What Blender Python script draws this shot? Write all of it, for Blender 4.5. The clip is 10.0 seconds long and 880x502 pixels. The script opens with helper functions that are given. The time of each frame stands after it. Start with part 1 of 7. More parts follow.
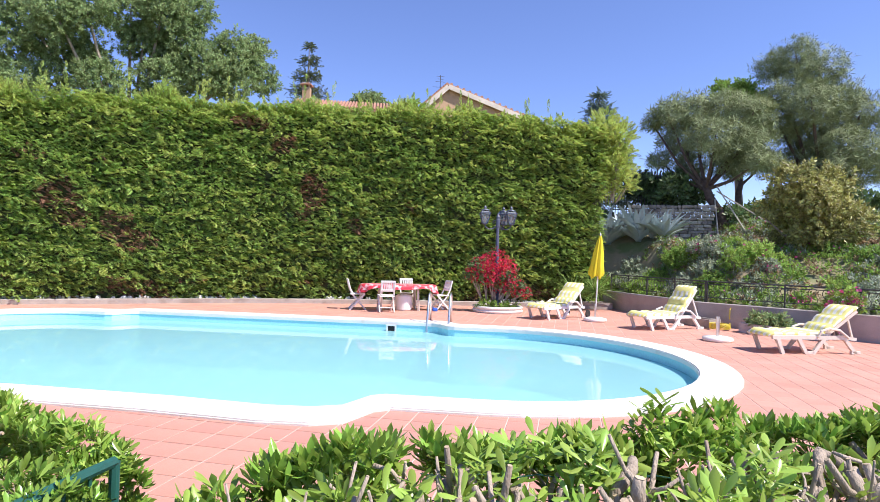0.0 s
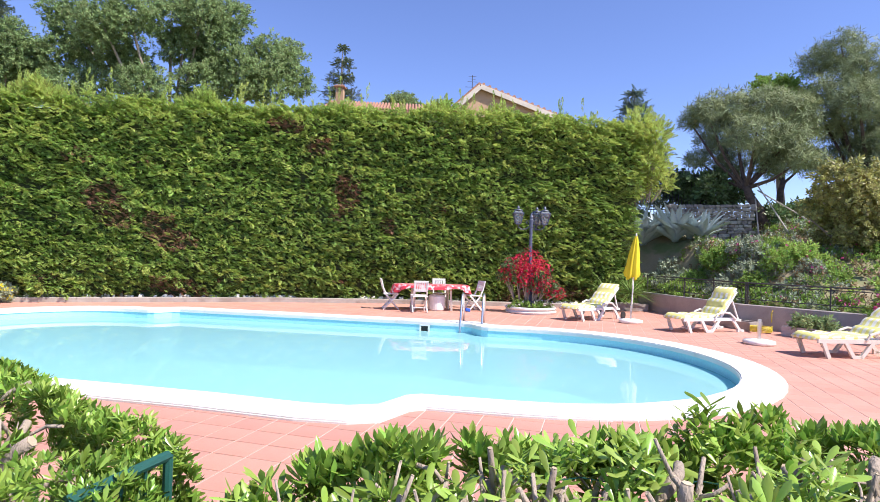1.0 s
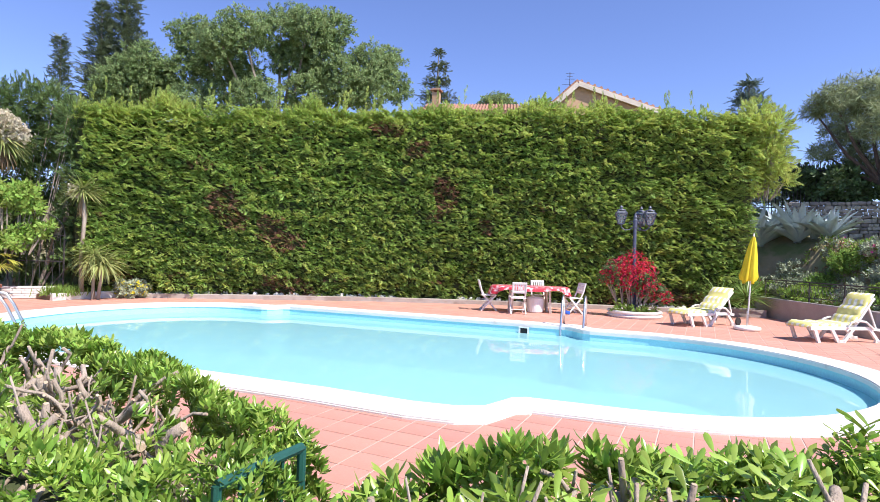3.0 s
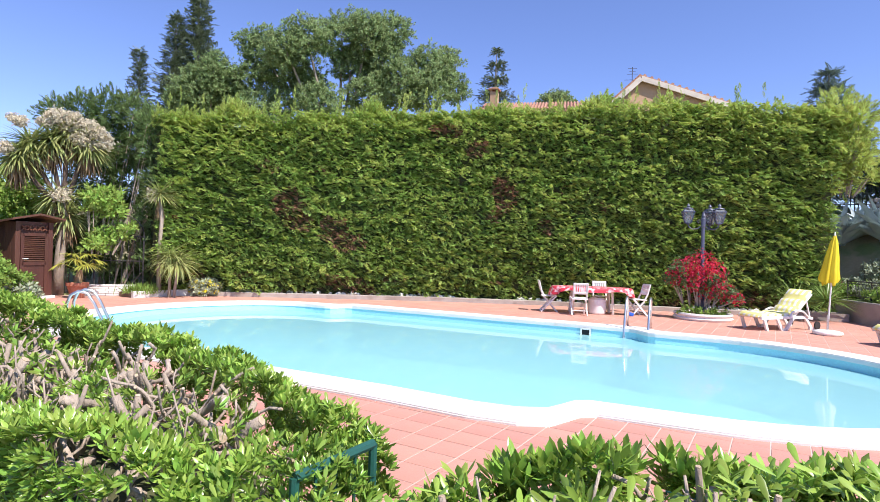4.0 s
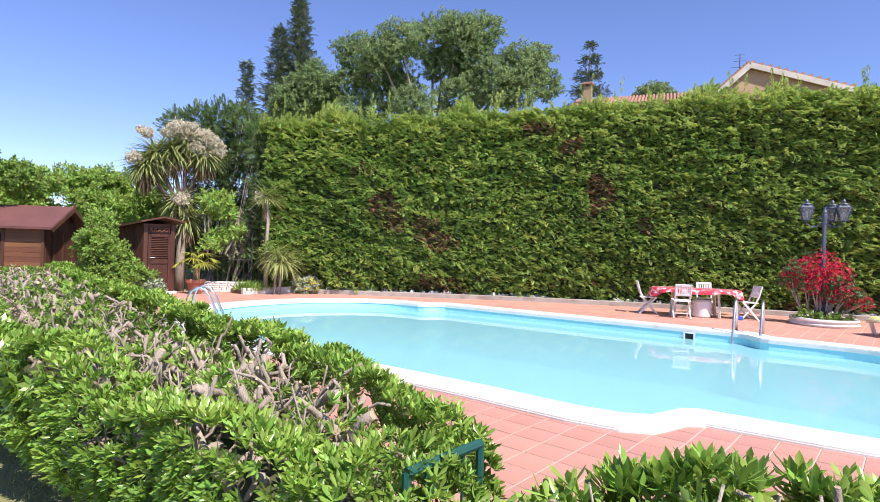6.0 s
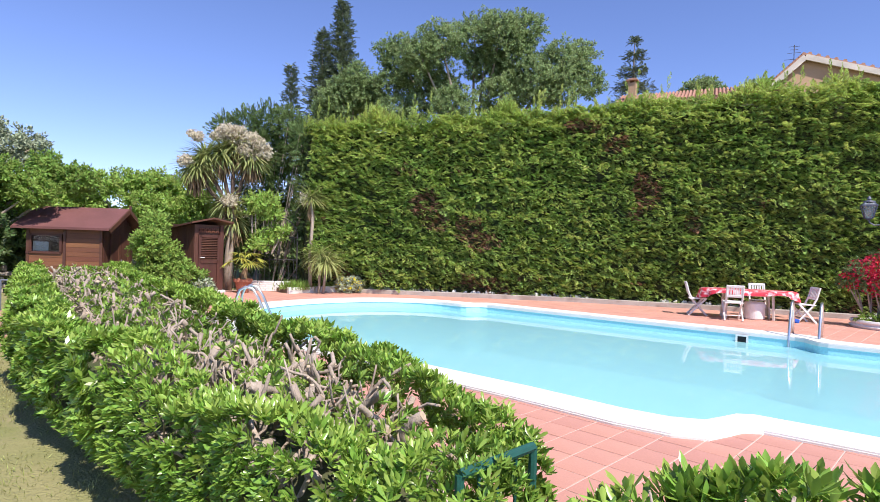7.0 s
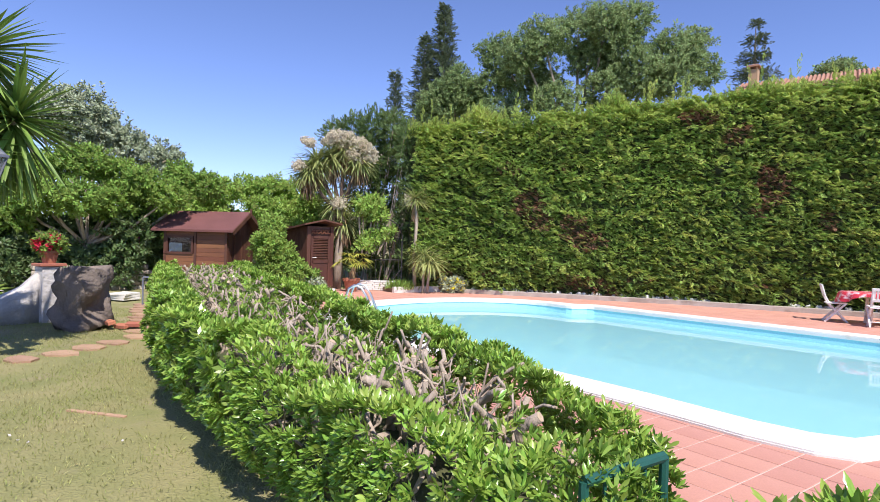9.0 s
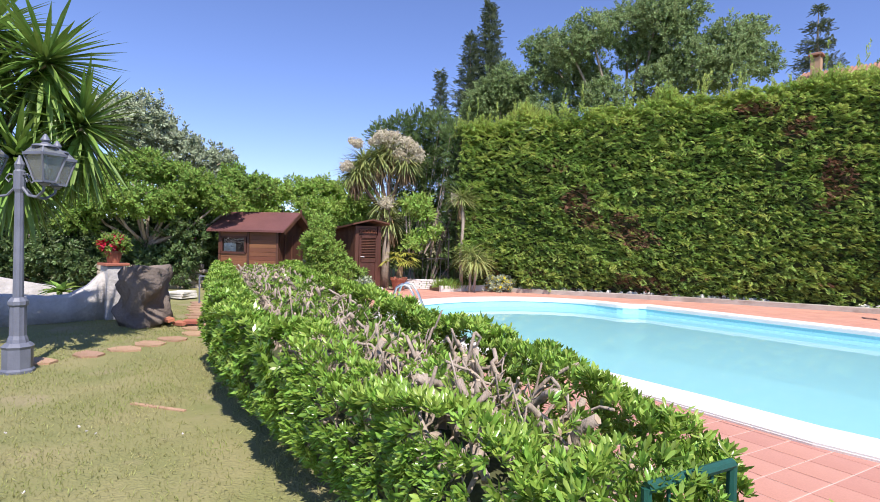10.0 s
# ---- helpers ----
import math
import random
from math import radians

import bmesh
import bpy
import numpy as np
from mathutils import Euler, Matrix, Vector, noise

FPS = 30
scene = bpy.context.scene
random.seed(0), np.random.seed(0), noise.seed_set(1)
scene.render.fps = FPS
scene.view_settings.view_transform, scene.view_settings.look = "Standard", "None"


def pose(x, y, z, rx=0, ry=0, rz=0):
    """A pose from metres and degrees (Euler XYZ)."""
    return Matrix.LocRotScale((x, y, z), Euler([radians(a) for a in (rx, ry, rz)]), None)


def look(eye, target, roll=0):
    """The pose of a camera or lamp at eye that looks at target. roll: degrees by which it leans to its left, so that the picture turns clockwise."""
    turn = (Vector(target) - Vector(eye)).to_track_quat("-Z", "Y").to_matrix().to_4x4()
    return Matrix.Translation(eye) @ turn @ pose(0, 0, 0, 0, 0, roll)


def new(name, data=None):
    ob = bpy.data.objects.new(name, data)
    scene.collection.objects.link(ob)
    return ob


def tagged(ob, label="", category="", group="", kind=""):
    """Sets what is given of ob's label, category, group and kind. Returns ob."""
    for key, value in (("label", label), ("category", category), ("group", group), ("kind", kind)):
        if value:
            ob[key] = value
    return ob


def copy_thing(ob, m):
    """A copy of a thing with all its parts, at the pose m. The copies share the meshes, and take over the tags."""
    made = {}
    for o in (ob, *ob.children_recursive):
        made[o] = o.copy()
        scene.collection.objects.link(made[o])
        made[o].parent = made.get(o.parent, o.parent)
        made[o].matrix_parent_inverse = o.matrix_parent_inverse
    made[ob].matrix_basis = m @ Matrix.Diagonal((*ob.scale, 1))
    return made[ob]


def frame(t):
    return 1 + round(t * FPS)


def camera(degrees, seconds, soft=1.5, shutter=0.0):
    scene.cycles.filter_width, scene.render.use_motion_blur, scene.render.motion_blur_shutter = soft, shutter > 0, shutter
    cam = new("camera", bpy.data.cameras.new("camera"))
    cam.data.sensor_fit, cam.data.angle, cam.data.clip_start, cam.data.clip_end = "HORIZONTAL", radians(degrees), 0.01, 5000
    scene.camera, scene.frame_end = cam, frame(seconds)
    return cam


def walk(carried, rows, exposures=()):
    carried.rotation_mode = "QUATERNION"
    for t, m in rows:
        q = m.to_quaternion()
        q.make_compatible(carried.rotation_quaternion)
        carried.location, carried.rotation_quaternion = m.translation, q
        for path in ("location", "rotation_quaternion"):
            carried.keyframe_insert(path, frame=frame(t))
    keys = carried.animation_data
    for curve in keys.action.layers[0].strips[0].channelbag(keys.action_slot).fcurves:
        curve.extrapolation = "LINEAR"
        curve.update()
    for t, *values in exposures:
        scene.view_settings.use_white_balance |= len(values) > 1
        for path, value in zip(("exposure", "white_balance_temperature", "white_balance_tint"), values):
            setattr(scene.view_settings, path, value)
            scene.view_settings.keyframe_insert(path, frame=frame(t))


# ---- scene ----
PATH = [
    (0, (0.201, -0.293, 1.592), (0.203, 1.707, 1.608), 1.7),
    (0.5, (0.18, -0.3, 1.595), (0.135, 1.699, 1.61), 1.7),
    (1, (0.152, -0.309, 1.597), (0.045, 1.688, 1.61), 1.8),
    (1.5, (0.125, -0.307, 1.599), (-0.053, 1.685, 1.611), 1.8),
    (2, (0.093, -0.306, 1.599), (-0.159, 1.678, 1.61), 1.8),
    (2.5, (0.056, -0.303, 1.597), (-0.281, 1.668, 1.606), 1.9),
    (4, (-0.016, -0.342, 1.603), (-0.641, 1.558, 1.602), 1.9),
    (4.5, (-0.03, -0.346, 1.604), (-0.744, 1.522, 1.6), 1.9),
    (5, (-0.045, -0.356, 1.607), (-0.832, 1.483, 1.598), 1.9),
    (5.5, (-0.062, -0.372, 1.611), (-0.915, 1.437, 1.599), 1.9),
    (7, (-0.138, -0.389, 1.609), (-1.175, 1.321, 1.59), 1.8),
    (7.5, (-0.169, -0.386, 1.601), (-1.277, 1.279, 1.58), 1.8),
    (8, (-0.201, -0.371, 1.591), (-1.384, 1.242, 1.568), 1.7),
    (8.5, (-0.223, -0.365, 1.581), (-1.473, 1.196, 1.556), 1.6),
    (9, (-0.246, -0.356, 1.57), (-1.566, 1.146, 1.545), 1.6),
    (9.5, (-0.253, -0.377, 1.577), (-1.627, 1.076, 1.548), 1.5),
    (10, (-0.294, -0.352, 1.561), (-1.73, 1.04, 1.529), 1.3),
]
cam = camera(75.3, 10.0, 0.8)
walk(cam, [(t, look(eye, target, roll)) for t, eye, target, roll in PATH], [(0, 0.60), (4, 0.57), (7, 0.43), (10, 0.39)])

# light: high sun from the right, clear sky
SUN = Vector((0.54, -0.25, 0.80)).normalized()
world = bpy.data.worlds.new("sky")
scene.world = world
world.use_nodes = True
wn = world.node_tree.nodes
sky = wn.new("ShaderNodeTexSky")
sky.sky_type, sky.sun_disc = "NISHITA", False
sky.sun_elevation = math.asin(SUN.z)
sky.sun_rotation = math.atan2(SUN.x, SUN.y)
sky.air_density, sky.dust_density, sky.ozone_density = 0.8, 0.05, 4.0
wn["Background"].inputs["Strength"].default_value = 0.14
tint = wn.new("ShaderNodeMix")
tint.data_type, tint.blend_type = "RGBA", "MULTIPLY"
tint.inputs["Factor"].default_value, tint.inputs["B"].default_value = 1.0, (1.0, 0.925, 1.15, 1)
world.node_tree.links.new(sky.outputs[0], tint.inputs["A"])
world.node_tree.links.new(tint.outputs["Result"], wn["Background"].inputs[0])
sun = new("sun", bpy.data.lights.new("sun", "SUN"))
sun.data.energy, sun.data.angle, sun.data.color = 5.0, radians(0.53), (1.0, 0.93, 0.875)
sun.matrix_world = look(SUN * 60, (0, 0, 0))

# ---- materials ----
def material(name, a, b=None, scale=4.0, rough=0.75, bump=0.15, fine=60.0, metal=0.0, island=0.0, random_object=0.0,
             through_light=0.0, stretch=(1, 1, 1), spec=0.5, stain=None):
    """Two colours mixed by coarse and fine noise, with relief; island and random_object vary the value piece by piece."""
    m = bpy.data.materials.new(name)
    m.use_nodes = True
    t = m.node_tree
    n, l = t.nodes, t.links
    bsdf = n["Principled BSDF"]
    b = b or tuple(0.7 * c for c in a)
    tc = n.new("ShaderNodeTexCoord")
    mp = n.new("ShaderNodeMapping")
    mp.inputs["Scale"].default_value = stretch
    l.new(tc.outputs["Object"], mp.inputs["Vector"])
    n1 = n.new("ShaderNodeTexNoise")
    n1.inputs["Scale"].default_value, n1.inputs["Detail"].default_value = scale, 5
    n2 = n.new("ShaderNodeTexNoise")
    n2.inputs["Scale"].default_value, n2.inputs["Detail"].default_value = fine, 3
    l.new(mp.outputs[0], n1.inputs["Vector"]), l.new(mp.outputs[0], n2.inputs["Vector"])
    r = n.new("ShaderNodeMapRange")
    r.inputs["From Min"].default_value, r.inputs["From Max"].default_value = 0.32, 0.68
    l.new(n1.outputs["Fac"], r.inputs["Value"])
    mix = n.new("ShaderNodeMix")
    mix.data_type = "RGBA"
    mix.inputs["A"].default_value, mix.inputs["B"].default_value = (*a, 1), (*b, 1)
    l.new(r.outputs[0], mix.inputs["Factor"])
    colour = mix.outputs["Result"]
    if stain:
        n3 = n.new("ShaderNodeTexNoise")
        n3.inputs["Scale"].default_value, n3.inputs["Detail"].default_value = stain[1], 6
        l.new(mp.outputs[0], n3.inputs["Vector"])
        r3 = n.new("ShaderNodeMapRange")
        r3.inputs["From Min"].default_value, r3.inputs["From Max"].default_value = stain[2], stain[2] + 0.12
        l.new(n3.outputs["Fac"], r3.inputs["Value"])
        m3 = n.new("ShaderNodeMix")
        m3.data_type = "RGBA"
        m3.inputs["B"].default_value = (*stain[0], 1)
        l.new(colour, m3.inputs["A"]), l.new(r3.outputs[0], m3.inputs["Factor"])
        colour = m3.outputs["Result"]
    hsv = n.new("ShaderNodeHueSaturation")
    l.new(colour, hsv.inputs["Color"])
    value = n.new("ShaderNodeMapRange")
    value.inputs["To Min"].default_value, value.inputs["To Max"].default_value = 0.86, 1.14
    l.new(n2.outputs["Fac"], value.inputs["Value"])
    out = value.outputs[0]
    for amount, kind, socket in ((island, "ShaderNodeNewGeometry", "Random Per Island"), (random_object, "ShaderNodeObjectInfo", "Random")):
        if amount:
            g = n.new(kind)
            v = n.new("ShaderNodeMapRange")
            v.inputs["To Min"].default_value, v.inputs["To Max"].default_value = 1 - amount, 1 + amount
            l.new(g.outputs[socket], v.inputs["Value"])
            mul = n.new("ShaderNodeMath")
            mul.operation = "MULTIPLY"
            l.new(out, mul.inputs[0]), l.new(v.outputs[0], mul.inputs[1])
            out = mul.outputs[0]
            h = n.new("ShaderNodeMapRange")
            h.inputs["To Min"].default_value, h.inputs["To Max"].default_value = 0.5 - amount * 0.05, 0.5 + amount * 0.05
            l.new(g.outputs[socket], h.inputs["Value"]), l.new(h.outputs[0], hsv.inputs["Hue"])
    l.new(out, hsv.inputs["Value"])
    l.new(hsv.outputs[0], bsdf.inputs["Base Color"])
    bsdf.inputs["Roughness"].default_value, bsdf.inputs["Metallic"].default_value = rough, metal
    bsdf.inputs["Specular IOR Level"].default_value = spec
    if bump:
        bp = n.new("ShaderNodeBump")
        bp.inputs["Strength"].default_value, bp.inputs["Distance"].default_value = bump, 0.02
        add = n.new("ShaderNodeMath")
        l.new(n1.outputs["Fac"], add.inputs[0]), l.new(n2.outputs["Fac"], add.inputs[1])
        l.new(add.outputs[0], bp.inputs["Height"]), l.new(bp.outputs[0], bsdf.inputs["Normal"])
    if through_light:
        tr = n.new("ShaderNodeBsdfTranslucent")
        sh = n.new("ShaderNodeMixShader")
        sh.inputs[0].default_value = through_light
        l.new(hsv.outputs[0], tr.inputs["Color"])
        l.new(bsdf.outputs[0], sh.inputs[1]), l.new(tr.outputs[0], sh.inputs[2])
        l.new(sh.outputs[0], n["Material Output"].inputs["Surface"])
    return m


M = dict(
    lawn=material("lawn", (0.21, 0.22, 0.075), (0.30, 0.27, 0.12), 1.2, 0.95, 1.0, 45, stain=((0.33, 0.27, 0.16), 0.9, 0.60)),
    grass=material("grass_blades", (0.27, 0.31, 0.08), (0.38, 0.34, 0.15), 1.5, 0.7, 0, island=0.3, through_light=0.3),
    grout=material("grout", (0.66, 0.50, 0.43), (0.58, 0.42, 0.35), 2.0, 0.9, 0.2),
    tile=material("terracotta_tile", (0.57, 0.29, 0.225), (0.52, 0.25, 0.19), 1.3, 0.7, 0.08, 90, island=0.05, random_object=0.05),
    coping=material("white_coping", (0.74, 0.72, 0.69), (0.67, 0.64, 0.59), 1.5, 0.7, 0.12, 120, stain=((0.60, 0.52, 0.44), 3.0, 0.66)),
    basin=material("pool_liner", (0.35, 0.69, 0.74), (0.32, 0.66, 0.71), 0.6, 0.5, 0.02, 30),
    concrete=material("concrete", (0.46, 0.40, 0.36), (0.34, 0.29, 0.26), 1.6, 0.9, 0.4, 70, stain=((0.20, 0.18, 0.15), 1.1, 0.58)),
    stone=material("stone", (0.50, 0.42, 0.33), (0.30, 0.26, 0.21), 5.0, 0.95, 0.9, 30, random_object=0.35),
    white_stone=material("white_stone", (0.78, 0.75, 0.70), (0.62, 0.58, 0.52), 6.0, 0.85, 0.4, 60, island=0.15),
    soil=material("soil", (0.13, 0.09, 0.06), (0.22, 0.16, 0.11), 3.0, 0.95, 0.8, 40),
    # dark colour for the shade inside the hedges
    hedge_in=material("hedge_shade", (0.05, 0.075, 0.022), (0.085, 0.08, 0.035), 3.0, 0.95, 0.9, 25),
    cypress=material("cypress_spray", (0.37, 0.49, 0.125), (0.265, 0.385, 0.09), 0.8, 0.6, 0, 15, island=0.45, through_light=0.35, spec=0.3),
    # young shoots; also colours jutting hedge tips as if sunlit
    cypress_new_lit=material("cypress_shoot_lit_tip", (0.50, 0.56, 0.15), (0.38, 0.48, 0.11), 0.8, 0.6, 0, 15, island=0.4, through_light=0.45, spec=0.3),
    dead=material("dead_spray", (0.34, 0.17, 0.10), (0.25, 0.13, 0.08), 2.0, 0.9, 0, island=0.3, through_light=0.1),
    pitto=material("pittosporum_leaf", (0.29, 0.43, 0.07), (0.19, 0.32, 0.05), 1.4, 0.24, 0, 20, island=0.35, through_light=0.28),
    pitto_new=material("young_leaf", (0.42, 0.56, 0.11), (0.32, 0.47, 0.08), 2.0, 0.3, 0, 20, island=0.25, through_light=0.35),
    bark=material("grey_bark", (0.46, 0.38, 0.30), (0.27, 0.21, 0.16), 9.0, 0.9, 0.7, 70, stretch=(1, 1, 0.35)),
    cut_wood=material("cut_wood", (0.55, 0.44, 0.31), (0.42, 0.31, 0.2), 12.0, 0.8, 0.3),
    oak=material("oak_leaf", (0.29, 0.37, 0.16), (0.21, 0.29, 0.115), 0.5, 0.85, 0, 10, island=0.4, through_light=0.35, spec=0.2),
    light_leaf=material("fresh_leaf", (0.30, 0.42, 0.09), (0.20, 0.31, 0.065), 0.7, 0.75, 0, 10, island=0.4, through_light=0.4, spec=0.25),
    vine_leaf=material("vine_leaf", (0.40, 0.53, 0.13), (0.29, 0.42, 0.09), 0.7, 0.7, 0, 10, island=0.4, through_light=0.45, spec=0.25),
    laurel=material("laurel_leaf", (0.14, 0.21, 0.07), (0.09, 0.14, 0.045), 0.7, 0.5, 0, 10, island=0.4, through_light=0.2),
    olive_leaf=material("olive_leaf", (0.39, 0.43, 0.30), (0.28, 0.33, 0.20), 0.7, 0.75, 0, 10, island=0.35, through_light=0.15),
    pine=material("pine_needles", (0.30, 0.34, 0.16), (0.22, 0.26, 0.12), 0.6, 0.85, 0, 10, island=0.35, through_light=0.15),
    conifer=material("dark_conifer", (0.17, 0.21, 0.12), (0.12, 0.16, 0.085), 0.7, 0.7, 0, 10, island=0.35, through_light=0.1),
    cedar=material("blue_cedar", (0.22, 0.29, 0.24), (0.16, 0.22, 0.18), 0.7, 0.7, 0, 10, island=0.3, through_light=0.1),
    blade=material("strap_leaf", (0.21, 0.32, 0.07), (0.13, 0.22, 0.045), 1.5, 0.4, 0, 15, island=0.3, through_light=0.2),
    dry=material("dry_leaf", (0.36, 0.25, 0.13), (0.24, 0.16, 0.09), 2.0, 0.8, 0, 15, island=0.3, through_light=0.1),
    cord=material("cordyline_leaf", (0.42, 0.44, 0.17), (0.27, 0.33, 0.10), 1.5, 0.5, 0, 15, island=0.35, through_light=0.3),
    cream=material("cream_flower", (0.74, 0.68, 0.54), (0.58, 0.50, 0.36), 5.0, 0.8, 0, 20, island=0.2, through_light=0.2),
    agave=material("agave_leaf", (0.42, 0.49, 0.49), (0.29, 0.36, 0.36), 1.5, 0.5, 0.05, 25, island=0.2),
    red_flower=material("red_flower", (0.70, 0.04, 0.10), (0.52, 0.025, 0.06), 6.0, 0.6, 0, island=0.25, through_light=0.25),
    pink=material("pink_flower", (0.60, 0.12, 0.30), (0.5, 0.08, 0.22), 6.0, 0.6, 0, island=0.25, through_light=0.25),
    yellow_flower=material("yellow_flower", (0.80, 0.68, 0.05), (0.65, 0.55, 0.05), 6.0, 0.6, 0, island=0.2, through_light=0.2),
    white_flower=material("white_flower", (0.75, 0.73, 0.70), (0.6, 0.55, 0.55), 6.0, 0.6, 0, island=0.2, through_light=0.2),
    iron=material("dark_iron", (0.035, 0.035, 0.04), (0.06, 0.05, 0.045), 8.0, 0.5, 0.2),
    lamp_blue=material("blue_grey_paint", (0.10, 0.11, 0.16), (0.075, 0.085, 0.13), 5.0, 0.45, 0.1),
    lamp_grey=material("grey_paint", (0.17, 0.18, 0.225), (0.13, 0.14, 0.18), 5.0, 0.5, 0.1),
    green_iron=material("green_paint", (0.02, 0.11, 0.085), (0.015, 0.08, 0.06), 6.0, 0.45, 0.1),
    white_plastic=material("white_plastic", (0.78, 0.77, 0.74), (0.70, 0.68, 0.64), 3.0, 0.45, 0.04),
    beige_plastic=material("beige_plastic", (0.70, 0.64, 0.55), (0.62, 0.55, 0.46), 3.0, 0.5, 0.05),
    rubber=material("rubber", (0.03, 0.03, 0.03), None, 5, 0.8, 0.1),
    yellow_cloth=material("yellow_cloth", (0.86, 0.70, 0.03), (0.80, 0.63, 0.03), 2.5, 0.85, 0.15, 90, through_light=0.15),
    steel=material("stainless_steel", (0.80, 0.79, 0.77), (0.72, 0.71, 0.69), 3.0, 0.32, 0.02, metal=1.0),
    wood_dark=material("stained_wood", (0.115, 0.045, 0.027), (0.075, 0.03, 0.02), 3.0, 0.55, 0.25, 50, stretch=(1, 1, 0.15), random_object=0.2),
    wood_red=material("red_wood", (0.22, 0.085, 0.04), (0.14, 0.055, 0.03), 3.0, 0.55, 0.25, 50, stretch=(0.2, 0.2, 1), random_object=0.18),
    roof_red=material("roof_felt", (0.17, 0.065, 0.06), (0.13, 0.05, 0.045), 1.6, 0.8, 0.3, 90),
    teak=material("weathered_wood", (0.55, 0.49, 0.41), (0.42, 0.36, 0.29), 5.0, 0.75, 0.2, 60, stretch=(1, 1, 0.2)),
    terracotta=material("terracotta_pot", (0.42, 0.17, 0.10), (0.36, 0.13, 0.075), 5.0, 0.8, 0.2),
    plaster=material("white_plaster", (0.56, 0.53, 0.50), (0.42, 0.39, 0.37), 3.0, 0.95, 1.0, 16),
    house_wall=material("ochre_plaster", (0.50, 0.33, 0.20), (0.44, 0.29, 0.17), 1.0, 0.9, 0.2),
    house_white=material("cream_plaster", (0.70, 0.62, 0.52), None, 1.0, 0.9, 0.2),
    roof_tile=material("roof_tile", (0.46, 0.26, 0.17), (0.36, 0.19, 0.12), 2.0, 0.85, 0.3, 30, island=0.2),
    path_stone=material("worn_terracotta", (0.46, 0.29, 0.19), (0.36, 0.22, 0.14), 3.0, 0.9, 0.4, random_object=0.15),
    pine_bark=material("brown_bark", (0.16, 0.11, 0.08), (0.09, 0.06, 0.045), 6.0, 0.95, 0.8, 40),
    rock=material("rough_rock", (0.25, 0.20, 0.165), (0.13, 0.105, 0.09), 2.5, 0.95, 1.0, 22),
    brick=material("red_brick", (0.45, 0.17, 0.10), (0.36, 0.12, 0.08), 3.0, 0.9, 0.3, random_object=0.15),
    dark=material("dark_opening", (0.02, 0.02, 0.02), None, 4, 0.8, 0),
    hose=material("yellow_hose", (0.75, 0.60, 0.05), None, 4, 0.4, 0),
    blue=material("blue_fabric", (0.03, 0.12, 0.55), None, 4, 0.8, 0.1),
)


def glassy(name, tint, rough, ripple=0.0, ripple_scale=1.0, murk=None):
    """A clear sheet: what lies behind shows through it, and it mirrors more at a slant."""
    m = bpy.data.materials.new(name)
    m.use_nodes = True
    t = m.node_tree
    n, l = t.nodes, t.links
    n.remove(n["Principled BSDF"])
    clear, gloss = n.new("ShaderNodeBsdfTransparent"), n.new("ShaderNodeBsdfGlossy")
    clear.inputs["Color"].default_value = (*tint, 1)
    gloss.inputs["Roughness"].default_value = rough
    f = n.new("ShaderNodeFresnel")
    f.inputs["IOR"].default_value = 1.33
    mix = n.new("ShaderNodeMixShader")
    body = clear
    if murk:
        scatterer, body = n.new("ShaderNodeBsdfDiffuse"), n.new("ShaderNodeMixShader")
        scatterer.inputs["Color"].default_value, body.inputs[0].default_value = (*murk[0], 1), murk[1]
        l.new(clear.outputs[0], body.inputs[1]), l.new(scatterer.outputs[0], body.inputs[2])
    l.new(f.outputs[0], mix.inputs[0]), l.new(body.outputs[0], mix.inputs[1]), l.new(gloss.outputs[0], mix.inputs[2])
    l.new(mix.outputs[0], n["Material Output"].inputs["Surface"])
    if ripple:
        tc, nz, bp = n.new("ShaderNodeTexCoord"), n.new("ShaderNodeTexNoise"), n.new("ShaderNodeBump")
        nz.inputs["Scale"].default_value, nz.inputs["Detail"].default_value = ripple_scale, 3
        bp.inputs["Strength"].default_value, bp.inputs["Distance"].default_value = ripple, 0.02
        l.new(tc.outputs["Object"], nz.inputs["Vector"]), l.new(nz.outputs["Fac"], bp.inputs["Height"])
        l.new(bp.outputs[0], gloss.inputs["Normal"]), l.new(bp.outputs[0], f.inputs["Normal"])
    return m


M["water"] = glassy("pool_water", (0.88, 0.98, 0.99), 0.02, 0.06, 2.2, ((0.44, 0.85, 0.90), 0.62))
M["glass"] = glassy("clear_glass", (0.85, 0.88, 0.90), 0.05)


# ---- mesh helpers ----
def part(name, bm, mat, parent=None, label=""):
    """Links a bmesh as one mesh object, under a thing or a part."""
    me = bpy.data.meshes.new(name)
    bm.to_mesh(me)
    bm.free()
    me.materials.append(mat)
    ob = new(name, me)
    if parent:
        ob.parent = parent
    if label:
        ob["label"] = label
    return ob


def smooth(ob):
    ob.data.polygons.foreach_set("use_smooth", [True] * len(ob.data.polygons))
    return ob


def thing(name, at, label, category, group="", turn=0.0, kind=""):
    ob = new(name)
    ob.matrix_basis = at if isinstance(at, Matrix) else pose(*at, 0, 0, turn)
    return tagged(ob, label, category, group, kind)


def box(bm, c, s, turn=(0, 0, 0), bevel=0.0):
    m = pose(*c, *turn) @ Matrix.Diagonal((*s, 1))
    vs = bmesh.ops.create_cube(bm, size=1.0, matrix=m)["verts"]
    if bevel:
        es = list({e for v in vs for e in v.link_edges})
        bmesh.ops.bevel(bm, geom=es, offset=bevel, segments=2, affect="EDGES", profile=0.5)


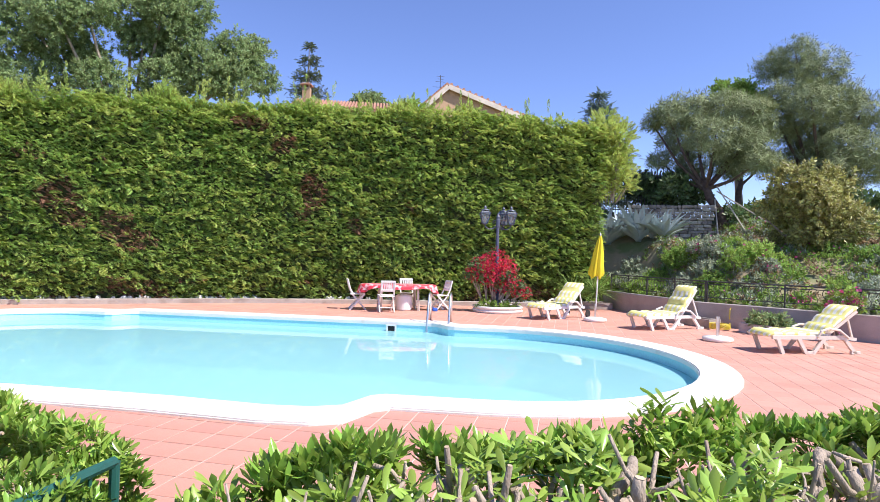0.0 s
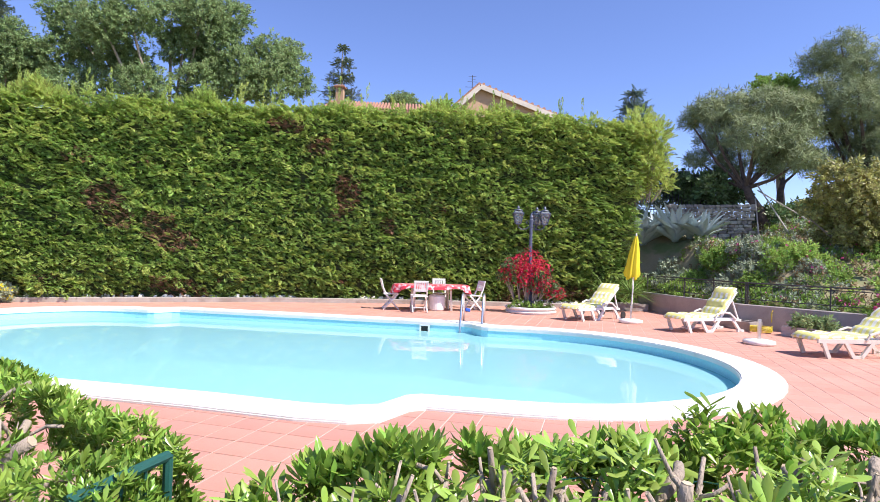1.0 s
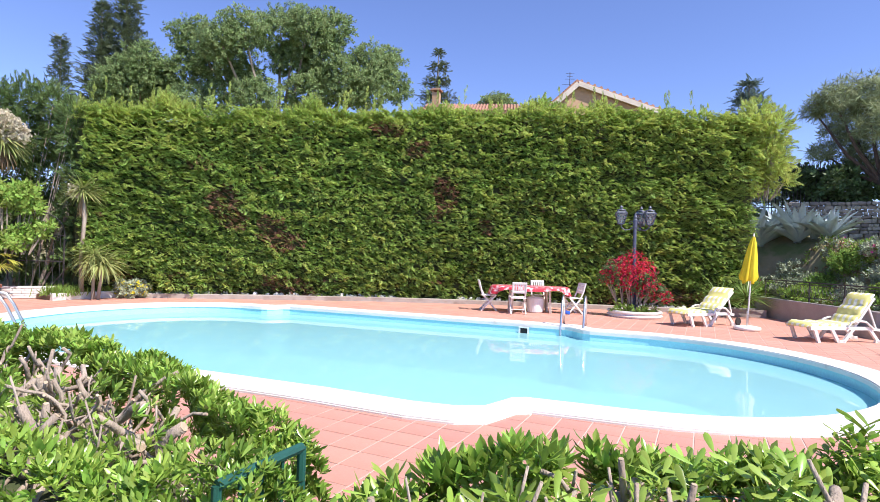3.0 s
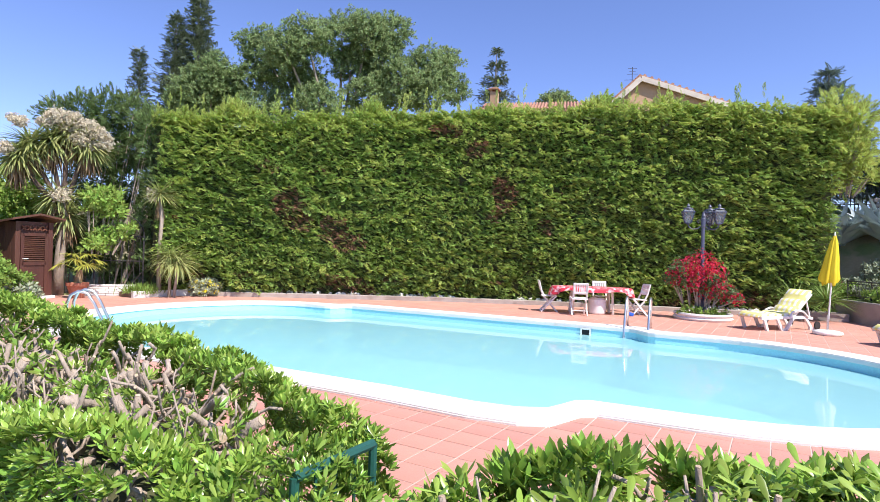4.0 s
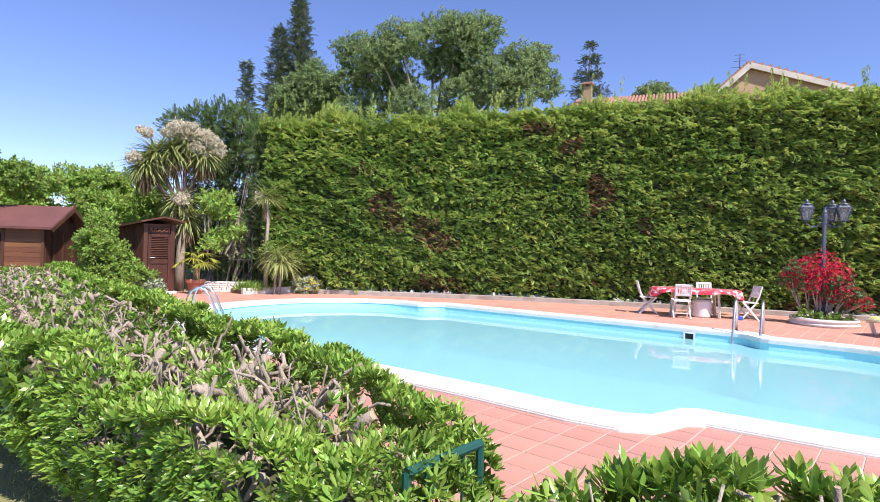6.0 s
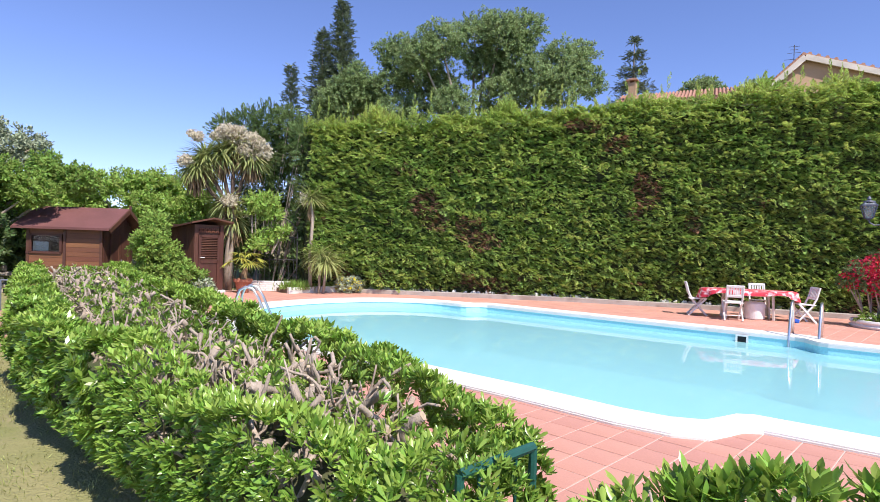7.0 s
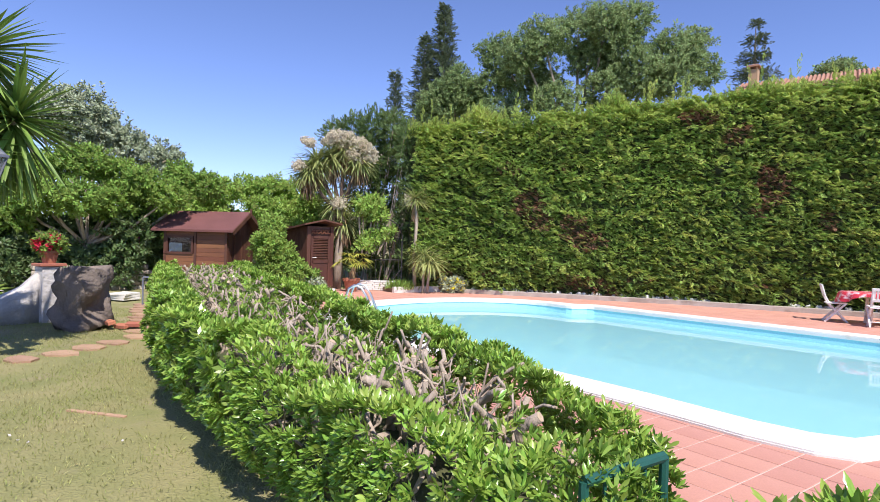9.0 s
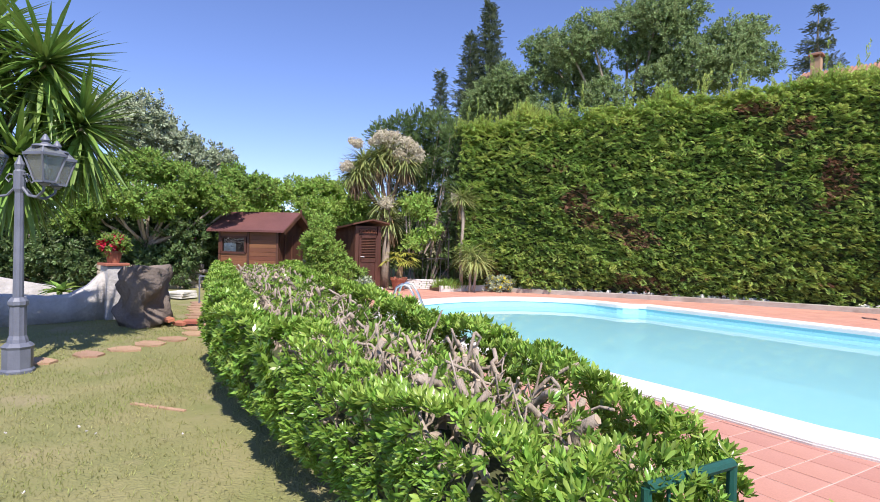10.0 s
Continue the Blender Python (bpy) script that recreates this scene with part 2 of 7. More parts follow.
def beam(bm, a, b, w, d, up=(0, 0, 1)):
    """A rectangular bar from a to b, w wide and d deep."""
    a, b = Vector(a), Vector(b)
    y = (b - a).normalized()
    x = y.cross(Vector(up))
    x = x.normalized() if x.length > 1e-4 else Vector((1, 0, 0))
    z = x.cross(y)
    c = [a + x * sx * w / 2 + z * sz * d / 2 for sx, sz in ((-1, -1), (1, -1), (1, 1), (-1, 1))]
    v = [bm.verts.new(p) for p in c] + [bm.verts.new(p + (b - a)) for p in c]
    for f in ((3, 2, 1, 0), (4, 5, 6, 7), (0, 1, 5, 4), (1, 2, 6, 5), (2, 3, 7, 6), (3, 0, 4, 7)):
        bm.faces.new([v[i] for i in f])


def tube(bm, pts, radii, seg=8, cap=True):
    pts = [Vector(p) for p in pts]
    if not hasattr(radii, "__len__"):
        radii = [radii] * len(pts)
    rings, ref = [], None
    for i, p in enumerate(pts):
        d = (pts[min(i + 1, len(pts) - 1)] - pts[max(i - 1, 0)]).normalized()
        if ref is None:
            ref = d.orthogonal().normalized()
        ref = (ref - d * ref.dot(d)).normalized()
        side = d.cross(ref)
        rings.append([bm.verts.new(p + (ref * math.cos(k * math.tau / seg) + side * math.sin(k * math.tau / seg)) * radii[i]) for k in range(seg)])
    for r0, r1 in zip(rings, rings[1:]):
        for k in range(seg):
            bm.faces.new((r0[k], r0[(k + 1) % seg], r1[(k + 1) % seg], r1[k]))
    if cap:
        bm.faces.new(rings[0][::-1]), bm.faces.new(rings[-1])


def lathe(bm, profile, seg=20, at=(0, 0, 0), flute=0.0):
    at = Vector(at)
    rings = []
    for r, z in profile:
        rings.append([bm.verts.new(at + Vector((math.cos(k * math.tau / seg), math.sin(k * math.tau / seg), 0)) * r * (1 - flute * (k % 2)) + Vector((0, 0, z))) for k in range(seg)])
    for r0, r1 in zip(rings, rings[1:]):
        for k in range(seg):
            bm.faces.new((r0[k], r0[(k + 1) % seg], r1[(k + 1) % seg], r1[k]))
    bm.faces.new(rings[0][::-1]), bm.faces.new(rings[-1])


def prism(bm, loop, z0, z1, hole=None):
    """An upright slab between two heights, with an optional hole of as many points as the outline."""
    lo, hi = [bm.verts.new((x, y, z0)) for x, y in loop], [bm.verts.new((x, y, z1)) for x, y in loop]
    n = len(loop)
    for i in range(n):
        bm.faces.new((lo[i], lo[(i + 1) % n], hi[(i + 1) % n], hi[i]))
    if hole is None:
        bm.faces.new(lo[::-1]), bm.faces.new(hi)
        return
    lo2, hi2 = [bm.verts.new((x, y, z0)) for x, y in hole], [bm.verts.new((x, y, z1)) for x, y in hole]
    for i in range(n):
        j = (i + 1) % n
        bm.faces.new((lo2[j], lo2[i], hi2[i], hi2[j]))
        bm.faces.new((hi[i], hi[j], hi2[j], hi2[i])), bm.faces.new((lo[j], lo[i], lo2[i], lo2[j]))


rng = np.random.default_rng(7)


def soup(name, verts, faces, mat, parent=None, label="", smooth_it=False, kind=""):
    """One mesh from arrays; every face has the same number of corners."""
    me = bpy.data.meshes.new(name)
    k = faces.shape[1]
    me.vertices.add(len(verts)), me.loops.add(faces.size), me.polygons.add(len(faces))
    me.vertices.foreach_set("co", np.ascontiguousarray(verts, dtype=np.float32).ravel())
    me.loops.foreach_set("vertex_index", np.ascontiguousarray(faces, dtype=np.int32).ravel())
    me.polygons.foreach_set("loop_start", np.arange(0, faces.size, k, dtype=np.int32))
    me.polygons.foreach_set("use_smooth", np.full(len(faces), smooth_it, dtype=bool))
    me.update(calc_edges=True)
    me.materials.append(mat)
    ob = new(name, me)
    if parent:
        ob.parent = parent
    return tagged(ob, label, kind=kind)


def unit(a):
    return a / np.maximum(np.linalg.norm(a, axis=-1, keepdims=True), 1e-9)


def scatter(template, where, along, size, facing=None):
    """Copies of a template (points with y along its stem, faces) at places, each with its y axis along a way."""
    tv, tf = template
    y = unit(along)
    f = rng.normal(size=y.shape) if facing is None else facing + rng.normal(size=y.shape) * 0.35
    x = unit(np.cross(y, f))
    z = np.cross(x, y)
    R = np.stack([x, y, z], axis=2)
    s = np.broadcast_to(np.asarray(size, dtype=float), (len(where),))
    v = np.einsum("kij,nj->kni", R, tv) * s[:, None, None] + where[:, None, :]
    f = tf[None] + (np.arange(len(where)) * len(tv))[:, None, None]
    return v.reshape(-1, 3), f.reshape(-1, tf.shape[1])


def joined(*sets):
    v, f, n = [], [], 0
    for a, b in sets:
        v.append(a), f.append(b + n)
        n += len(a)
    return np.concatenate(v), np.concatenate(f)


def leaf(length=1.0, width=0.3, fold=0.12, droop=0.2, steps=((0, 0.12), (0.4, 0.75), (0.75, 1.0), (1.0, 0.1))):
    """One blade along y, folded along its midrib, drooping to the tip."""
    v, f = [], []
    for u, w in steps:
        z = -droop * u * u * length
        h = w * width / 2
        v += [(-h, u * length, z + fold * h), (0, u * length, z), (h, u * length, z + fold * h)]
    for i in range(len(steps) - 1):
        a = 3 * i
        f += [(a, a + 1, a + 4, a + 3), (a + 1, a + 2, a + 5, a + 4)]
    return np.array(v, dtype=float), np.array(f)


def whorl(blade, count, spread, seed, base=0.0):
    """Blades round a stem that points along y; spread: how far they lean out, in degrees."""
    r = np.random.default_rng(seed)
    sets = []
    for i in range(count):
        lean = radians(spread * (0.45 + 0.75 * r.random()))
        spin = i * 2.4 + r.random() * 0.6
        m = np.array(Euler((0, spin, 0)).to_matrix()) @ np.array(Euler((lean, 0, 0)).to_matrix())
        v, f = blade
        sets.append((v * (0.75 + 0.45 * r.random()) @ m.T + np.array((0, base * i / count, 0)), f))
    return joined(*sets)


PITTO_LEAF = leaf(1.0, 0.29, 0.3, 0.22)
ROSETTE = whorl(PITTO_LEAF, 11, 68, 3, 0.5)
ROSETTE_B = whorl(leaf(1.0, 0.27, 0.3, -0.1), 9, 48, 4, 0.6)
def lozenge(length, width, bend=0.1):
    """A leaf of one folded face, for plants too far off to show more."""
    return np.array([(0, 0, 0), (width / 2, length * 0.5, bend * length), (0, length, -bend * length), (-width / 2, length * 0.5, bend * length)], dtype=float), np.array([(0, 1, 2, 3)])


OVAL = lozenge(1.0, 0.6)
ROSETTE_FAR = whorl(lozenge(1.0, 0.42, 0.06), 10, 68, 5, 0.5)
TWIG = whorl(OVAL, 9, 80, 8, 1.5)
NEEDLES = whorl(lozenge(1.0, 0.11, 0.0), 10, 85, 9, 0.5)
STRAP = leaf(1.0, 0.07, 0.3, 0.35, ((0, 0.7), (0.35, 1.0), (0.7, 0.8), (1.0, 0.05)))


def spray():
    """A flat conifer frond: a stem with short scale-leaved shoots to both sides."""
    sets = []
    for i, (u, l) in enumerate(((0.0, 0.42), (0.22, 0.46), (0.44, 0.38), (0.64, 0.28))):
        for side in (-1, 1):
            v, f = lozenge(l, 0.11, 0.05)
            m = np.array(Euler((0.12 * side, 0, -side * 0.55)).to_matrix())
            sets.append((v @ m.T + np.array((0, u, -0.1 * u)), f))
    v, f = lozenge(1.0, 0.10, 0.04)
    sets.append((v, f))
    return joined(*sets)


SPRAY = spray()


def frond():
    """A longer drooping conifer frond, its narrow shoots set to both sides with gaps between."""
    sets = []
    for i in range(5):
        u = 0.08 + 0.16 * i
        for side in (-1, 1):
            v, f = lozenge(0.46 - 0.05 * i, 0.105, 0.06)
            m = np.array(Euler((0.16 * side, 0, -side * (0.7 - 0.05 * i))).to_matrix())
            sets.append((v @ m.T + np.array((0, u + 0.03 * side, -0.22 * u * u)), f))
    v, f = lozenge(0.55, 0.09, 0.04)
    sets.append((v + np.array((0, 0.5, -0.12)), f))
    return joined(*sets)


FROND = frond()
SHOOT = whorl(leaf(1.0, 0.30, 0.3, -0.12, ((0, 0.12), (0.35, 0.7), (0.72, 1.0), (0.92, 0.7), (1.0, 0.1))), 13, 52, 14, 1.7)


def lumps(p, scale, seed=0.0):
    return np.array([noise.noise(Vector(q) * scale + Vector((seed, seed * 1.7, seed * 0.3))) for q in p])

# ---- the pool and its terrace ----
POOL_AT, POOL_TURN = Vector((-3.35, 9.62)), radians(-6.5)


def pool_outline(o):
    """The pool's edge moved out by o: a long basin with a narrower round bay at each end."""
    pts = []
    for side, arc, step, bay in ((1, 4.45, 3.05, 3.15), (-1, 5.1, 4.2, 2.5)):
        r, w = 3.15 + o, 3.62 + o
        half = [(arc + (bay + o) * math.cos(t), r * math.sin(t)) for t in np.linspace(0, math.pi / 2, 15)]
        s = step + 0.3 * o
        half += [(s + 0.55, r), (s + 0.4, r + 0.04), (s + 0.28, r + 0.17), (s + 0.15, w - 0.1), (s - 0.02, w - 0.01), (s - 0.3, w)]
        half += [(s - 1.2, w)]
        lower = [(u, -v) for u, v in half[1:]][::-1]
        if side > 0:
            deep = w + 0.24
            lower = [(-0.6, -w - 0.04), (1.2, -w - 0.12), (2.3 + 0.2 * o, -deep), (s - 0.3, -deep + 0.03), (s - 0.02, -deep + 0.16), (s + 0.08, -r - 0.32), (s + 0.17, -r - 0.1), (s + 0.32, -r), (s + 0.6, -r)] + lower[7:]
        pts += [(u * side, v * side) for u, v in lower + half]
    c, s = math.cos(POOL_TURN), math.sin(POOL_TURN)
    return [(POOL_AT.x + u * c - v * s, POOL_AT.y + u * s + v * c) for u, v in pts]


def sheet(name, outer, holes, z, mat, label, category, depth=0.0):
    bm = bmesh.new()
    edges = []
    for loop in [outer, *holes]:
        vs = [bm.verts.new((x, y, z)) for x, y in loop]
        edges += [bm.edges.new((vs[i - 1], vs[i])) for i in range(len(vs))]
    bmesh.ops.triangle_fill(bm, use_beauty=True, use_dissolve=False, edges=edges, normal=(0, 0, 1))
    for f in bm.faces:
        if f.normal.z < 0:
            f.normal_flip()
    if depth:
        ext = bmesh.ops.extrude_face_region(bm, geom=list(bm.faces))
        bmesh.ops.translate(bm, vec=(0, 0, -depth), verts=[v for v in ext["geom"] if isinstance(v, bmesh.types.BMVert)])
        bmesh.ops.recalc_face_normals(bm, faces=list(bm.faces))
    return tagged(part(name, bm, mat), label, category, kind="structure")


DECK = [(-15.6, 11.2), (-12.9, 14.1), (-9.7, 15.6), (-6, 17.4), (-2.5, 18.4), (1.5, 19.0), (6.2, 19.6), (7.25, 14.6), (10.4, 11.3), (13.5, 8.0), (13.5, 2.75), (-1, 2.35), (-4.5, 3.4), (-12.6, 6.6), (-13.8, 9.0)]
ground = sheet("ground", [(-320, -120), (320, -120), (320, 420), (-320, 420)], [pool_outline(0.35)], -0.03, M["lawn"], "mown garden lawn with dry patches of straw-coloured grass", "lawn")
deck = sheet("pavement", DECK, [pool_outline(0.3)], -0.008, M["grout"], "pool terrace of square terracotta tiles with pale joints", "terrace", 0.06)

pool = thing("swimming_pool", (0, 0, 0), "pale blue swimming pool with round bays and a white rim", "swimming pool", kind="structure")
bm = bmesh.new()
lip, low = pool_outline(0.02), pool_outline(-0.02)
n = len(lip)
top = [bm.verts.new((x, y, 0.0)) for x, y in lip]
bot = [bm.verts.new((x, y, -1.25)) for x, y in low]
for i in range(n):
    bm.faces.new((top[i], top[(i + 1) % n], bot[(i + 1) % n], bot[i]))
bm.faces.new(bot)
bmesh.ops.recalc_face_normals(bm, faces=list(bm.faces))
bmesh.ops.reverse_faces(bm, faces=list(bm.faces))
part("basin", bm, M["basin"], pool, "pale blue lined basin")
bm = bmesh.new()
prism(bm, pool_outline(0.56), -0.05, 0.03, pool_outline(0.0))
bm.normal_update()
bmesh.ops.bevel(bm, geom=[e for e in bm.edges if all(v.co.z > 0.02 for v in e.verts) and any(abs(f.normal.z) < 0.5 for f in e.link_faces)], offset=0.015, segments=2, affect="EDGES")
part("coping", bm, M["coping"], pool, "wide white coping")
bm = bmesh.new()
bm.faces.new([bm.verts.new((x, y, -0.19)) for x, y in pool_outline(0.01)])
part("water", bm, M["water"], pool, "clear, nearly still water")

# ---- big clipped conifer hedge ----
HEDGE = [(-13.3, 13.0), (-12.6, 13.9), (-9.8, 15.4), (-6, 17.1), (-2.5, 18.1), (1.5, 18.7), (5.7, 19.3)]
HEDGE_TOP = [5.35, 5.45, 5.75, 6.05, 6.25, 6.35, 6.2]
DEAD = [(-10.2, 3.0, 0.4, 0.4), (-8.9, 2.25, 0.3, 0.4), (-8.5, 1.8, 0.4, 0.3), (-3.9, 3.3, 0.42, 0.5), (-4.2, 2.75, 0.3, 0.3), (-5.8, 5.4, 0.5, 0.22), (-4.8, 4.85, 0.35, 0.25), (-2.6, 2.3, 0.2, 0.35), (-9.9, 2.4, 0.3, 0.3)]


def along(path, count_per_metre):
    """Points on a polyline: places, outward side (to the camera), and the share of the way."""
    p = np.array(path, dtype=float)
    seg = np.linalg.norm(np.diff(p, axis=0), axis=1)
    s = np.concatenate([[0], np.cumsum(seg)])
    k = int(s[-1] * count_per_metre)
    d = rng.random(k) * s[-1]
    i = np.clip(np.searchsorted(s, d) - 1, 0, len(seg) - 1)
    f = ((d - s[i]) / seg[i])[:, None]
    t = (p[i + 1] - p[i]) / seg[i][:, None]
    return p[i] * (1 - f) + p[i + 1] * f, np.stack([t[:, 1], -t[:, 0]], axis=1), np.interp(d, s, np.arange(len(p))), d


hedge = thing("conifer_hedge", (0, 0, 0), "tall clipped green conifer hedge with some dead brown patches", "hedge")
# solid core; its dark colour stands in for shade between the sprays
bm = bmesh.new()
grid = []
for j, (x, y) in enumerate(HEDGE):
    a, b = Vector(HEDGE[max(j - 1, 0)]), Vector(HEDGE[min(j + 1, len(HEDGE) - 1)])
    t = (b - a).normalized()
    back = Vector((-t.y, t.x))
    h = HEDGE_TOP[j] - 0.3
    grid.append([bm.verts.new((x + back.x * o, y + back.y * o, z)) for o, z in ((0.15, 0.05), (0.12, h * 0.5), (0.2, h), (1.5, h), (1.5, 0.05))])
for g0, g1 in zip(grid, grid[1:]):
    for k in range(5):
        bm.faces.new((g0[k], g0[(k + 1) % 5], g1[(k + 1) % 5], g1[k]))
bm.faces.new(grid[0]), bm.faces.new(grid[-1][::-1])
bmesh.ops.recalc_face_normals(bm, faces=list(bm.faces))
part("inner_growth", bm, M["hedge_in"], hedge, "solid core, coloured dark as the shade between the sprays")
# fronds on the face in flat drooping shelves, with dark gaps under them
p, side, share, d = along(HEDGE, 2100)
top = np.interp(share, range(len(HEDGE)), HEDGE_TOP)
z = rng.random(len(p)) ** 0.95 * (top - 0.1) + 0.12
q = np.stack([d * 1.0 + z * 0.6, z * 2.2, np.zeros_like(z)], axis=1)
tips = lumps(q, 4.6, 6.0)
lobe = lumps(q, 0.45, 3.0) * 0.14 + lumps(q, 1.3, 9.0) * 0.18 + lumps(q, 2.8, 2.0) * 0.18 + tips * 0.18
out = lobe + 0.08 - 0.14 * np.clip(0.8 - z, 0, 1) + rng.normal(size=len(p)) * 0.05
pos = np.stack([p[:, 0] + side[:, 0] * out, p[:, 1] + side[:, 1] * out, z], axis=1)
sway = (lumps(q, 1.2, 17.0) + 0.25) * 1.2 + rng.normal(size=len(p)) * 0.55
way = np.stack([side[:, 0] * 0.75 - side[:, 1] * sway, side[:, 1] * 0.75 + side[:, 0] * sway, 0.02 + 0.33 * rng.normal(size=len(p))], axis=1)
dead_at = lumps(q, 0.55, 21.0) + 0.55 * lumps(q, 1.7, 5.0)
patchy = np.min([((p[:, 0] - a) / c) ** 2 + ((z - b) / e) ** 2 for a, b, c, e in DEAD], axis=0) + dead_at * 1.8
dead = (patchy < 0.85) & (rng.random(len(p)) < 0.8) | (dead_at > 0.72) & (rng.random(len(p)) < 0.4) | (z < 0.7) & (lumps(q, 0.8, 2.0) > 0.05) & (rng.random(len(p)) < 0.6)
bare = (lobe < -0.2) & (rng.random(len(p)) < 0.6)
# young growth near the top; elsewhere the paler colour imitates sunlit tips
fresh = (rng.random(len(p)) < np.clip((z - top + 1.3) * 0.6, 0.0, 0.75)) & (lobe > -0.05) | (tips > 0.16) & (rng.random(len(p)) < 0.75)
keep = ~dead & ~bare
size = 0.15 + rng.random(len(p)) * 0.15
up = np.array((0.0, 0.0, 1.0))
for name, pick, mat, text in (("foliage", keep & ~fresh, "cypress", "green scale-leaved sprays"), ("fresh_foliage", keep & fresh, "cypress_new_lit", "yellow-green young sprays")):
    soup(name, *scatter(FROND, pos[pick], way[pick], size[pick], up), M[mat], hedge, text, kind="stuff")
soup("dead_foliage", *scatter(FROND, pos[dead], way[dead], size[dead] * 0.8, up), M["dead"], hedge, "dead reddish-brown sprays", kind="stuff")
# single leaders that stand well above the clipped top
p, side, share, d = along(HEDGE, 4.5)
lead_p, lead_w = [], []
for (x, y), (sx, sy), s in zip(p, side, share):
    base, tall, o = np.interp(s, range(len(HEDGE)), HEDGE_TOP) - 0.15, 0.3 + 0.8 * rng.random() ** 2.2, rng.random() * 0.9
    tilt = rng.normal() * 0.22
    for k in range(12):
        f = k / 11
        lead_p.append((x - sx * o + tilt * tall * f, y - sy * o, base + tall * f)), lead_w.append((rng.normal() * (1.1 - f), rng.normal() * (1.1 - f), 0.55 + 0.6 * f))
lead_p = np.array(lead_p)
soup("leader_foliage", *scatter(FROND, lead_p, np.array(lead_w), 0.13 + 0.1 * rng.random(len(lead_p))), M["cypress_new_lit"], hedge, "thin leaders above the clipped top", kind="stuff")
# top and the shoots that stand above it
p, side, share, d = along(HEDGE, 330)
top = np.interp(share, range(len(HEDGE)), HEDGE_TOP)
o = rng.random(len(p)) * 1.5
wave = lumps(np.stack([d, o, 0 * d], axis=1), 0.7, 4.0) * 0.45
tall = np.maximum(lumps(np.stack([d, 0 * d, 0 * d], axis=1), 1.3, 12.0), 0) * 1.1 * rng.random(len(p))
pos = np.stack([p[:, 0] - side[:, 0] * o, p[:, 1] - side[:, 1] * o, top - 0.3 + wave + tall], axis=1)
way = np.stack([side[:, 0] * 0.5, side[:, 1] * 0.5, 0.75 + 0 * d], axis=1) + rng.normal(size=(len(p), 3)) * 0.5
soup("top_foliage", *scatter(FROND, pos, way, 0.24 + rng.random(len(p)) * 0.2), M["cypress_new_lit"], hedge, "loose upright green shoots", kind="stuff")

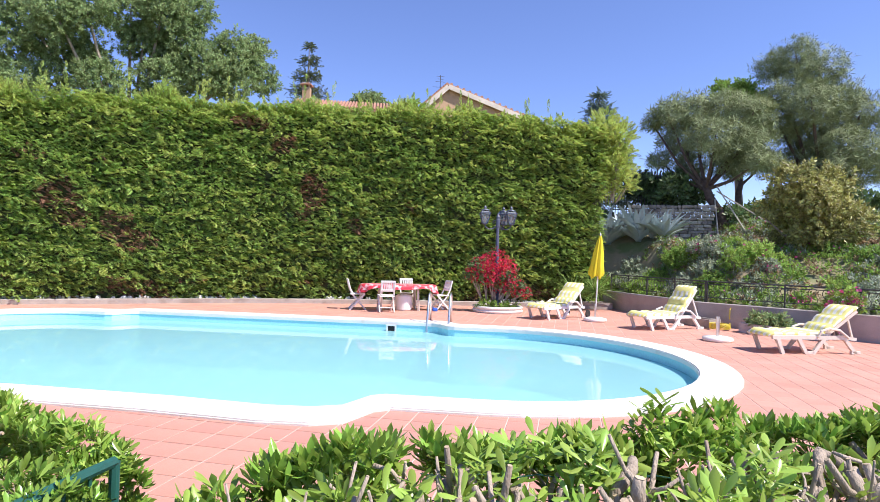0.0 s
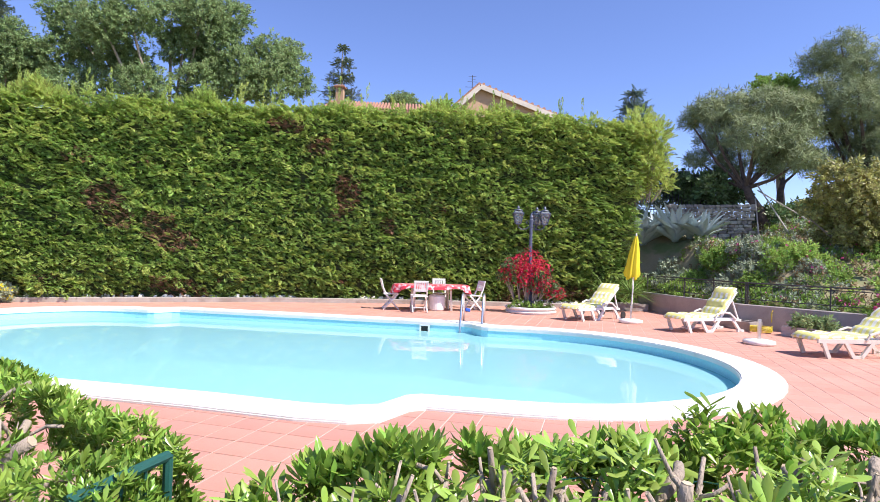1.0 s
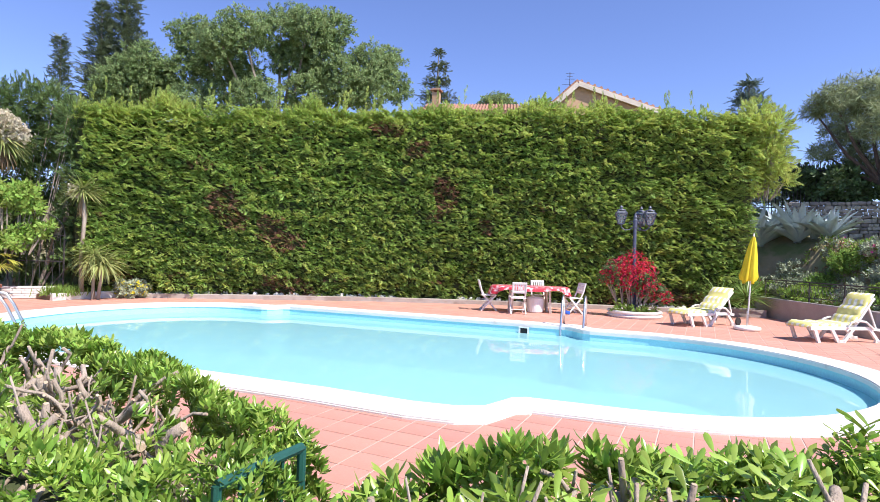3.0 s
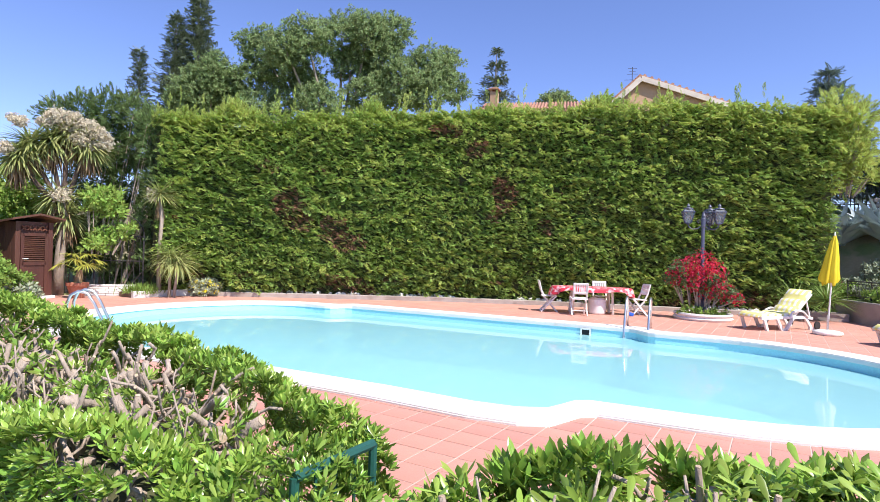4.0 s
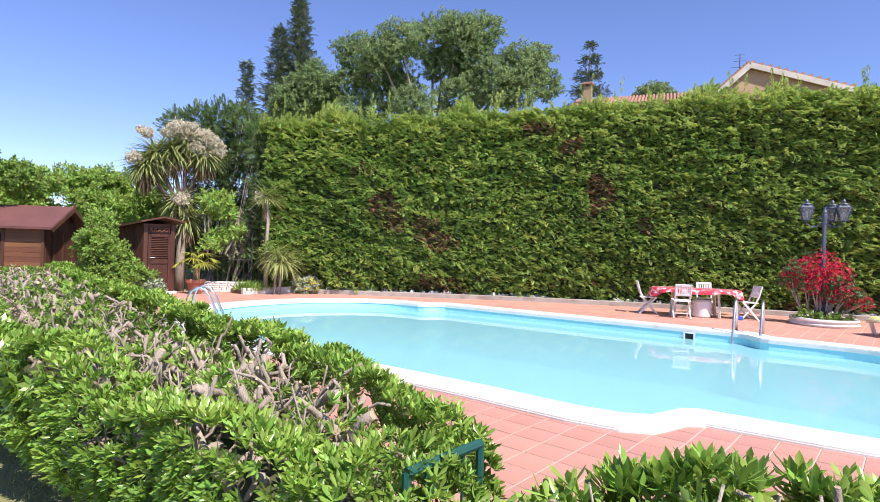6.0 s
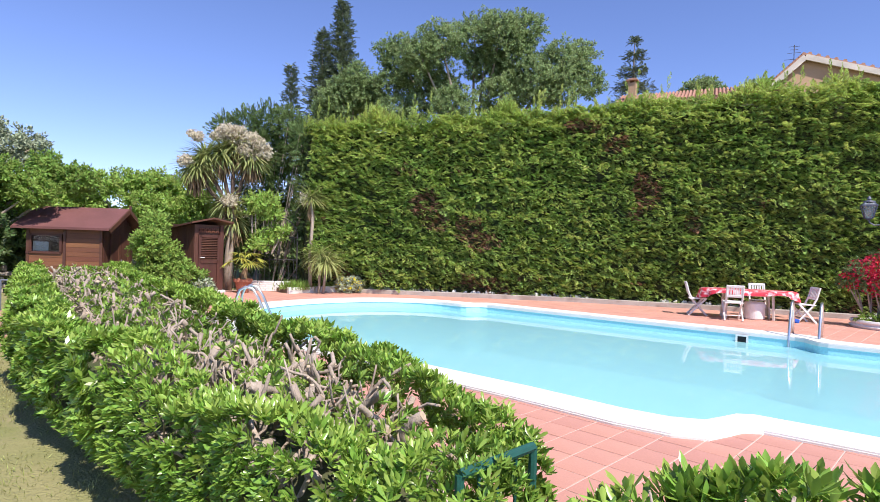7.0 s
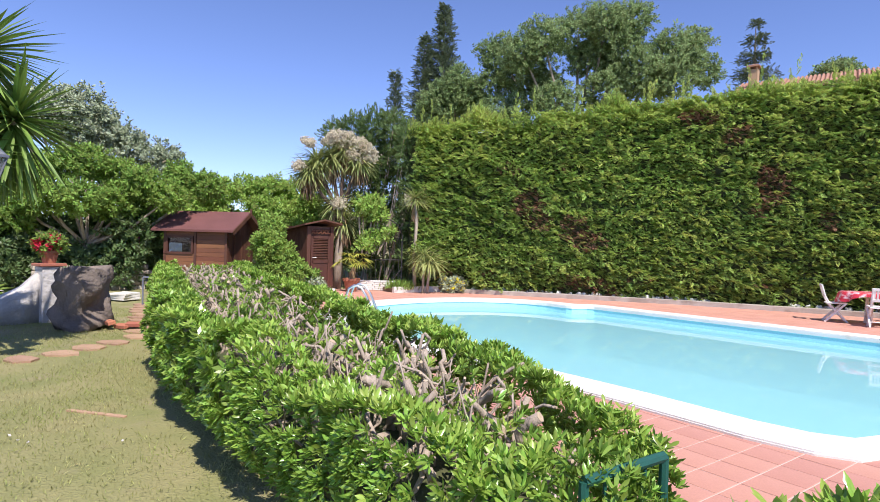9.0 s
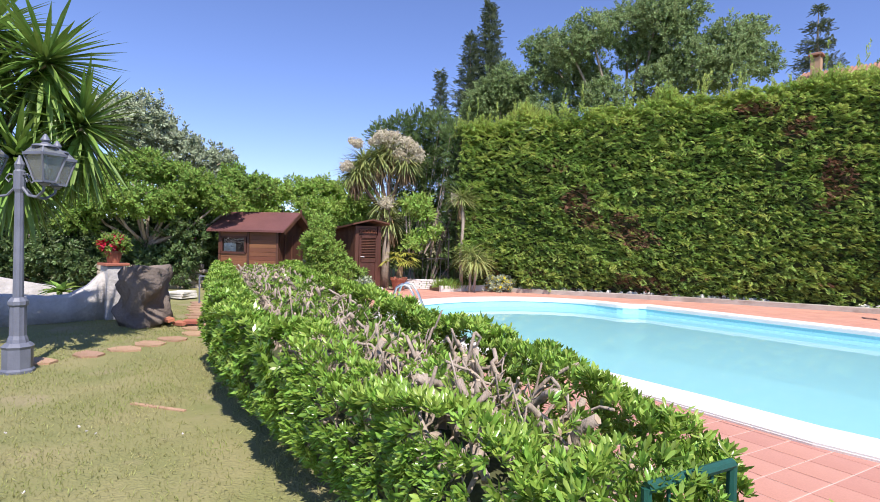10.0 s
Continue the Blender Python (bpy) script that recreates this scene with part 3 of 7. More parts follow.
# ---- pruned evergreen hedges before the terrace ----
def pruned_hedge(path, lows, highs, height, near, dense, label, wood, leaf_size=0.056, lawn_share=0.56, rough=1.0, shoots=0, reach=0.4):
    """low_side: half-width to the lawn, high_side: to the pool; cut grey wood bare along the middle of the top."""
    ob = thing("pruned_hedge", (0, 0, 0), label, "hedge")
    p = np.array(path)
    ends = np.linalg.norm(np.diff(p, axis=0), axis=1)
    # solid core, the shade among the leaves put into its dark colour
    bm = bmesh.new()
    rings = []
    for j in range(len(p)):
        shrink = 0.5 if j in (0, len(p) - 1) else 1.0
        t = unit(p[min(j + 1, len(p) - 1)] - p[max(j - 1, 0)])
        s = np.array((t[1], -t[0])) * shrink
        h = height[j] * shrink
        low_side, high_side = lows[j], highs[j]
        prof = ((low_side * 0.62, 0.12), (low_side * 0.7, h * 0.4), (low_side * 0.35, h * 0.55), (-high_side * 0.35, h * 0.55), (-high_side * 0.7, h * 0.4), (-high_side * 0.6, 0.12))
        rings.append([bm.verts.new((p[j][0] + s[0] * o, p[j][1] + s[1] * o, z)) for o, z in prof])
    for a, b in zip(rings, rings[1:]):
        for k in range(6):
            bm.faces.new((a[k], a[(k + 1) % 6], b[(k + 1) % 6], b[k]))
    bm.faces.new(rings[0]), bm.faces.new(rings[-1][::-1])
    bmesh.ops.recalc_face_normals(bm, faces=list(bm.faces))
    part("inner_growth", bm, M["hedge_in"], ob, "solid core, coloured dark as the shade inside the hedge")
    # leaves over the sides and along both shoulders of the top
    q, side, share, d = along(path, dense)
    h = np.interp(share, range(len(p)), height)
    low_side, high_side = np.interp(share, range(len(p)), lows), np.interp(share, range(len(p)), highs)
    a = rng.random(len(q))
    lawn = a < lawn_share
    u = rng.random(len(q))
    # across: from the foot of a side up and over its shoulder, towards the bare middle
    width = np.where(lawn, low_side, -high_side)
    up_side = u < 0.62
    zz = np.where(up_side, 0.1 + (u / 0.62) ** 0.8 * (h - 0.18), h - 0.05)
    across = np.where(up_side, width * (0.80 + 0.2 * np.sin(np.clip(zz / h, 0, 1) * 2.6)), width * (1 - (u - 0.62) / 0.38 * 0.38))
    inner = rng.random(len(q)) < 0.11
    across = np.where(inner, width * 0.4 * rng.random(len(q)), across)
    zz = np.where(inner, h * (0.7 + 0.25 * rng.random(len(q))), zz)
    q3 = np.stack([d, across * 1.5, zz], axis=1)
    bulge = (lumps(q3, 1.5, 3.0) * 0.22 + lumps(q3, 4.0, 6.0) * 0.1) * rough
    outward = np.sign(width)
    pos = np.stack([q[:, 0] + side[:, 0] * (across + outward * bulge * up_side), q[:, 1] + side[:, 1] * (across + outward * bulge * up_side), zz + bulge * np.where(up_side, 0.3, 0.7)], axis=1)
    lean = np.where(up_side, 0.9, 0.25) * outward
    way = np.stack([side[:, 0] * lean, side[:, 1] * lean, np.where(up_side, 0.55, 1.0)], axis=1) + rng.normal(size=(len(q), 3)) * 0.3
    size = leaf_size * (0.8 + rng.random(len(q)) * 0.5)
    dist = np.linalg.norm(q - np.array((0.0, -0.3)), axis=1)
    close = dist < near
    young = rng.random(len(q)) < np.where(up_side, 0.12, 0.4)
    for name, pick, tpl, mat, text in (("leaves", close & ~young, ROSETTE, "pitto", "glossy dark green leaves in rosettes"), ("young_leaves", close & young, ROSETTE_B, "pitto_new", "pale green young shoots"),
                                       ("far_leaves", ~close & ~young, ROSETTE_FAR, "pitto", "glossy green leaves"), ("far_young_leaves", ~close & young, ROSETTE_FAR, "pitto_new", "pale green young leaves")):
        if pick.any():
            soup(name, *scatter(tpl, pos[pick], way[pick], size[pick] * (1 if "far" not in name else 1.25)), M[mat], ob, text, smooth_it=True, kind="stuff")
    if shoots:
        # upright leafy shoots in loose tufts along the top
        q, side, share, d = along(path, shoots)
        h = np.interp(share, range(len(p)), height)
        wide = np.interp(share, range(len(p)), highs)
        o = -wide * (1.0 - reach * rng.random(len(q)) ** 1.5)
        tuft = lumps(np.stack([d, o, 0 * d], axis=1), 2.6, 23.0)
        ok = tuft > -0.22
        pos = np.stack([q[:, 0] + side[:, 0] * o, q[:, 1] + side[:, 1] * o, h - 0.18 + 0.19 * tuft + 0.06 * rng.random(len(q))], axis=1)[ok]
        way = np.array((0, 0, 1.0)) + rng.normal(size=pos.shape) * np.array((0.3, 0.3, 0.1))
        pale = rng.random(len(pos)) < 0.55
        for name, pick, mat in (("shoot_leaves", pale, "pitto_new"), ("dark_shoot_leaves", ~pale, "pitto")):
            soup(name, *scatter(SHOOT, pos[pick], way[pick], leaf_size * (0.75 + 0.45 * rng.random(int(pick.sum())))), M[mat], ob, "upright leafy shoots", smooth_it=True, kind="stuff")
    # the end that faces the gap is leafy too
    k = int(dense * 0.3)
    u = unit(rng.normal(size=(k, 3)) + np.array((0.35 if p[-1][0] < 0 else 0.0, 0.1, 0.25)))
    end = p[-1] if p[-1][0] < 0 else p[0]
    eh = height[-1] if p[-1][0] < 0 else height[0]
    pos = np.array((end[0], end[1], eh * 0.45)) + u * np.array((0.24, 0.36, eh * 0.5)) * (0.75 + 0.3 * rng.random((k, 1)))
    soup("end_leaves", *scatter(ROSETTE, pos, u + np.array((0, 0, 0.5)), leaf_size * (0.7 + 0.5 * rng.random(k))), M["pitto"], ob, "glossy leaves at the hedge's end", smooth_it=True, kind="stuff")
    # cut grey stems
    r = random.Random(len(path) + 5)
    total = ends.sum()
    bm, bc = bmesh.new(), bmesh.new()
    for i in range(int(total * wood)):
        s = (0.015 + 0.95 * r.random()) * total
        j = 0
        while j < len(ends) - 1 and s > ends[j]:
            s -= ends[j]
            j += 1
        f = s / ends[j]
        b = p[j] * (1 - f) + p[j + 1] * f
        h0 = height[j] * (1 - f) + height[j + 1] * f
        t = unit(p[j + 1] - p[j])
        sd = np.array((t[1], -t[0]))
        o = r.uniform(-0.42, 0.5)
        far = np.linalg.norm(b) > 5
        pt = Vector((b[0] + sd[0] * o * lows[j], b[1] + sd[1] * o * lows[j], h0 * r.uniform(0.25, 0.6)))
        dr = Vector((r.gauss(0, 0.9), r.gauss(0, 0.9), 1.0)).normalized()
        rad = r.choice((0.005, 0.007, 0.008, 0.01, 0.012, 0.015, 0.019, 0.024))
        pts, rr = [pt.copy()], [rad * 1.25]
        goal = h0 * r.uniform(0.88, 1.06)
        while pt.z < goal and len(pts) < 14:
            dr = (dr + Vector((r.gauss(0, 0.5), r.gauss(0, 0.5), r.gauss(0.1, 0.3)))).normalized()
            pt = pt + dr * r.uniform(0.04, 0.085)
            if (pt - pts[0]).xy.length > 0.26 + 4 * (0.024 - rad):
                break
            pts.append(pt.copy()), rr.append(rad * r.uniform(0.85, 1.15))
        while len(pts) > 3 and pts[-1].z > h0 + 0.05:
            pts.pop(), rr.pop()
        if len(pts) < 3:
            continue
        tube(bm, pts, rr, 5 if far else 8)
        tip = (pts[-1] - pts[-2]).normalized()
        tube(bc, [pts[-1] + tip * 0.001, pts[-1] + tip * 0.004], rr[-1] * 0.93, 6)
        if r.random() < 0.8 and not far:
            k = r.randrange(1, len(pts) - 1)
            e = pts[k]
            w = (dr + Vector((r.gauss(0, 0.8), r.gauss(0, 0.8), 0.2))).normalized()
            tw = [e, e + w * 0.06, e + w * 0.1 + Vector((0, 0, 0.03)), e + w * 0.15 + Vector((0, 0, 0.07))]
            tube(bm, tw, [rad * 0.85, rad * 0.75, rad * 0.7, rad * 0.6], 6)
            tube(bc, [tw[-1] + (tw[-1] - tw[-2]) * 0.01, tw[-1] + (tw[-1] - tw[-2]) * 0.04], rad * 0.55, 6)
    tagged(smooth(part("branch_work", bm, M["bark"], ob, "gnarled grey branches cut back")), kind="stuff")
    tagged(part("cut_end", bc, M["cut_wood"], ob, "pale sawn ends"), kind="stuff")
    return ob


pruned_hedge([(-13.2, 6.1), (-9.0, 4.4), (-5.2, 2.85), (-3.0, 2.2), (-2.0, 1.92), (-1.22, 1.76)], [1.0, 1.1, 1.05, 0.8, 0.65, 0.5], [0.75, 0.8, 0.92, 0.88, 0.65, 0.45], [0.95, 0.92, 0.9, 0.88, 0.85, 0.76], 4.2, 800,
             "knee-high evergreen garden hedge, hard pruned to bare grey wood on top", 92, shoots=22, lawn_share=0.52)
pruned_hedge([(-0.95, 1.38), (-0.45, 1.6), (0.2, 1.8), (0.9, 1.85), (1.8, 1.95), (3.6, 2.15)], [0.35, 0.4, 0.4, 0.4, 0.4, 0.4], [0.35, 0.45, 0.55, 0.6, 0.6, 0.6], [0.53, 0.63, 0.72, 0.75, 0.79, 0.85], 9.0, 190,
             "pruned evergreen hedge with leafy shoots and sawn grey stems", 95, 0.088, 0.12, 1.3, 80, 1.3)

# ---- terrace edges ----
def strip(name, path, width, z0, z1, mat, label, category, parent=None):
    """A low wall or kerb along a path, its outer face on the path's left."""
    bm = bmesh.new()
    p = [Vector(q) for q in path]
    rings = []
    for i, q in enumerate(p):
        t = (p[min(i + 1, len(p) - 1)] - p[max(i - 1, 0)]).normalized()
        s = Vector((-t.y, t.x))
        rings.append([bm.verts.new((*(q + s * o), z)) for o, z in ((0, z0), (width, z0), (width, z1), (0, z1))])
    for a, b in zip(rings, rings[1:]):
        for k in range(4):
            bm.faces.new((a[k], a[(k + 1) % 4], b[(k + 1) % 4], b[k]))
    bm.faces.new(rings[0]), bm.faces.new(rings[-1][::-1])
    bmesh.ops.recalc_face_normals(bm, faces=list(bm.faces))
    bmesh.ops.bevel(bm, geom=[e for e in bm.edges if e.is_manifold and e.calc_face_angle(0) > 1.2], offset=0.012, segments=1, affect="EDGES")
    return tagged(part(name, bm, mat, parent), label, category, kind="structure")


M["pale_kerb"] = material("whitewashed_kerb", (0.44, 0.39, 0.34), (0.33, 0.28, 0.24), 2.0, 0.9, 0.4, 60, stain=((0.28, 0.23, 0.19), 1.4, 0.55))
KERB = [(-12.55, 14.05), (-9.75, 15.35), (-6, 17.0), (-2.5, 18.0), (1.5, 18.55), (5.9, 19.1)]
kerb = strip("kerb", [(x + 0.12, y - 0.3) for x, y in KERB], 0.22, -0.03, 0.13, M["pale_kerb"], "low weathered concrete kerb at the hedge's foot", "kerb")
strip("plant_bed", [(x, y - 0.1) for x, y in KERB], 0.5, -0.03, 0.1, M["soil"], "strip of dry soil under the hedge", "soil")
p, side, share, d = along(KERB, 16)
pebble = bmesh.new()
bmesh.ops.create_icosphere(pebble, subdivisions=1, radius=1.0)
pv = np.array([v.co for v in pebble.verts]) * np.array((1.2, 0.7, 0.6))
pf = np.array([[v.index for v in f.verts] for f in pebble.faces])
pebble.free()
o = -0.02 + rng.random(len(p)) * 0.16
show = lumps(np.stack([d, 0 * d, 0 * d], axis=1), 0.45, 31.0) > -0.12
pos = np.stack([p[:, 0] - side[:, 0] * o, p[:, 1] - side[:, 1] * o - 0.05, np.full(len(p), 0.13)], axis=1)[show]
soup("white_stone", *scatter((pv, pf), pos, rng.normal(size=pos.shape) * np.array((1, 1, 0.2)), 0.04 + rng.random(len(pos)) * 0.06), M["white_stone"], kerb, "loose white stones", kind="stuff")

WALL = [(6.0, 19.15), (6.5, 17.2), (7.2, 14.75), (9.75, 12.0), (13.6, 8.4)]
low_wall = strip("wall_east", WALL, -0.22, -0.03, 0.58, M["concrete"], "low stained concrete retaining wall at the terrace edge", "wall")
railing = thing("iron_railing", (0, 0, 0), "dark wrought-iron railing of wavy bars on the low wall", "railing")
span = [Vector((*q, 0)) for q in WALL]
for a, b in zip(span, span[1:]):
    t = (b - a).normalized()
    off = Vector((t.y, -t.x, 0)) * -0.11
    long = (b - a).length
    for z, r in ((1.12, 0.017), (1.05, 0.01), (0.70, 0.012)):
        bm = bmesh.new()
        tube(bm, [a + off + Vector((0, 0, z)), b + off + Vector((0, 0, z))], r, 6)
        part("rail", bm, M["iron"], railing)
    posts = max(2, round(long / 1.6))
    for i in range(posts + 1):
        c = a.lerp(b, i / posts) + off
        bm = bmesh.new()
        box(bm, (c.x, c.y, 0.84), (0.03, 0.03, 0.6), (0, 0, math.degrees(math.atan2(t.y, t.x))))
        part("post", bm, M["iron"], railing)
    bars = int(long / 0.14)
    for i in range(bars):
        c = a.lerp(b, (i + 0.5) / bars) + off
        bm = bmesh.new()
        tube(bm, [c + t * (0.05 * math.sin(k * 1.15) + 0.07 * (k / 5 - 0.5)) + Vector((0, 0, 0.70 + 0.35 * k / 5)) for k in range(6)], 0.007, 4)
        part("bar", bm, M["iron"], railing)

# ---- the hillside behind ----
FOOT = np.array([(-90, 14), (-14.5, 15.2), (-9.8, 17.2), (-6, 18.9), (-2.5, 19.9), (1.5, 20.5), (6.15, 20.2), (7.35, 14.95), (9.95, 12.2), (14, 8.6), (90, -55)], dtype=float)


def behind(x, y):
    """How far a place lies behind the foot of the slope."""
    best, sign = 1e9, 1
    for a, b in zip(FOOT, FOOT[1:]):
        d = b - a
        t = min(1, max(0, ((x - a[0]) * d[0] + (y - a[1]) * d[1]) / (d @ d)))
        r = math.hypot(x - a[0] - t * d[0], y - a[1] - t * d[1])
        if r < best:
            best, sign = r, math.copysign(1, d[0] * (y - a[1]) - d[1] * (x - a[0]))
    return best * sign


def hill(x, y):
    d = behind(x, y)
    if d < 0:
        return 0.42 + 2.0 * d
    def rise(a, b):
        k = min(1, max(0, (d - a) / (b - a)))
        return k * k * (3 - 2 * k)
    ledge = min(1, max(0, (9.8 - x) / 1.5)) * min(1, max(0, (x + 2) / 4))
    z = 0.5 + 1.55 * rise(0.2, 4.2) + 1.1 * ledge * rise(0.9, 1.9) + (1.25 - 0.5 * ledge) * rise(5.0, 8.0) + 0.07 * min(max(d - 8, 0), 30)
    return z + noise.noise(Vector((x, y, 0)) * 0.5) * 0.15 * min(1, d)


bm = bmesh.new()
rows = {}
for i, x in enumerate(np.concatenate([np.arange(-80, 5, 2.5), np.arange(5, 22, 0.5), np.arange(22, 90, 3.0)])):
    for j, y in enumerate(np.concatenate([np.arange(-40, 6, 3.0), np.arange(6, 34, 0.5), np.arange(34, 110, 3.0)])):
        z = hill(x, y)
        if z > -1.2:
            rows[i, j] = bm.verts.new((x, y, z))
for (i, j), v in list(rows.items()):
    q = [rows.get(k) for k in ((i, j), (i + 1, j), (i + 1, j + 1), (i, j + 1))]
    if all(q):
        bm.faces.new(q)
hillside = smooth(part("hillside", bm, material("dry_earth", (0.34, 0.27, 0.17), (0.22, 0.22, 0.10), 0.8, 0.95, 0.8, 14, stain=((0.15, 0.19, 0.07), 0.7, 0.5))))
tagged(hillside, "overgrown earth slope behind the terrace", "slope", kind="structure")


# ---- plants ----
def crown(blobs, per_m2, template, size, up=0.4, seed=1.0, gap=0.0):
    """Clumps through the outer part of uneven round masses, thinned into gaps."""
    sets_p, sets_w = [], []
    for x, y, z, rx, ry, rz in blobs:
        area = 4 * math.pi * ((rx * ry) ** 1.6 / 3 + (rx * rz) ** 1.6 / 3 + (ry * rz) ** 1.6 / 3) ** (1 / 1.6)
        k = max(12, int(area * per_m2))
        u = unit(rng.normal(size=(k, 3)))
        lump = 1 + 0.9 * (lumps(u * 2.0 + np.array((x, y, z)), 1.0, seed) * 0.5 + lumps(u * 4.5 + np.array((y, z, x)), 1.0, seed + 3) * 0.35)
        r = (0.42 + 0.66 * rng.random(k) ** 0.6) * lump
        pos = u * r[:, None] * np.array((rx, ry, rz)) + np.array((x, y, z))
        ok = np.ones(k, bool) if not gap else lumps(pos, 1.1, seed + 7) > -0.5 + gap
        ok &= pos[:, 2] > 0.05
        sets_p.append(pos[ok]), sets_w.append((u + np.array((0, 0, up)))[ok] + rng.normal(size=(int(ok.sum()), 3)) * 0.5)
    p, w = np.concatenate(sets_p), np.concatenate(sets_w)
    return scatter(template, p, w, size * (0.7 + 0.6 * rng.random(len(p))))


def tree(name, label, category, base, trunk, blobs, mat, per_m2, size, template=TWIG, bark="bark", up=0.4, seed=1.0, gap=0.0, lean=(0, 0)):
    """A tapered trunk with a limb to each mass of the crown, and the crown of small leaves."""
    ob = thing(name, (0, 0, 0), label, category)
    base = Vector(base)
    fork = base + Vector((lean[0], lean[1], (min(b[2] - b[5] * 0.4 for b in blobs) - base.z) * 0.75))
    bm = bmesh.new()
    tube(bm, [base - Vector((0, 0, 0.15)), base.lerp(fork, 0.35) + Vector((0.12, 0.05, 0)) * trunk * 3, base.lerp(fork, 0.7) + Vector((-0.1, 0.06, 0)) * trunk * 3, fork], [trunk * 1.25, trunk, trunk * 0.9, trunk * 0.75], 9)
    smooth(part("trunk", bm, M[bark], ob))
    for b in blobs:
        c = Vector(b[:3])
        bm = bmesh.new()
        mid = fork.lerp(c, 0.5) + Vector((0, 0, -0.12 * (c - fork).length))
        tube(bm, [fork - Vector((0, 0, trunk)), mid, c, c + (c - mid).normalized() * b[3] * 0.3], [trunk * 0.5, trunk * 0.3, trunk * 0.14, trunk * 0.05], 6)
        part("limb", bm, M[bark], ob)
    soup("crown", *crown(blobs, per_m2, template, size, up, seed, gap), M[mat], ob, kind="stuff")
    return ob


def shrub(name, label, category, blobs, mat, per_m2, size, template=TWIG, flowers=None, seed=1.0, up=0.4, gap=0.0):
    """A bush: a few stems from the ground and leaves in round masses; flowers: a material and a share."""
    x0, y0 = blobs[0][0], blobs[0][1]
    foot = min(b[2] - b[5] for b in blobs)
    ob = thing(name, (0, 0, 0), label, category)
    r = random.Random(int(seed * 10))
    for b in blobs:
        bm = bmesh.new()
        for i in range(3):
            c = Vector((b[0] + r.uniform(-0.5, 0.5) * b[3], b[1] + r.uniform(-0.5, 0.5) * b[4], b[2]))
            f = Vector((b[0] * 0.6 + x0 * 0.4, b[1] * 0.6 + y0 * 0.4, foot - 0.05))
            tube(bm, [f, f.lerp(c, 0.5) + Vector((r.uniform(-0.05, 0.05), 0, 0)), c], [0.02, 0.015, 0.008], 5)
        part("stem", bm, M["bark"], ob)
    soup("leaf_mass", *crown(blobs, per_m2, template, size, up, seed, gap), M[mat], ob, kind="stuff")
    if flowers:
        grown = [(b[0], b[1], b[2], b[3] * 1.05, b[4] * 1.05, b[5] * 1.05) for b in blobs]
        soup("blossom", *crown(grown, per_m2 * flowers[1], FLOWER, flowers[2], 0.5, seed + 0.01, 0), M[flowers[0]], ob, kind="stuff")
    return ob


FLOWER = whorl(lozenge(1.0, 0.95, 0.1), 4, 70, 21, 0.2)


def strap_head(ob, at, count, length, mat, spread=110, width=0.06, seed=1, droop=0.45, name="leaf_head", up_to=10):
    """A head of long strap leaves round a stem's end."""
    r = np.random.default_rng(seed)
    blade_ = leaf(1.0, width, 0.35, droop, ((0, 0.6), (0.3, 1.0), (0.65, 0.85), (1.0, 0.05)))
    lean = np.radians(up_to + (spread - up_to) * np.sqrt(np.linspace(0.02, 1, count)))
    spin = np.arange(count) * 2.4 + r.random(count) * 0.5
    way = np.stack([np.sin(lean) * np.cos(spin), np.sin(lean) * np.sin(spin), np.cos(lean)], axis=1)
    v, f = scatter(blade_, np.tile(np.array(at, dtype=float), (count, 1)), way, length * (0.8 + 0.35 * r.random(count)), np.array((0.0, 0.0, 0.0)) + np.cross(np.cross(way, (0, 0, 1.0)), way) * 3)
    return soup(name, v, f, M[mat], ob, kind="stuff")


# trees beyond the hedge
def spire(name, label, base, height, radius, mat, branches, seed, droop=0.1, tiers=0, low=0.0):
    """A conifer: uneven branches of sprays on a straight stem, shorter to the top."""
    ob = thing(name, (0, 0, 0), label, "tree")
    bm = bmesh.new()
    tube(bm, [(base[0], base[1], base[2] - 0.2), (base[0], base[1], base[2] + height)], [radius * 0.1, 0.02], 8)
    part("trunk", bm, M["bark"], ob)
    r = np.random.default_rng(int(seed * 10))
    h = low + (1 - low) * (np.arange(branches) + r.random(branches)) / branches
    if tiers:
        h = np.round(h * tiers) / tiers * 0.5 + h * 0.5
    a = np.arange(branches) * 2.4 + r.random(branches)
    reach = radius * (np.clip(1 - h, 0, 1) ** 0.85 + 0.04) * (0.55 + 0.6 * r.random(branches))
    pos, way = [], []
    for hh, aa, rr in zip(h, a, reach):
        k = max(6, int(rr * 14))
        f = r.random(k) ** 0.7
        out = np.array((math.cos(aa), math.sin(aa), 0.0))
        q = np.array((base[0], base[1], base[2] + hh * height)) + out * (f * rr)[:, None] + r.normal(size=(k, 3)) * (0.05 + 0.1 * rr) * np.array((1, 1, 0.45 if tiers else 1.2))
        q[:, 2] += ((0.35 - droop * 2) * f * f * rr)
        pos.append(q), way.append(out + np.array((0, 0, 0.5 - droop * 2)) + r.normal(size=(k, 3)) * 0.45)
    pos, way = np.concatenate(pos), np.concatenate(way)
    soup("crown", *scatter(FROND, pos, way, 0.28 + 0.3 * r.random(len(pos)), np.array((0, 0, 1.0))), M[mat], ob, kind="stuff")
    return ob


def balls(items, flat=1.0):
    """Round masses from places and radii."""
    return [(x, y, z, r * 1.08, r * 1.08, r * flat * 1.08) for x, y, z, r in items]


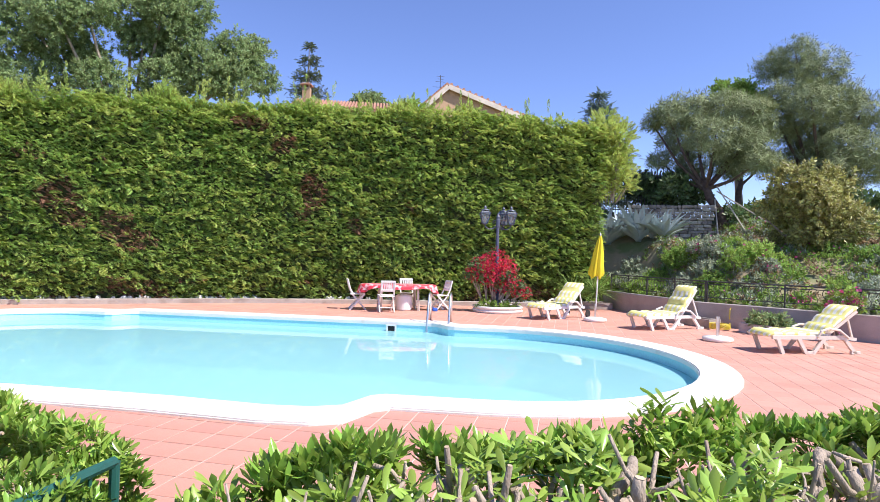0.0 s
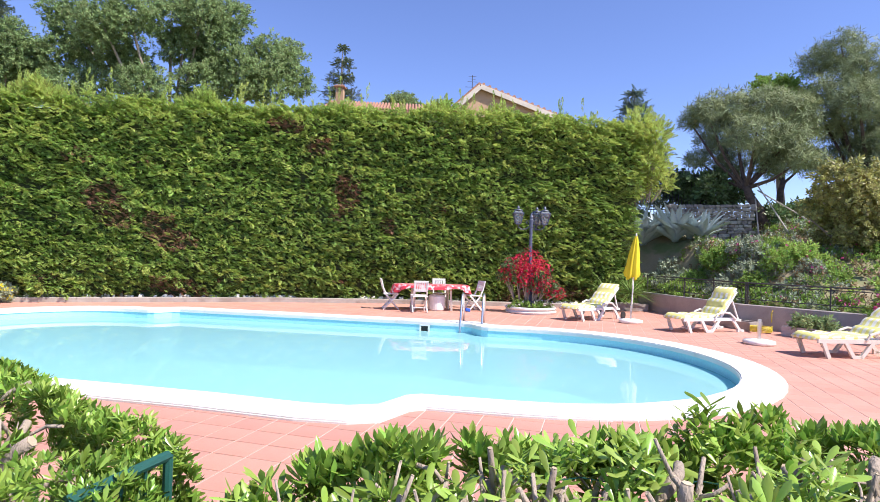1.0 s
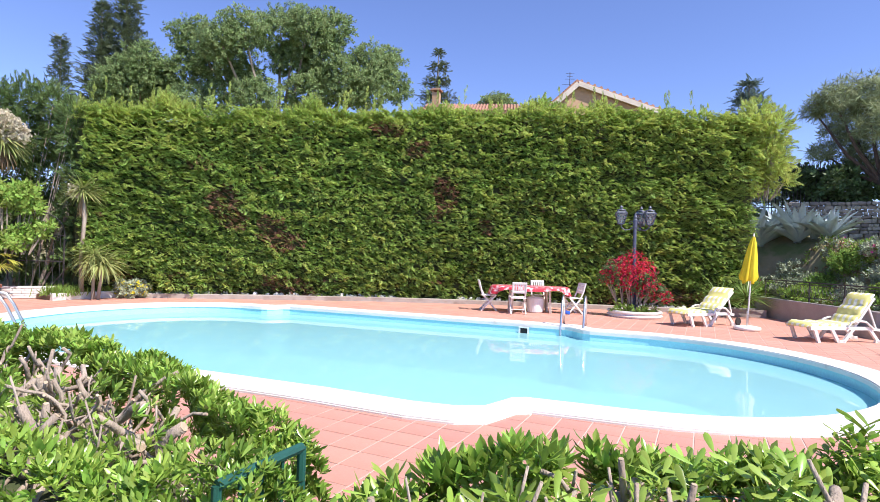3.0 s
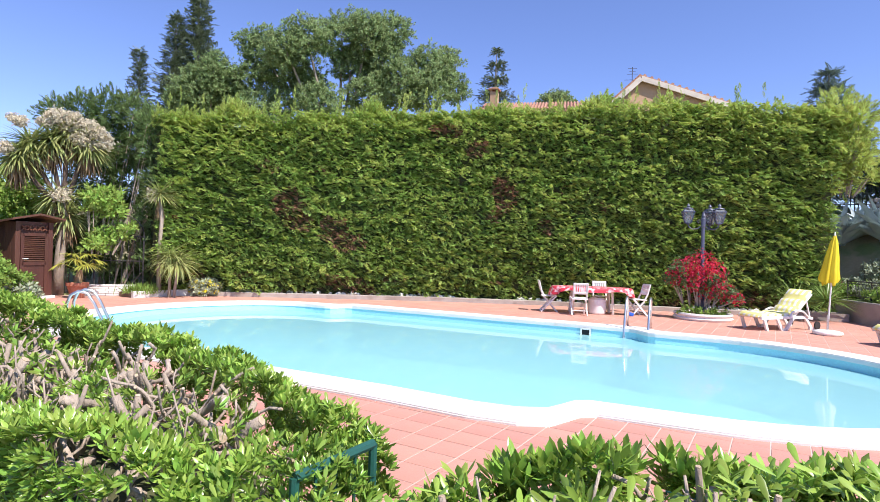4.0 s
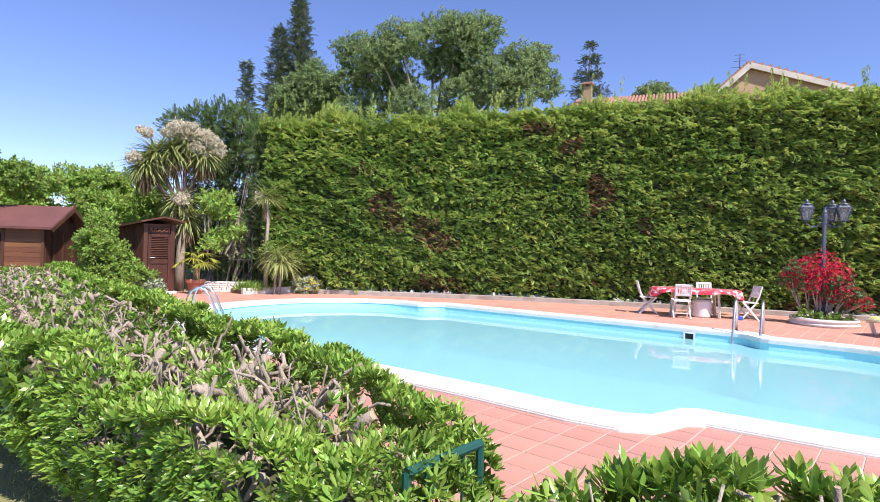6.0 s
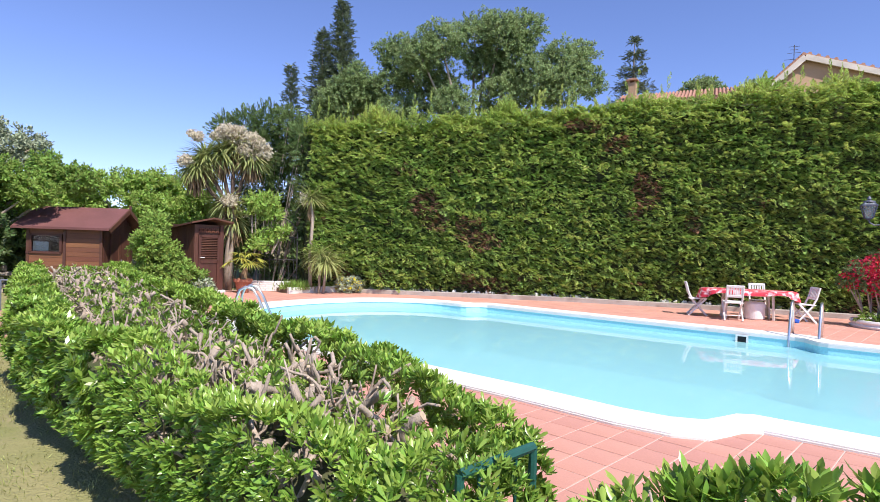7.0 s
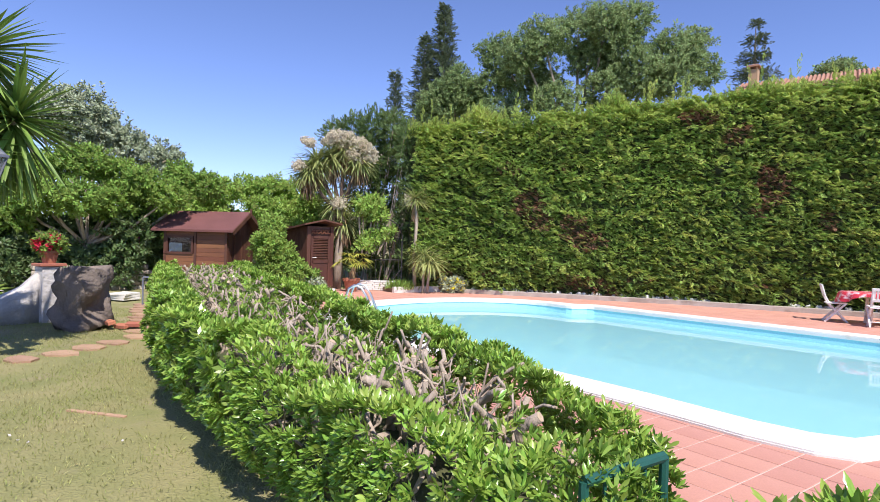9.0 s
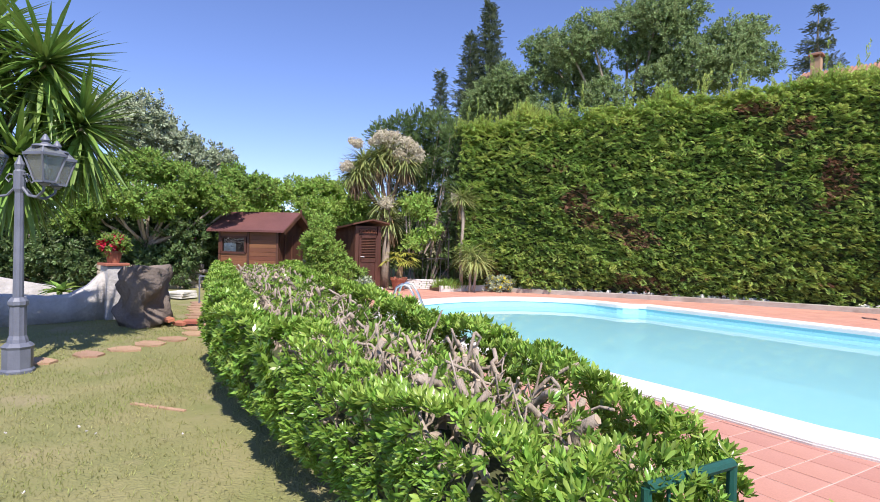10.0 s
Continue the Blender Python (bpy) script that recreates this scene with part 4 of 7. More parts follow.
tree("oak_tree", "broad grey-green tree behind the tall hedge", "tree", (-16.5, 30, 3), 0.32,
     balls([(-21.0, 28.3, 13.2, 1.09), (-21.4, 28.0, 11.2, 0.95), (-18.2, 26.6, 12.4, 1.07), (-17.3, 27.3, 13.2, 0.95), (-19.7, 28.8, 11.8, 1.09), (-18.2, 29.3, 11.3, 0.95), (-16.6, 30.0, 14.0, 1.29), (-14.7, 29.6, 14.0, 1.18), (-13.9, 31.1, 14.5, 1.01), (-14.3, 30.9, 12.7, 1.28), (-15.9, 30.0, 12.3, 0.94), (-16.8, 27.9, 9.7, 1.02), (-14.8, 30.0, 10.4, 1.19), (-13.1, 30.6, 11.3, 1.26), (-12.0, 32.3, 12.6, 1.23), (-11.2, 33.5, 13.3, 0.84), (-10.7, 33.5, 11.7, 0.83), (-11.9, 31.7, 11.0, 1.14), (-19.1, 27.5, 9.5, 0.85), (-19.9, 26.2, 9.2, 0.7)], 0.9), "oak", 44, 0.145, seed=2.0, gap=0.16)
spire("cypress_tree", "tall dark pointed cypress behind the hedge", (-26.6, 29.4, 3.2), 14.8, 2.7, "conifer", 330, 1.0, 0.05, low=0.3)
spire("cypress_tree", "shorter dark cypress beside a taller one", (-27.4, 28.4, 3.2), 12.6, 2.2, "conifer", 240, 4.0, 0.05, low=0.3)
spire("cypress_tree", "thin small cypress leaning beside two taller ones", (-29.0, 27.2, 3.2), 10.2, 1.2, "conifer", 130, 6.0, 0.05, low=0.3)
tree("oak_tree", "small round tree beside the cypresses", "tree", (-23.6, 27, 3), 0.2, balls([(-23.0, 26.7, 11.3, 1.0), (-22.9, 27.6, 10.6, 0.95), (-23.7, 26.4, 10.3, 1.07), (-22.4, 28.1, 10.0, 0.83), (-24.7, 26.3, 10.0, 0.87)]), "oak", 40, 0.145, seed=5.0)
spire("cedar_tree", "dark tiered conifer beside the house", (-11.4, 48.2, 7), 12.2, 3.4, "conifer", 150, 7.0, 0.16, 9, 0.3)
tree("oak_tree", "small round tree top above the house roof", "tree", (-6.5, 49, 7), 0.2, balls([(-6.9, 49.0, 14.2, 1.0), (-5.9, 49.2, 14.5, 0.9), (-5.2, 49.0, 13.8, 0.8)]), "oak", 25, 0.2, seed=6.0)
spire("cedar_tree", "grey-green cedar beyond the hedge's end", (8.1, 28.6, 3), 7.0, 2.8, "cedar", 170, 9.0, 0.2, 9, 0.2)
# darker copy of the cypress colour, for the end turned from the sun
M["shade_cypress"] = material("shaded_cypress_spray", (0.17, 0.24, 0.08), (0.11, 0.17, 0.05), 0.8, 0.6, 0, 15, island=0.4, through_light=0.2, spec=0.3)
shrub("dark_shrub", "conifer growth at the hedge's end, its shade put into a darker leaf colour", "shrub", balls([(-16.2, 12.1, 5.3, 0.35), (-15.7, 12.5, 5.4, 0.42), (-15.5, 13.2, 5.6, 0.47), (-14.9, 13.5, 5.6, 0.44), (-15.8, 12.3, 4.7, 0.46), (-15.5, 13.1, 4.6, 0.65), (-15.2, 14.1, 4.7, 0.64), (-15.9, 13.2, 3.5, 0.63), (-15.3, 13.9, 3.5, 0.67), (-15.6, 12.8, 2.3, 0.61), (-15.2, 13.7, 2.3, 0.67), (-15.6, 12.8, 1.2, 0.61), (-15.0, 13.4, 1.1, 0.66), (-14.7, 13.7, 0.3, 0.55)] + [(-13.7, 13.3, 5.1, 0.39), (-13.6, 13.5, 4.3, 0.46), (-13.6, 13.5, 3.4, 0.5), (-13.7, 13.5, 2.3, 0.5), (-13.6, 13.5, 1.2, 0.5), (-13.4, 13.8, 0.5, 0.32)]), "shade_cypress", 90, 0.26, FROND, seed=3.0)
shrub("conifer_shrub", "loose green conifer growth at the hedge's end", "shrub", balls([(5.9, 19.8, 6.1, 0.51), (6.3, 19.6, 5.8, 0.46), (6.1, 19.8, 5.0, 0.58), (6.4, 19.5, 4.8, 0.34), (5.6, 20.0, 5.4, 0.59), (5.8, 20.0, 4.2, 0.51), (6.6, 19.6, 4.2, 0.27)]), "cypress_new_lit", 60, 0.34, FROND, seed=8.0, gap=0.1)

# pines and shrubs on the slope
def needle_tree(name, label, base, trunk, blobs, per, seed, lean):
    return tree(name, label, "tree", base, trunk, blobs, "pine", per, 0.24, NEEDLES, "pine_bark", 0.5, seed, 0.05, lean)


needle_tree("pine_tree", "leaning pine with a grey trunk and a wide crown", (12.4, 24.2, hill(12.4, 24.2)), 0.2,
            balls([(10.4, 25.6, 8.3, 0.75), (9.9, 26.1, 8.0, 0.38), (11.6, 25.6, 8.5, 0.9), (12.9, 25.4, 8.5, 0.94), (13.6, 24.4, 8.1, 0.76), (11.3, 26.1, 7.3, 0.91), (11.5, 23.3, 6.8, 0.91), (13.1, 23.9, 6.8, 0.83), (11.7, 26.0, 6.1, 0.66), (12.7, 24.6, 5.9, 0.67), (10.4, 26.4, 6.3, 0.46), (13.1, 22.8, 5.8, 0.53)], 0.75), 52, 3.3, (-0.6, 0.5))
needle_tree("pine_tree", "tall dense dark pine on the slope", (18.0, 26.5, hill(18.0, 26.5)), 0.3,
            balls([(17.5, 27.7, 11.8, 1.07), (16.7, 28.3, 11.5, 0.71), (17.8, 26.4, 10.7, 1.06), (16.3, 26.5, 9.6, 0.92), (16.7, 25.2, 8.8, 1.02), (18.6, 26.5, 9.4, 1.07), (16.4, 27.1, 8.3, 0.84), (18.0, 27.2, 7.8, 1.1), (18.3, 25.6, 7.2, 1.03), (17.2, 27.8, 6.7, 0.8), (17.5, 25.7, 6.0, 0.94), (19.4, 26.4, 6.1, 1.01), (19.5, 26.1, 8.6, 1.15), (19.3, 25.0, 6.6, 1.1)], 0.8), 42, 5.7, (0.2, 0))
needle_tree("pine_tree", "dark thin pine behind the leaning one", (14.6, 27.6, hill(14.6, 27.6)), 0.16,
            balls([(15.0, 27.8, 7.4, 0.9), (15.9, 27.6, 6.6, 0.8), (14.4, 28.2, 6.9, 0.7)], 0.7), 42, 7.1, (0.3, 0))
tree("oak_tree", "light green tree between the pines", "tree", (15.6, 29.2, hill(15.6, 29.2)), 0.18, balls([(14.8, 29.5, 10.6, 0.46), (15.5, 29.0, 10.3, 0.62), (16.5, 29.2, 9.9, 0.56), (16.1, 28.5, 8.4, 0.55)]), "light_leaf", 50, 0.15, seed=4.0)
M["olive_bush"] = material("yellow_green_leaf", (0.40, 0.38, 0.12), (0.28, 0.28, 0.08), 0.9, 0.5, 0, 10, island=0.4, through_light=0.25)
tree("broad_bush", "rounded yellow-green evergreen tree on the slope", "tree", (11.5, 17.2, hill(11.5, 17.2)), 0.12,
     balls([(11.0, 17.1, 4.1, 0.56), (11.3, 18.4, 3.6, 0.53), (11.3, 16.7, 3.5, 0.58), (11.4, 17.9, 2.7, 0.62), (11.4, 16.6, 2.6, 0.61), (10.4, 17.5, 3.0, 0.34), (12.5, 17.7, 4.0, 0.55), (12.0, 16.4, 2.9, 0.57)]), "olive_bush", 60, 0.12, seed=9.0, gap=0.28)
r = random.Random(4)
for i in range(70):
    x = r.uniform(7.0, 16.5)
    y = r.uniform(12.5, 27)
    d = behind(x, y)
    if not 0.3 < d < 6 or (x < 9.3 and y > 20):
        continue
    s = r.uniform(0.15, 0.32)
    kind = r.choice(("light_leaf", "light_leaf", "olive_leaf", "dry", "olive_bush"))
    shrub("low_shrub", "low wild shrub on the dry slope", "shrub", [(x, y, hill(x, y) + s * 0.35, s * 1.2, s * 1.2, s * 0.6), (x + s, y + 0.2, hill(x + s, y + 0.2) + s * 0.25, s * 0.9, s * 0.9, s * 0.5)], kind, 85, 0.09,
          flowers=("pink", 0.06, 0.05) if r.random() < 0.25 else None, seed=i * 1.3, gap=0.1)

for i, (x, y) in enumerate([(6.4, 20.4), (7.0, 19.7), (7.6, 18.9), (8.1, 18.3), (8.6, 17.6), (9.1, 17.1), (6.8, 18.1), (7.8, 16.9), (9.3, 16.1), (8.2, 16.1), (6.9, 20.8)]):
    shrub("herb_clump", "soft green mound of wild herbs on the slope", "herb", [(x, y, hill(x, y) + 0.18, 0.5, 0.45, 0.3), (x + 0.5, y - 0.1, hill(x + 0.5, y - 0.1) + 0.12, 0.4, 0.35, 0.22)], ("light_leaf", "olive_leaf", "vine_leaf")[i % 3], 90, 0.085,
          flowers=("pink", 0.12, 0.05) if i % 4 == 0 else None, seed=20 + i * 1.7)


def agave(x, y, size, seed):
    ob = thing("agave", (x, y, hill(x, y) + 0.02), "large blue-grey agave with curving pointed leaves", "agave", "agaves on the slope")
    r = random.Random(seed)
    for i in range(26):
        v, f = leaf(1.0, 0.19, 0.7, r.uniform(0.0, 0.35), ((0, 0.7), (0.25, 0.9), (0.5, 1.0), (0.8, 0.6), (1.0, 0.03)))
        lean = radians(4 + 54 * math.sqrt(i / 26))
        s = i * 2.4 + r.uniform(-0.3, 0.3)
        w = np.array([[math.sin(lean) * math.cos(s), math.sin(lean) * math.sin(s), math.cos(lean)]])
        a, b = scatter((v, f), np.zeros((1, 3)), w, size * r.uniform(0.8, 1.1), np.array([[0, 0, 4.0]]))
        soup("leaf", a, b, M["agave"], ob, smooth_it=True)
    return ob


for x, y, s, k in ((6.75, 21.9, 1.55, 1), (7.75, 21.4, 1.6, 2), (8.5, 20.8, 1.25, 3), (7.3, 22.2, 1.2, 4), (8.2, 21.2, 0.9, 5)):
    agave(x, y, s, k)

shrub("dark_shrub", "dark evergreen undergrowth behind the pines", "shrub", balls([(9.6, 26.6, 5.0, 0.57), (10.3, 26.2, 4.9, 0.61), (10.9, 25.6, 4.9, 0.6), (11.9, 26.1, 4.8, 0.51), (12.9, 24.5, 3.5, 0.52), (13.9, 24.6, 3.6, 0.52), (14.8, 24.7, 3.7, 0.57)] + [(16.7, 24.7, 4.6, 0.57), (17.4, 24.1, 4.3, 0.6), (17.9, 23.3, 4.0, 0.58), (17.9, 24.4, 3.2, 0.61), (15.8, 24.6, 3.9, 0.57), (16.9, 24.6, 3.4, 0.61), (18.6, 23.9, 3.0, 0.64)], 0.9), "laurel", 40, 0.2, seed=12.5)
for i, (a, b) in enumerate((((12.6, 22.6), (12.05, 24.3)), ((13.7, 22.6), (12.1, 24.3)), ((11.7, 23.2), (12.0, 24.25)))):
    prop = thing("support_pole", (0, 0, 0), "thin pale pole propping the leaning pine", "pole", "poles at the pine")
    bm = bmesh.new()
    tube(bm, [(*a, hill(*a) - 0.1), (*b, hill(*b) + 1.9 - 0.3 * i)], 0.03, 6)
    part("pole_shaft", bm, M["teak"], prop)

# scrub over the whole slope
def scrub(name, label, mat, count, size, seed_, flowers=False):
    x, y = 6.6 + 11.5 * rng.random(count), 11.0 + 17 * rng.random(count)
    d = np.array([behind(a, b) for a, b in zip(x, y)])
    ok = (d > 0.15) & (d < 10) & (lumps(np.stack([x, y, 0 * x], axis=1), 0.6, seed_) > -0.25) & ((x - 7.5) ** 2 + (y - 21.8) ** 2 > 1.6)
    x, y = x[ok], y[ok]
    z = np.array([hill(a, b) for a, b in zip(x, y)])
    q = np.stack([x, y, z + (0.25 if flowers else 0.04)], axis=1)
    ob = soup(name, *scatter(FLOWER if flowers else TWIG, q, np.array((0, 0, 1.0)) + rng.normal(size=q.shape) * 0.5, size * (0.6 + 0.8 * rng.random(len(q)))), M[mat], None, label, kind="stuff")
    ob["category"] = "scrub"


scrub("scrub", "grey-green wild herbs covering the slope", "olive_leaf", 7500, 0.09, 41.0)
scrub("scrub", "fresh green weeds on the slope", "light_leaf", 7500, 0.09, 47.0)
scrub("scrub", "dry brown brambles on the slope", "dry", 4500, 0.08, 53.0)
scrub("wild_flowers", "scattered pink wild flowers on the slope", "pink", 500, 0.04, 59.0, True)

# far dry-stone wall on the slope
def stone_wall(path, height, course, label, seed, base=None):
    ob = thing("stone_wall", (0, 0, 0), label, "wall", kind="structure")
    r = random.Random(seed)
    for a, b in zip(path, path[1:]):
        a, b = Vector((*a, 0)), Vector((*b, 0))
        t = (b - a).normalized()
        turn = math.degrees(math.atan2(t.y, t.x))
        z = 0.0
        while z < height:
            h = course * r.uniform(0.8, 1.2)
            s = 0.0
            while s < (b - a).length:
                w = course * r.uniform(0.8, 2.2)
                c = a + t * (s + w / 2)
                g = base if base is not None else hill(c.x, c.y) - 0.1
                bm = bmesh.new()
                box(bm, (c.x, c.y, g + z + h / 2), (w * 0.94, 0.3 + r.uniform(-0.04, 0.05), h * 0.92), (r.uniform(-6, 6), r.uniform(-9, 9), turn + r.uniform(-8, 8)), course * 0.2)
                part("stone", bm, M["stone"], ob)
                s += w
            z += h
    return ob


stone_wall([(8.6, 25.2), (9.9, 24.7), (11.6, 23.8)], 1.5, 0.15, "far dry-stone wall of pale rough stones", 3, 2.55)
far_fence = thing("iron_fence", (0, 0, 0), "dark iron bar fence above the far stone wall", "fence")
for i in range(22):
    c = Vector((8.3 + 0.12 * i, 26.6 - 0.05 * i, 0))
    bm = bmesh.new()
    tube(bm, [c + Vector((0, 0, 3.4)), c + Vector((0, 0, 5.75 + 0.12 * (i % 2)))], 0.018, 5)
    part("bar", bm, M["iron"], far_fence)
for z in (4.0, 5.5):
    bm = bmesh.new()
    tube(bm, [(8.2, 26.65, z), (10.95, 25.5, z)], 0.02, 5)
    part("rail", bm, M["iron"], far_fence)

# ---- house beyond the hedge ----
house = thing("house", (0, 0, 0), "ochre villa with terracotta roofs, far behind the hedge", "house")
bm = bmesh.new()
prism(bm, [(-1.2, 41.0), (6.2, 43.0), (4.2, 51), (-3.0, 49.2)], 5.0, 12.2)
part("wall", bm, M["house_wall"], house)
bm = bmesh.new()
g = [(-1.2, 41.0, 12.2), (6.2, 43.0, 12.2), (0.55, 41.45, 13.85)]
k = Vector((-1.9, 8.0, 0))
v = [bm.verts.new(q) for q in g] + [bm.verts.new(Vector(q) + k) for q in g]
for f in ((0, 1, 2), (5, 4, 3), (0, 3, 4, 1)):
    bm.faces.new([v[i] for i in f])
part("gable", bm, M["house_wall"], house)
for side, (a, b) in enumerate((((-1.75, 40.6, 11.85), (0.5, 41.2, 14.05)), ((0.5, 41.2, 14.05), (6.9, 42.9, 12.1)))):
    bm = bmesh.new()
    a, b = Vector(a), Vector(b)
    q = [a, b, b + k, a + k]
    lo, hi = [bm.verts.new(p) for p in q], [bm.verts.new(p + Vector((0, 0, 0.12))) for p in q]
    bm.faces.new(lo), bm.faces.new(hi)
    for i in range(4):
        bm.faces.new((lo[i], lo[(i + 1) % 4], hi[(i + 1) % 4], hi[i]))
    bmesh.ops.recalc_face_normals(bm, faces=list(bm.faces))
    roof = part("roof", bm, M["roof_tile"], house, "terracotta tiled roof")
    bm = bmesh.new()
    beam(bm, a + Vector((0.0, -0.06, -0.14)), b + Vector((0.0, -0.06, -0.14)), 0.12, 0.34)
    part("bargeboard", bm, M["house_white"], roof, "pale painted bargeboard")
    m = (b - a) / 14
    for i in range(14):
        bm = bmesh.new()
        c = a + m * (i + 0.5) + Vector((0, 0, 0.13))
        tube(bm, [c, c + k], 0.13, 6)
        part("roof_tile", bm, M["roof_tile"], roof)
bm = bmesh.new()
prism(bm, [(-10.8, 41.6), (-1.6, 42.6), (-2.4, 50), (-11.6, 49)], 5.0, 12.1)
wing = part("wing_wall", bm, M["house_white"], house, "cream plastered wing")
bm = bmesh.new()
a, b, up_k = Vector((-11.0, 41.0, 12.15)), Vector((-1.5, 42.1, 12.15)), Vector((-0.35, 3.4, 1.35))
v = [bm.verts.new(p) for p in (a, b, b + up_k, a + up_k, a - Vector((0, 0, 0.12)), b - Vector((0, 0, 0.12)), b + up_k * 2 - Vector((0, 0, 2.8)), a + up_k * 2 - Vector((0, 0, 2.8)))]
for f in ((0, 1, 2, 3), (0, 4, 5, 1), (3, 2, 6, 7), (1, 5, 2), (5, 6, 2), (0, 3, 4), (4, 3, 7)):
    bm.faces.new([v[i] for i in f])
bmesh.ops.recalc_face_normals(bm, faces=list(bm.faces))
wing_roof = part("wing_roof", bm, M["roof_tile"], house, "low terracotta tiled roof")
for i in range(40):
    bm = bmesh.new()
    c = a.lerp(b, (i + 0.5) / 40) + Vector((0, 0, 0.05))
    tube(bm, [c, c + up_k], 0.1, 6)
    part("roof_tile", bm, M["roof_tile"], wing_roof)
bm = bmesh.new()
box(bm, (-10.0, 42.0, 12.8), (0.55, 0.55, 1.9))
chimney = part("chimney", bm, M["house_wall"], house)
for i in range(4):
    bm = bmesh.new()
    box(bm, (-10.21 + 0.42 * (i % 2), 41.79 + 0.42 * (i // 2), 13.82), (0.1, 0.1, 0.16))
    part("chimney_leg", bm, M["house_wall"], chimney)
bm = bmesh.new()
prism(bm, [(-10.4, 41.6), (-9.6, 41.6), (-9.6, 42.4), (-10.4, 42.4)], 13.9, 13.98)
box(bm, (-10.0, 42.0, 14.02), (0.6, 0.6, 0.1), bevel=0.03)
part("chimney_cap", bm, M["roof_tile"], chimney)
bm = bmesh.new()
tube(bm, [(-0.1, 42.0, 12.6), (-0.1, 42.0, 15.0)], 0.025, 5)
mast = part("aerial_mast", bm, M["iron"], house)
for z, w in ((14.9, 0.5), (14.7, 0.35), (14.5, 0.6), (14.1, 0.9)):
    bm = bmesh.new()
    tube(bm, [(-0.1 - w * 0.6, 41.95, z), (-0.1 + w * 0.6, 42.05, z)], 0.014, 4)
    part("aerial_bar", bm, M["iron"], mast)

# ---- furniture on the terrace ----
def check_cloth(name, a, b, sx, sy, soft=0.3):
    """Woven stripes both ways, in object space."""
    m = material(name, a, None, 3.0, 0.9, 0.1, 120, through_light=0.1)
    n, l = m.node_tree.nodes, m.node_tree.links
    tc, sp = n.new("ShaderNodeTexCoord"), n.new("ShaderNodeSeparateXYZ")
    l.new(tc.outputs["Object"], sp.inputs[0])
    parts_ = []
    for axis, freq, cut in (("Y", sy, 0.0), ("X", sx, 0.55)):
        mu, si, ms = n.new("ShaderNodeMath"), n.new("ShaderNodeMath"), n.new("ShaderNodeMapRange")
        mu.operation, si.operation = "MULTIPLY", "SINE"
        mu.inputs[1].default_value = freq
        ms.inputs["From Min"].default_value, ms.inputs["From Max"].default_value = cut - 0.1, cut + 0.1
        l.new(sp.outputs[axis], mu.inputs[0]), l.new(mu.outputs[0], si.inputs[0]), l.new(si.outputs[0], ms.inputs["Value"])
        parts_.append(ms.outputs[0])
    mx = n.new("ShaderNodeMath")
    mx.operation = "MAXIMUM"
    l.new(parts_[0], mx.inputs[0]), l.new(parts_[1], mx.inputs[1])
    mix = n.new("ShaderNodeMix")
    mix.data_type = "RGBA"
    mix.inputs["A"].default_value, mix.inputs["B"].default_value = (*b, 1), (*a, 1)
    l.new(mx.outputs[0], mix.inputs["Factor"])
    hsv = next(x for x in n if x.bl_idname == "ShaderNodeHueSaturation")
    l.new(mix.outputs["Result"], hsv.inputs["Color"])
    return m


M["cushion"] = check_cloth("yellow_check", (0.86, 0.80, 0.28), (0.88, 0.87, 0.74), 26.0, 46.0)


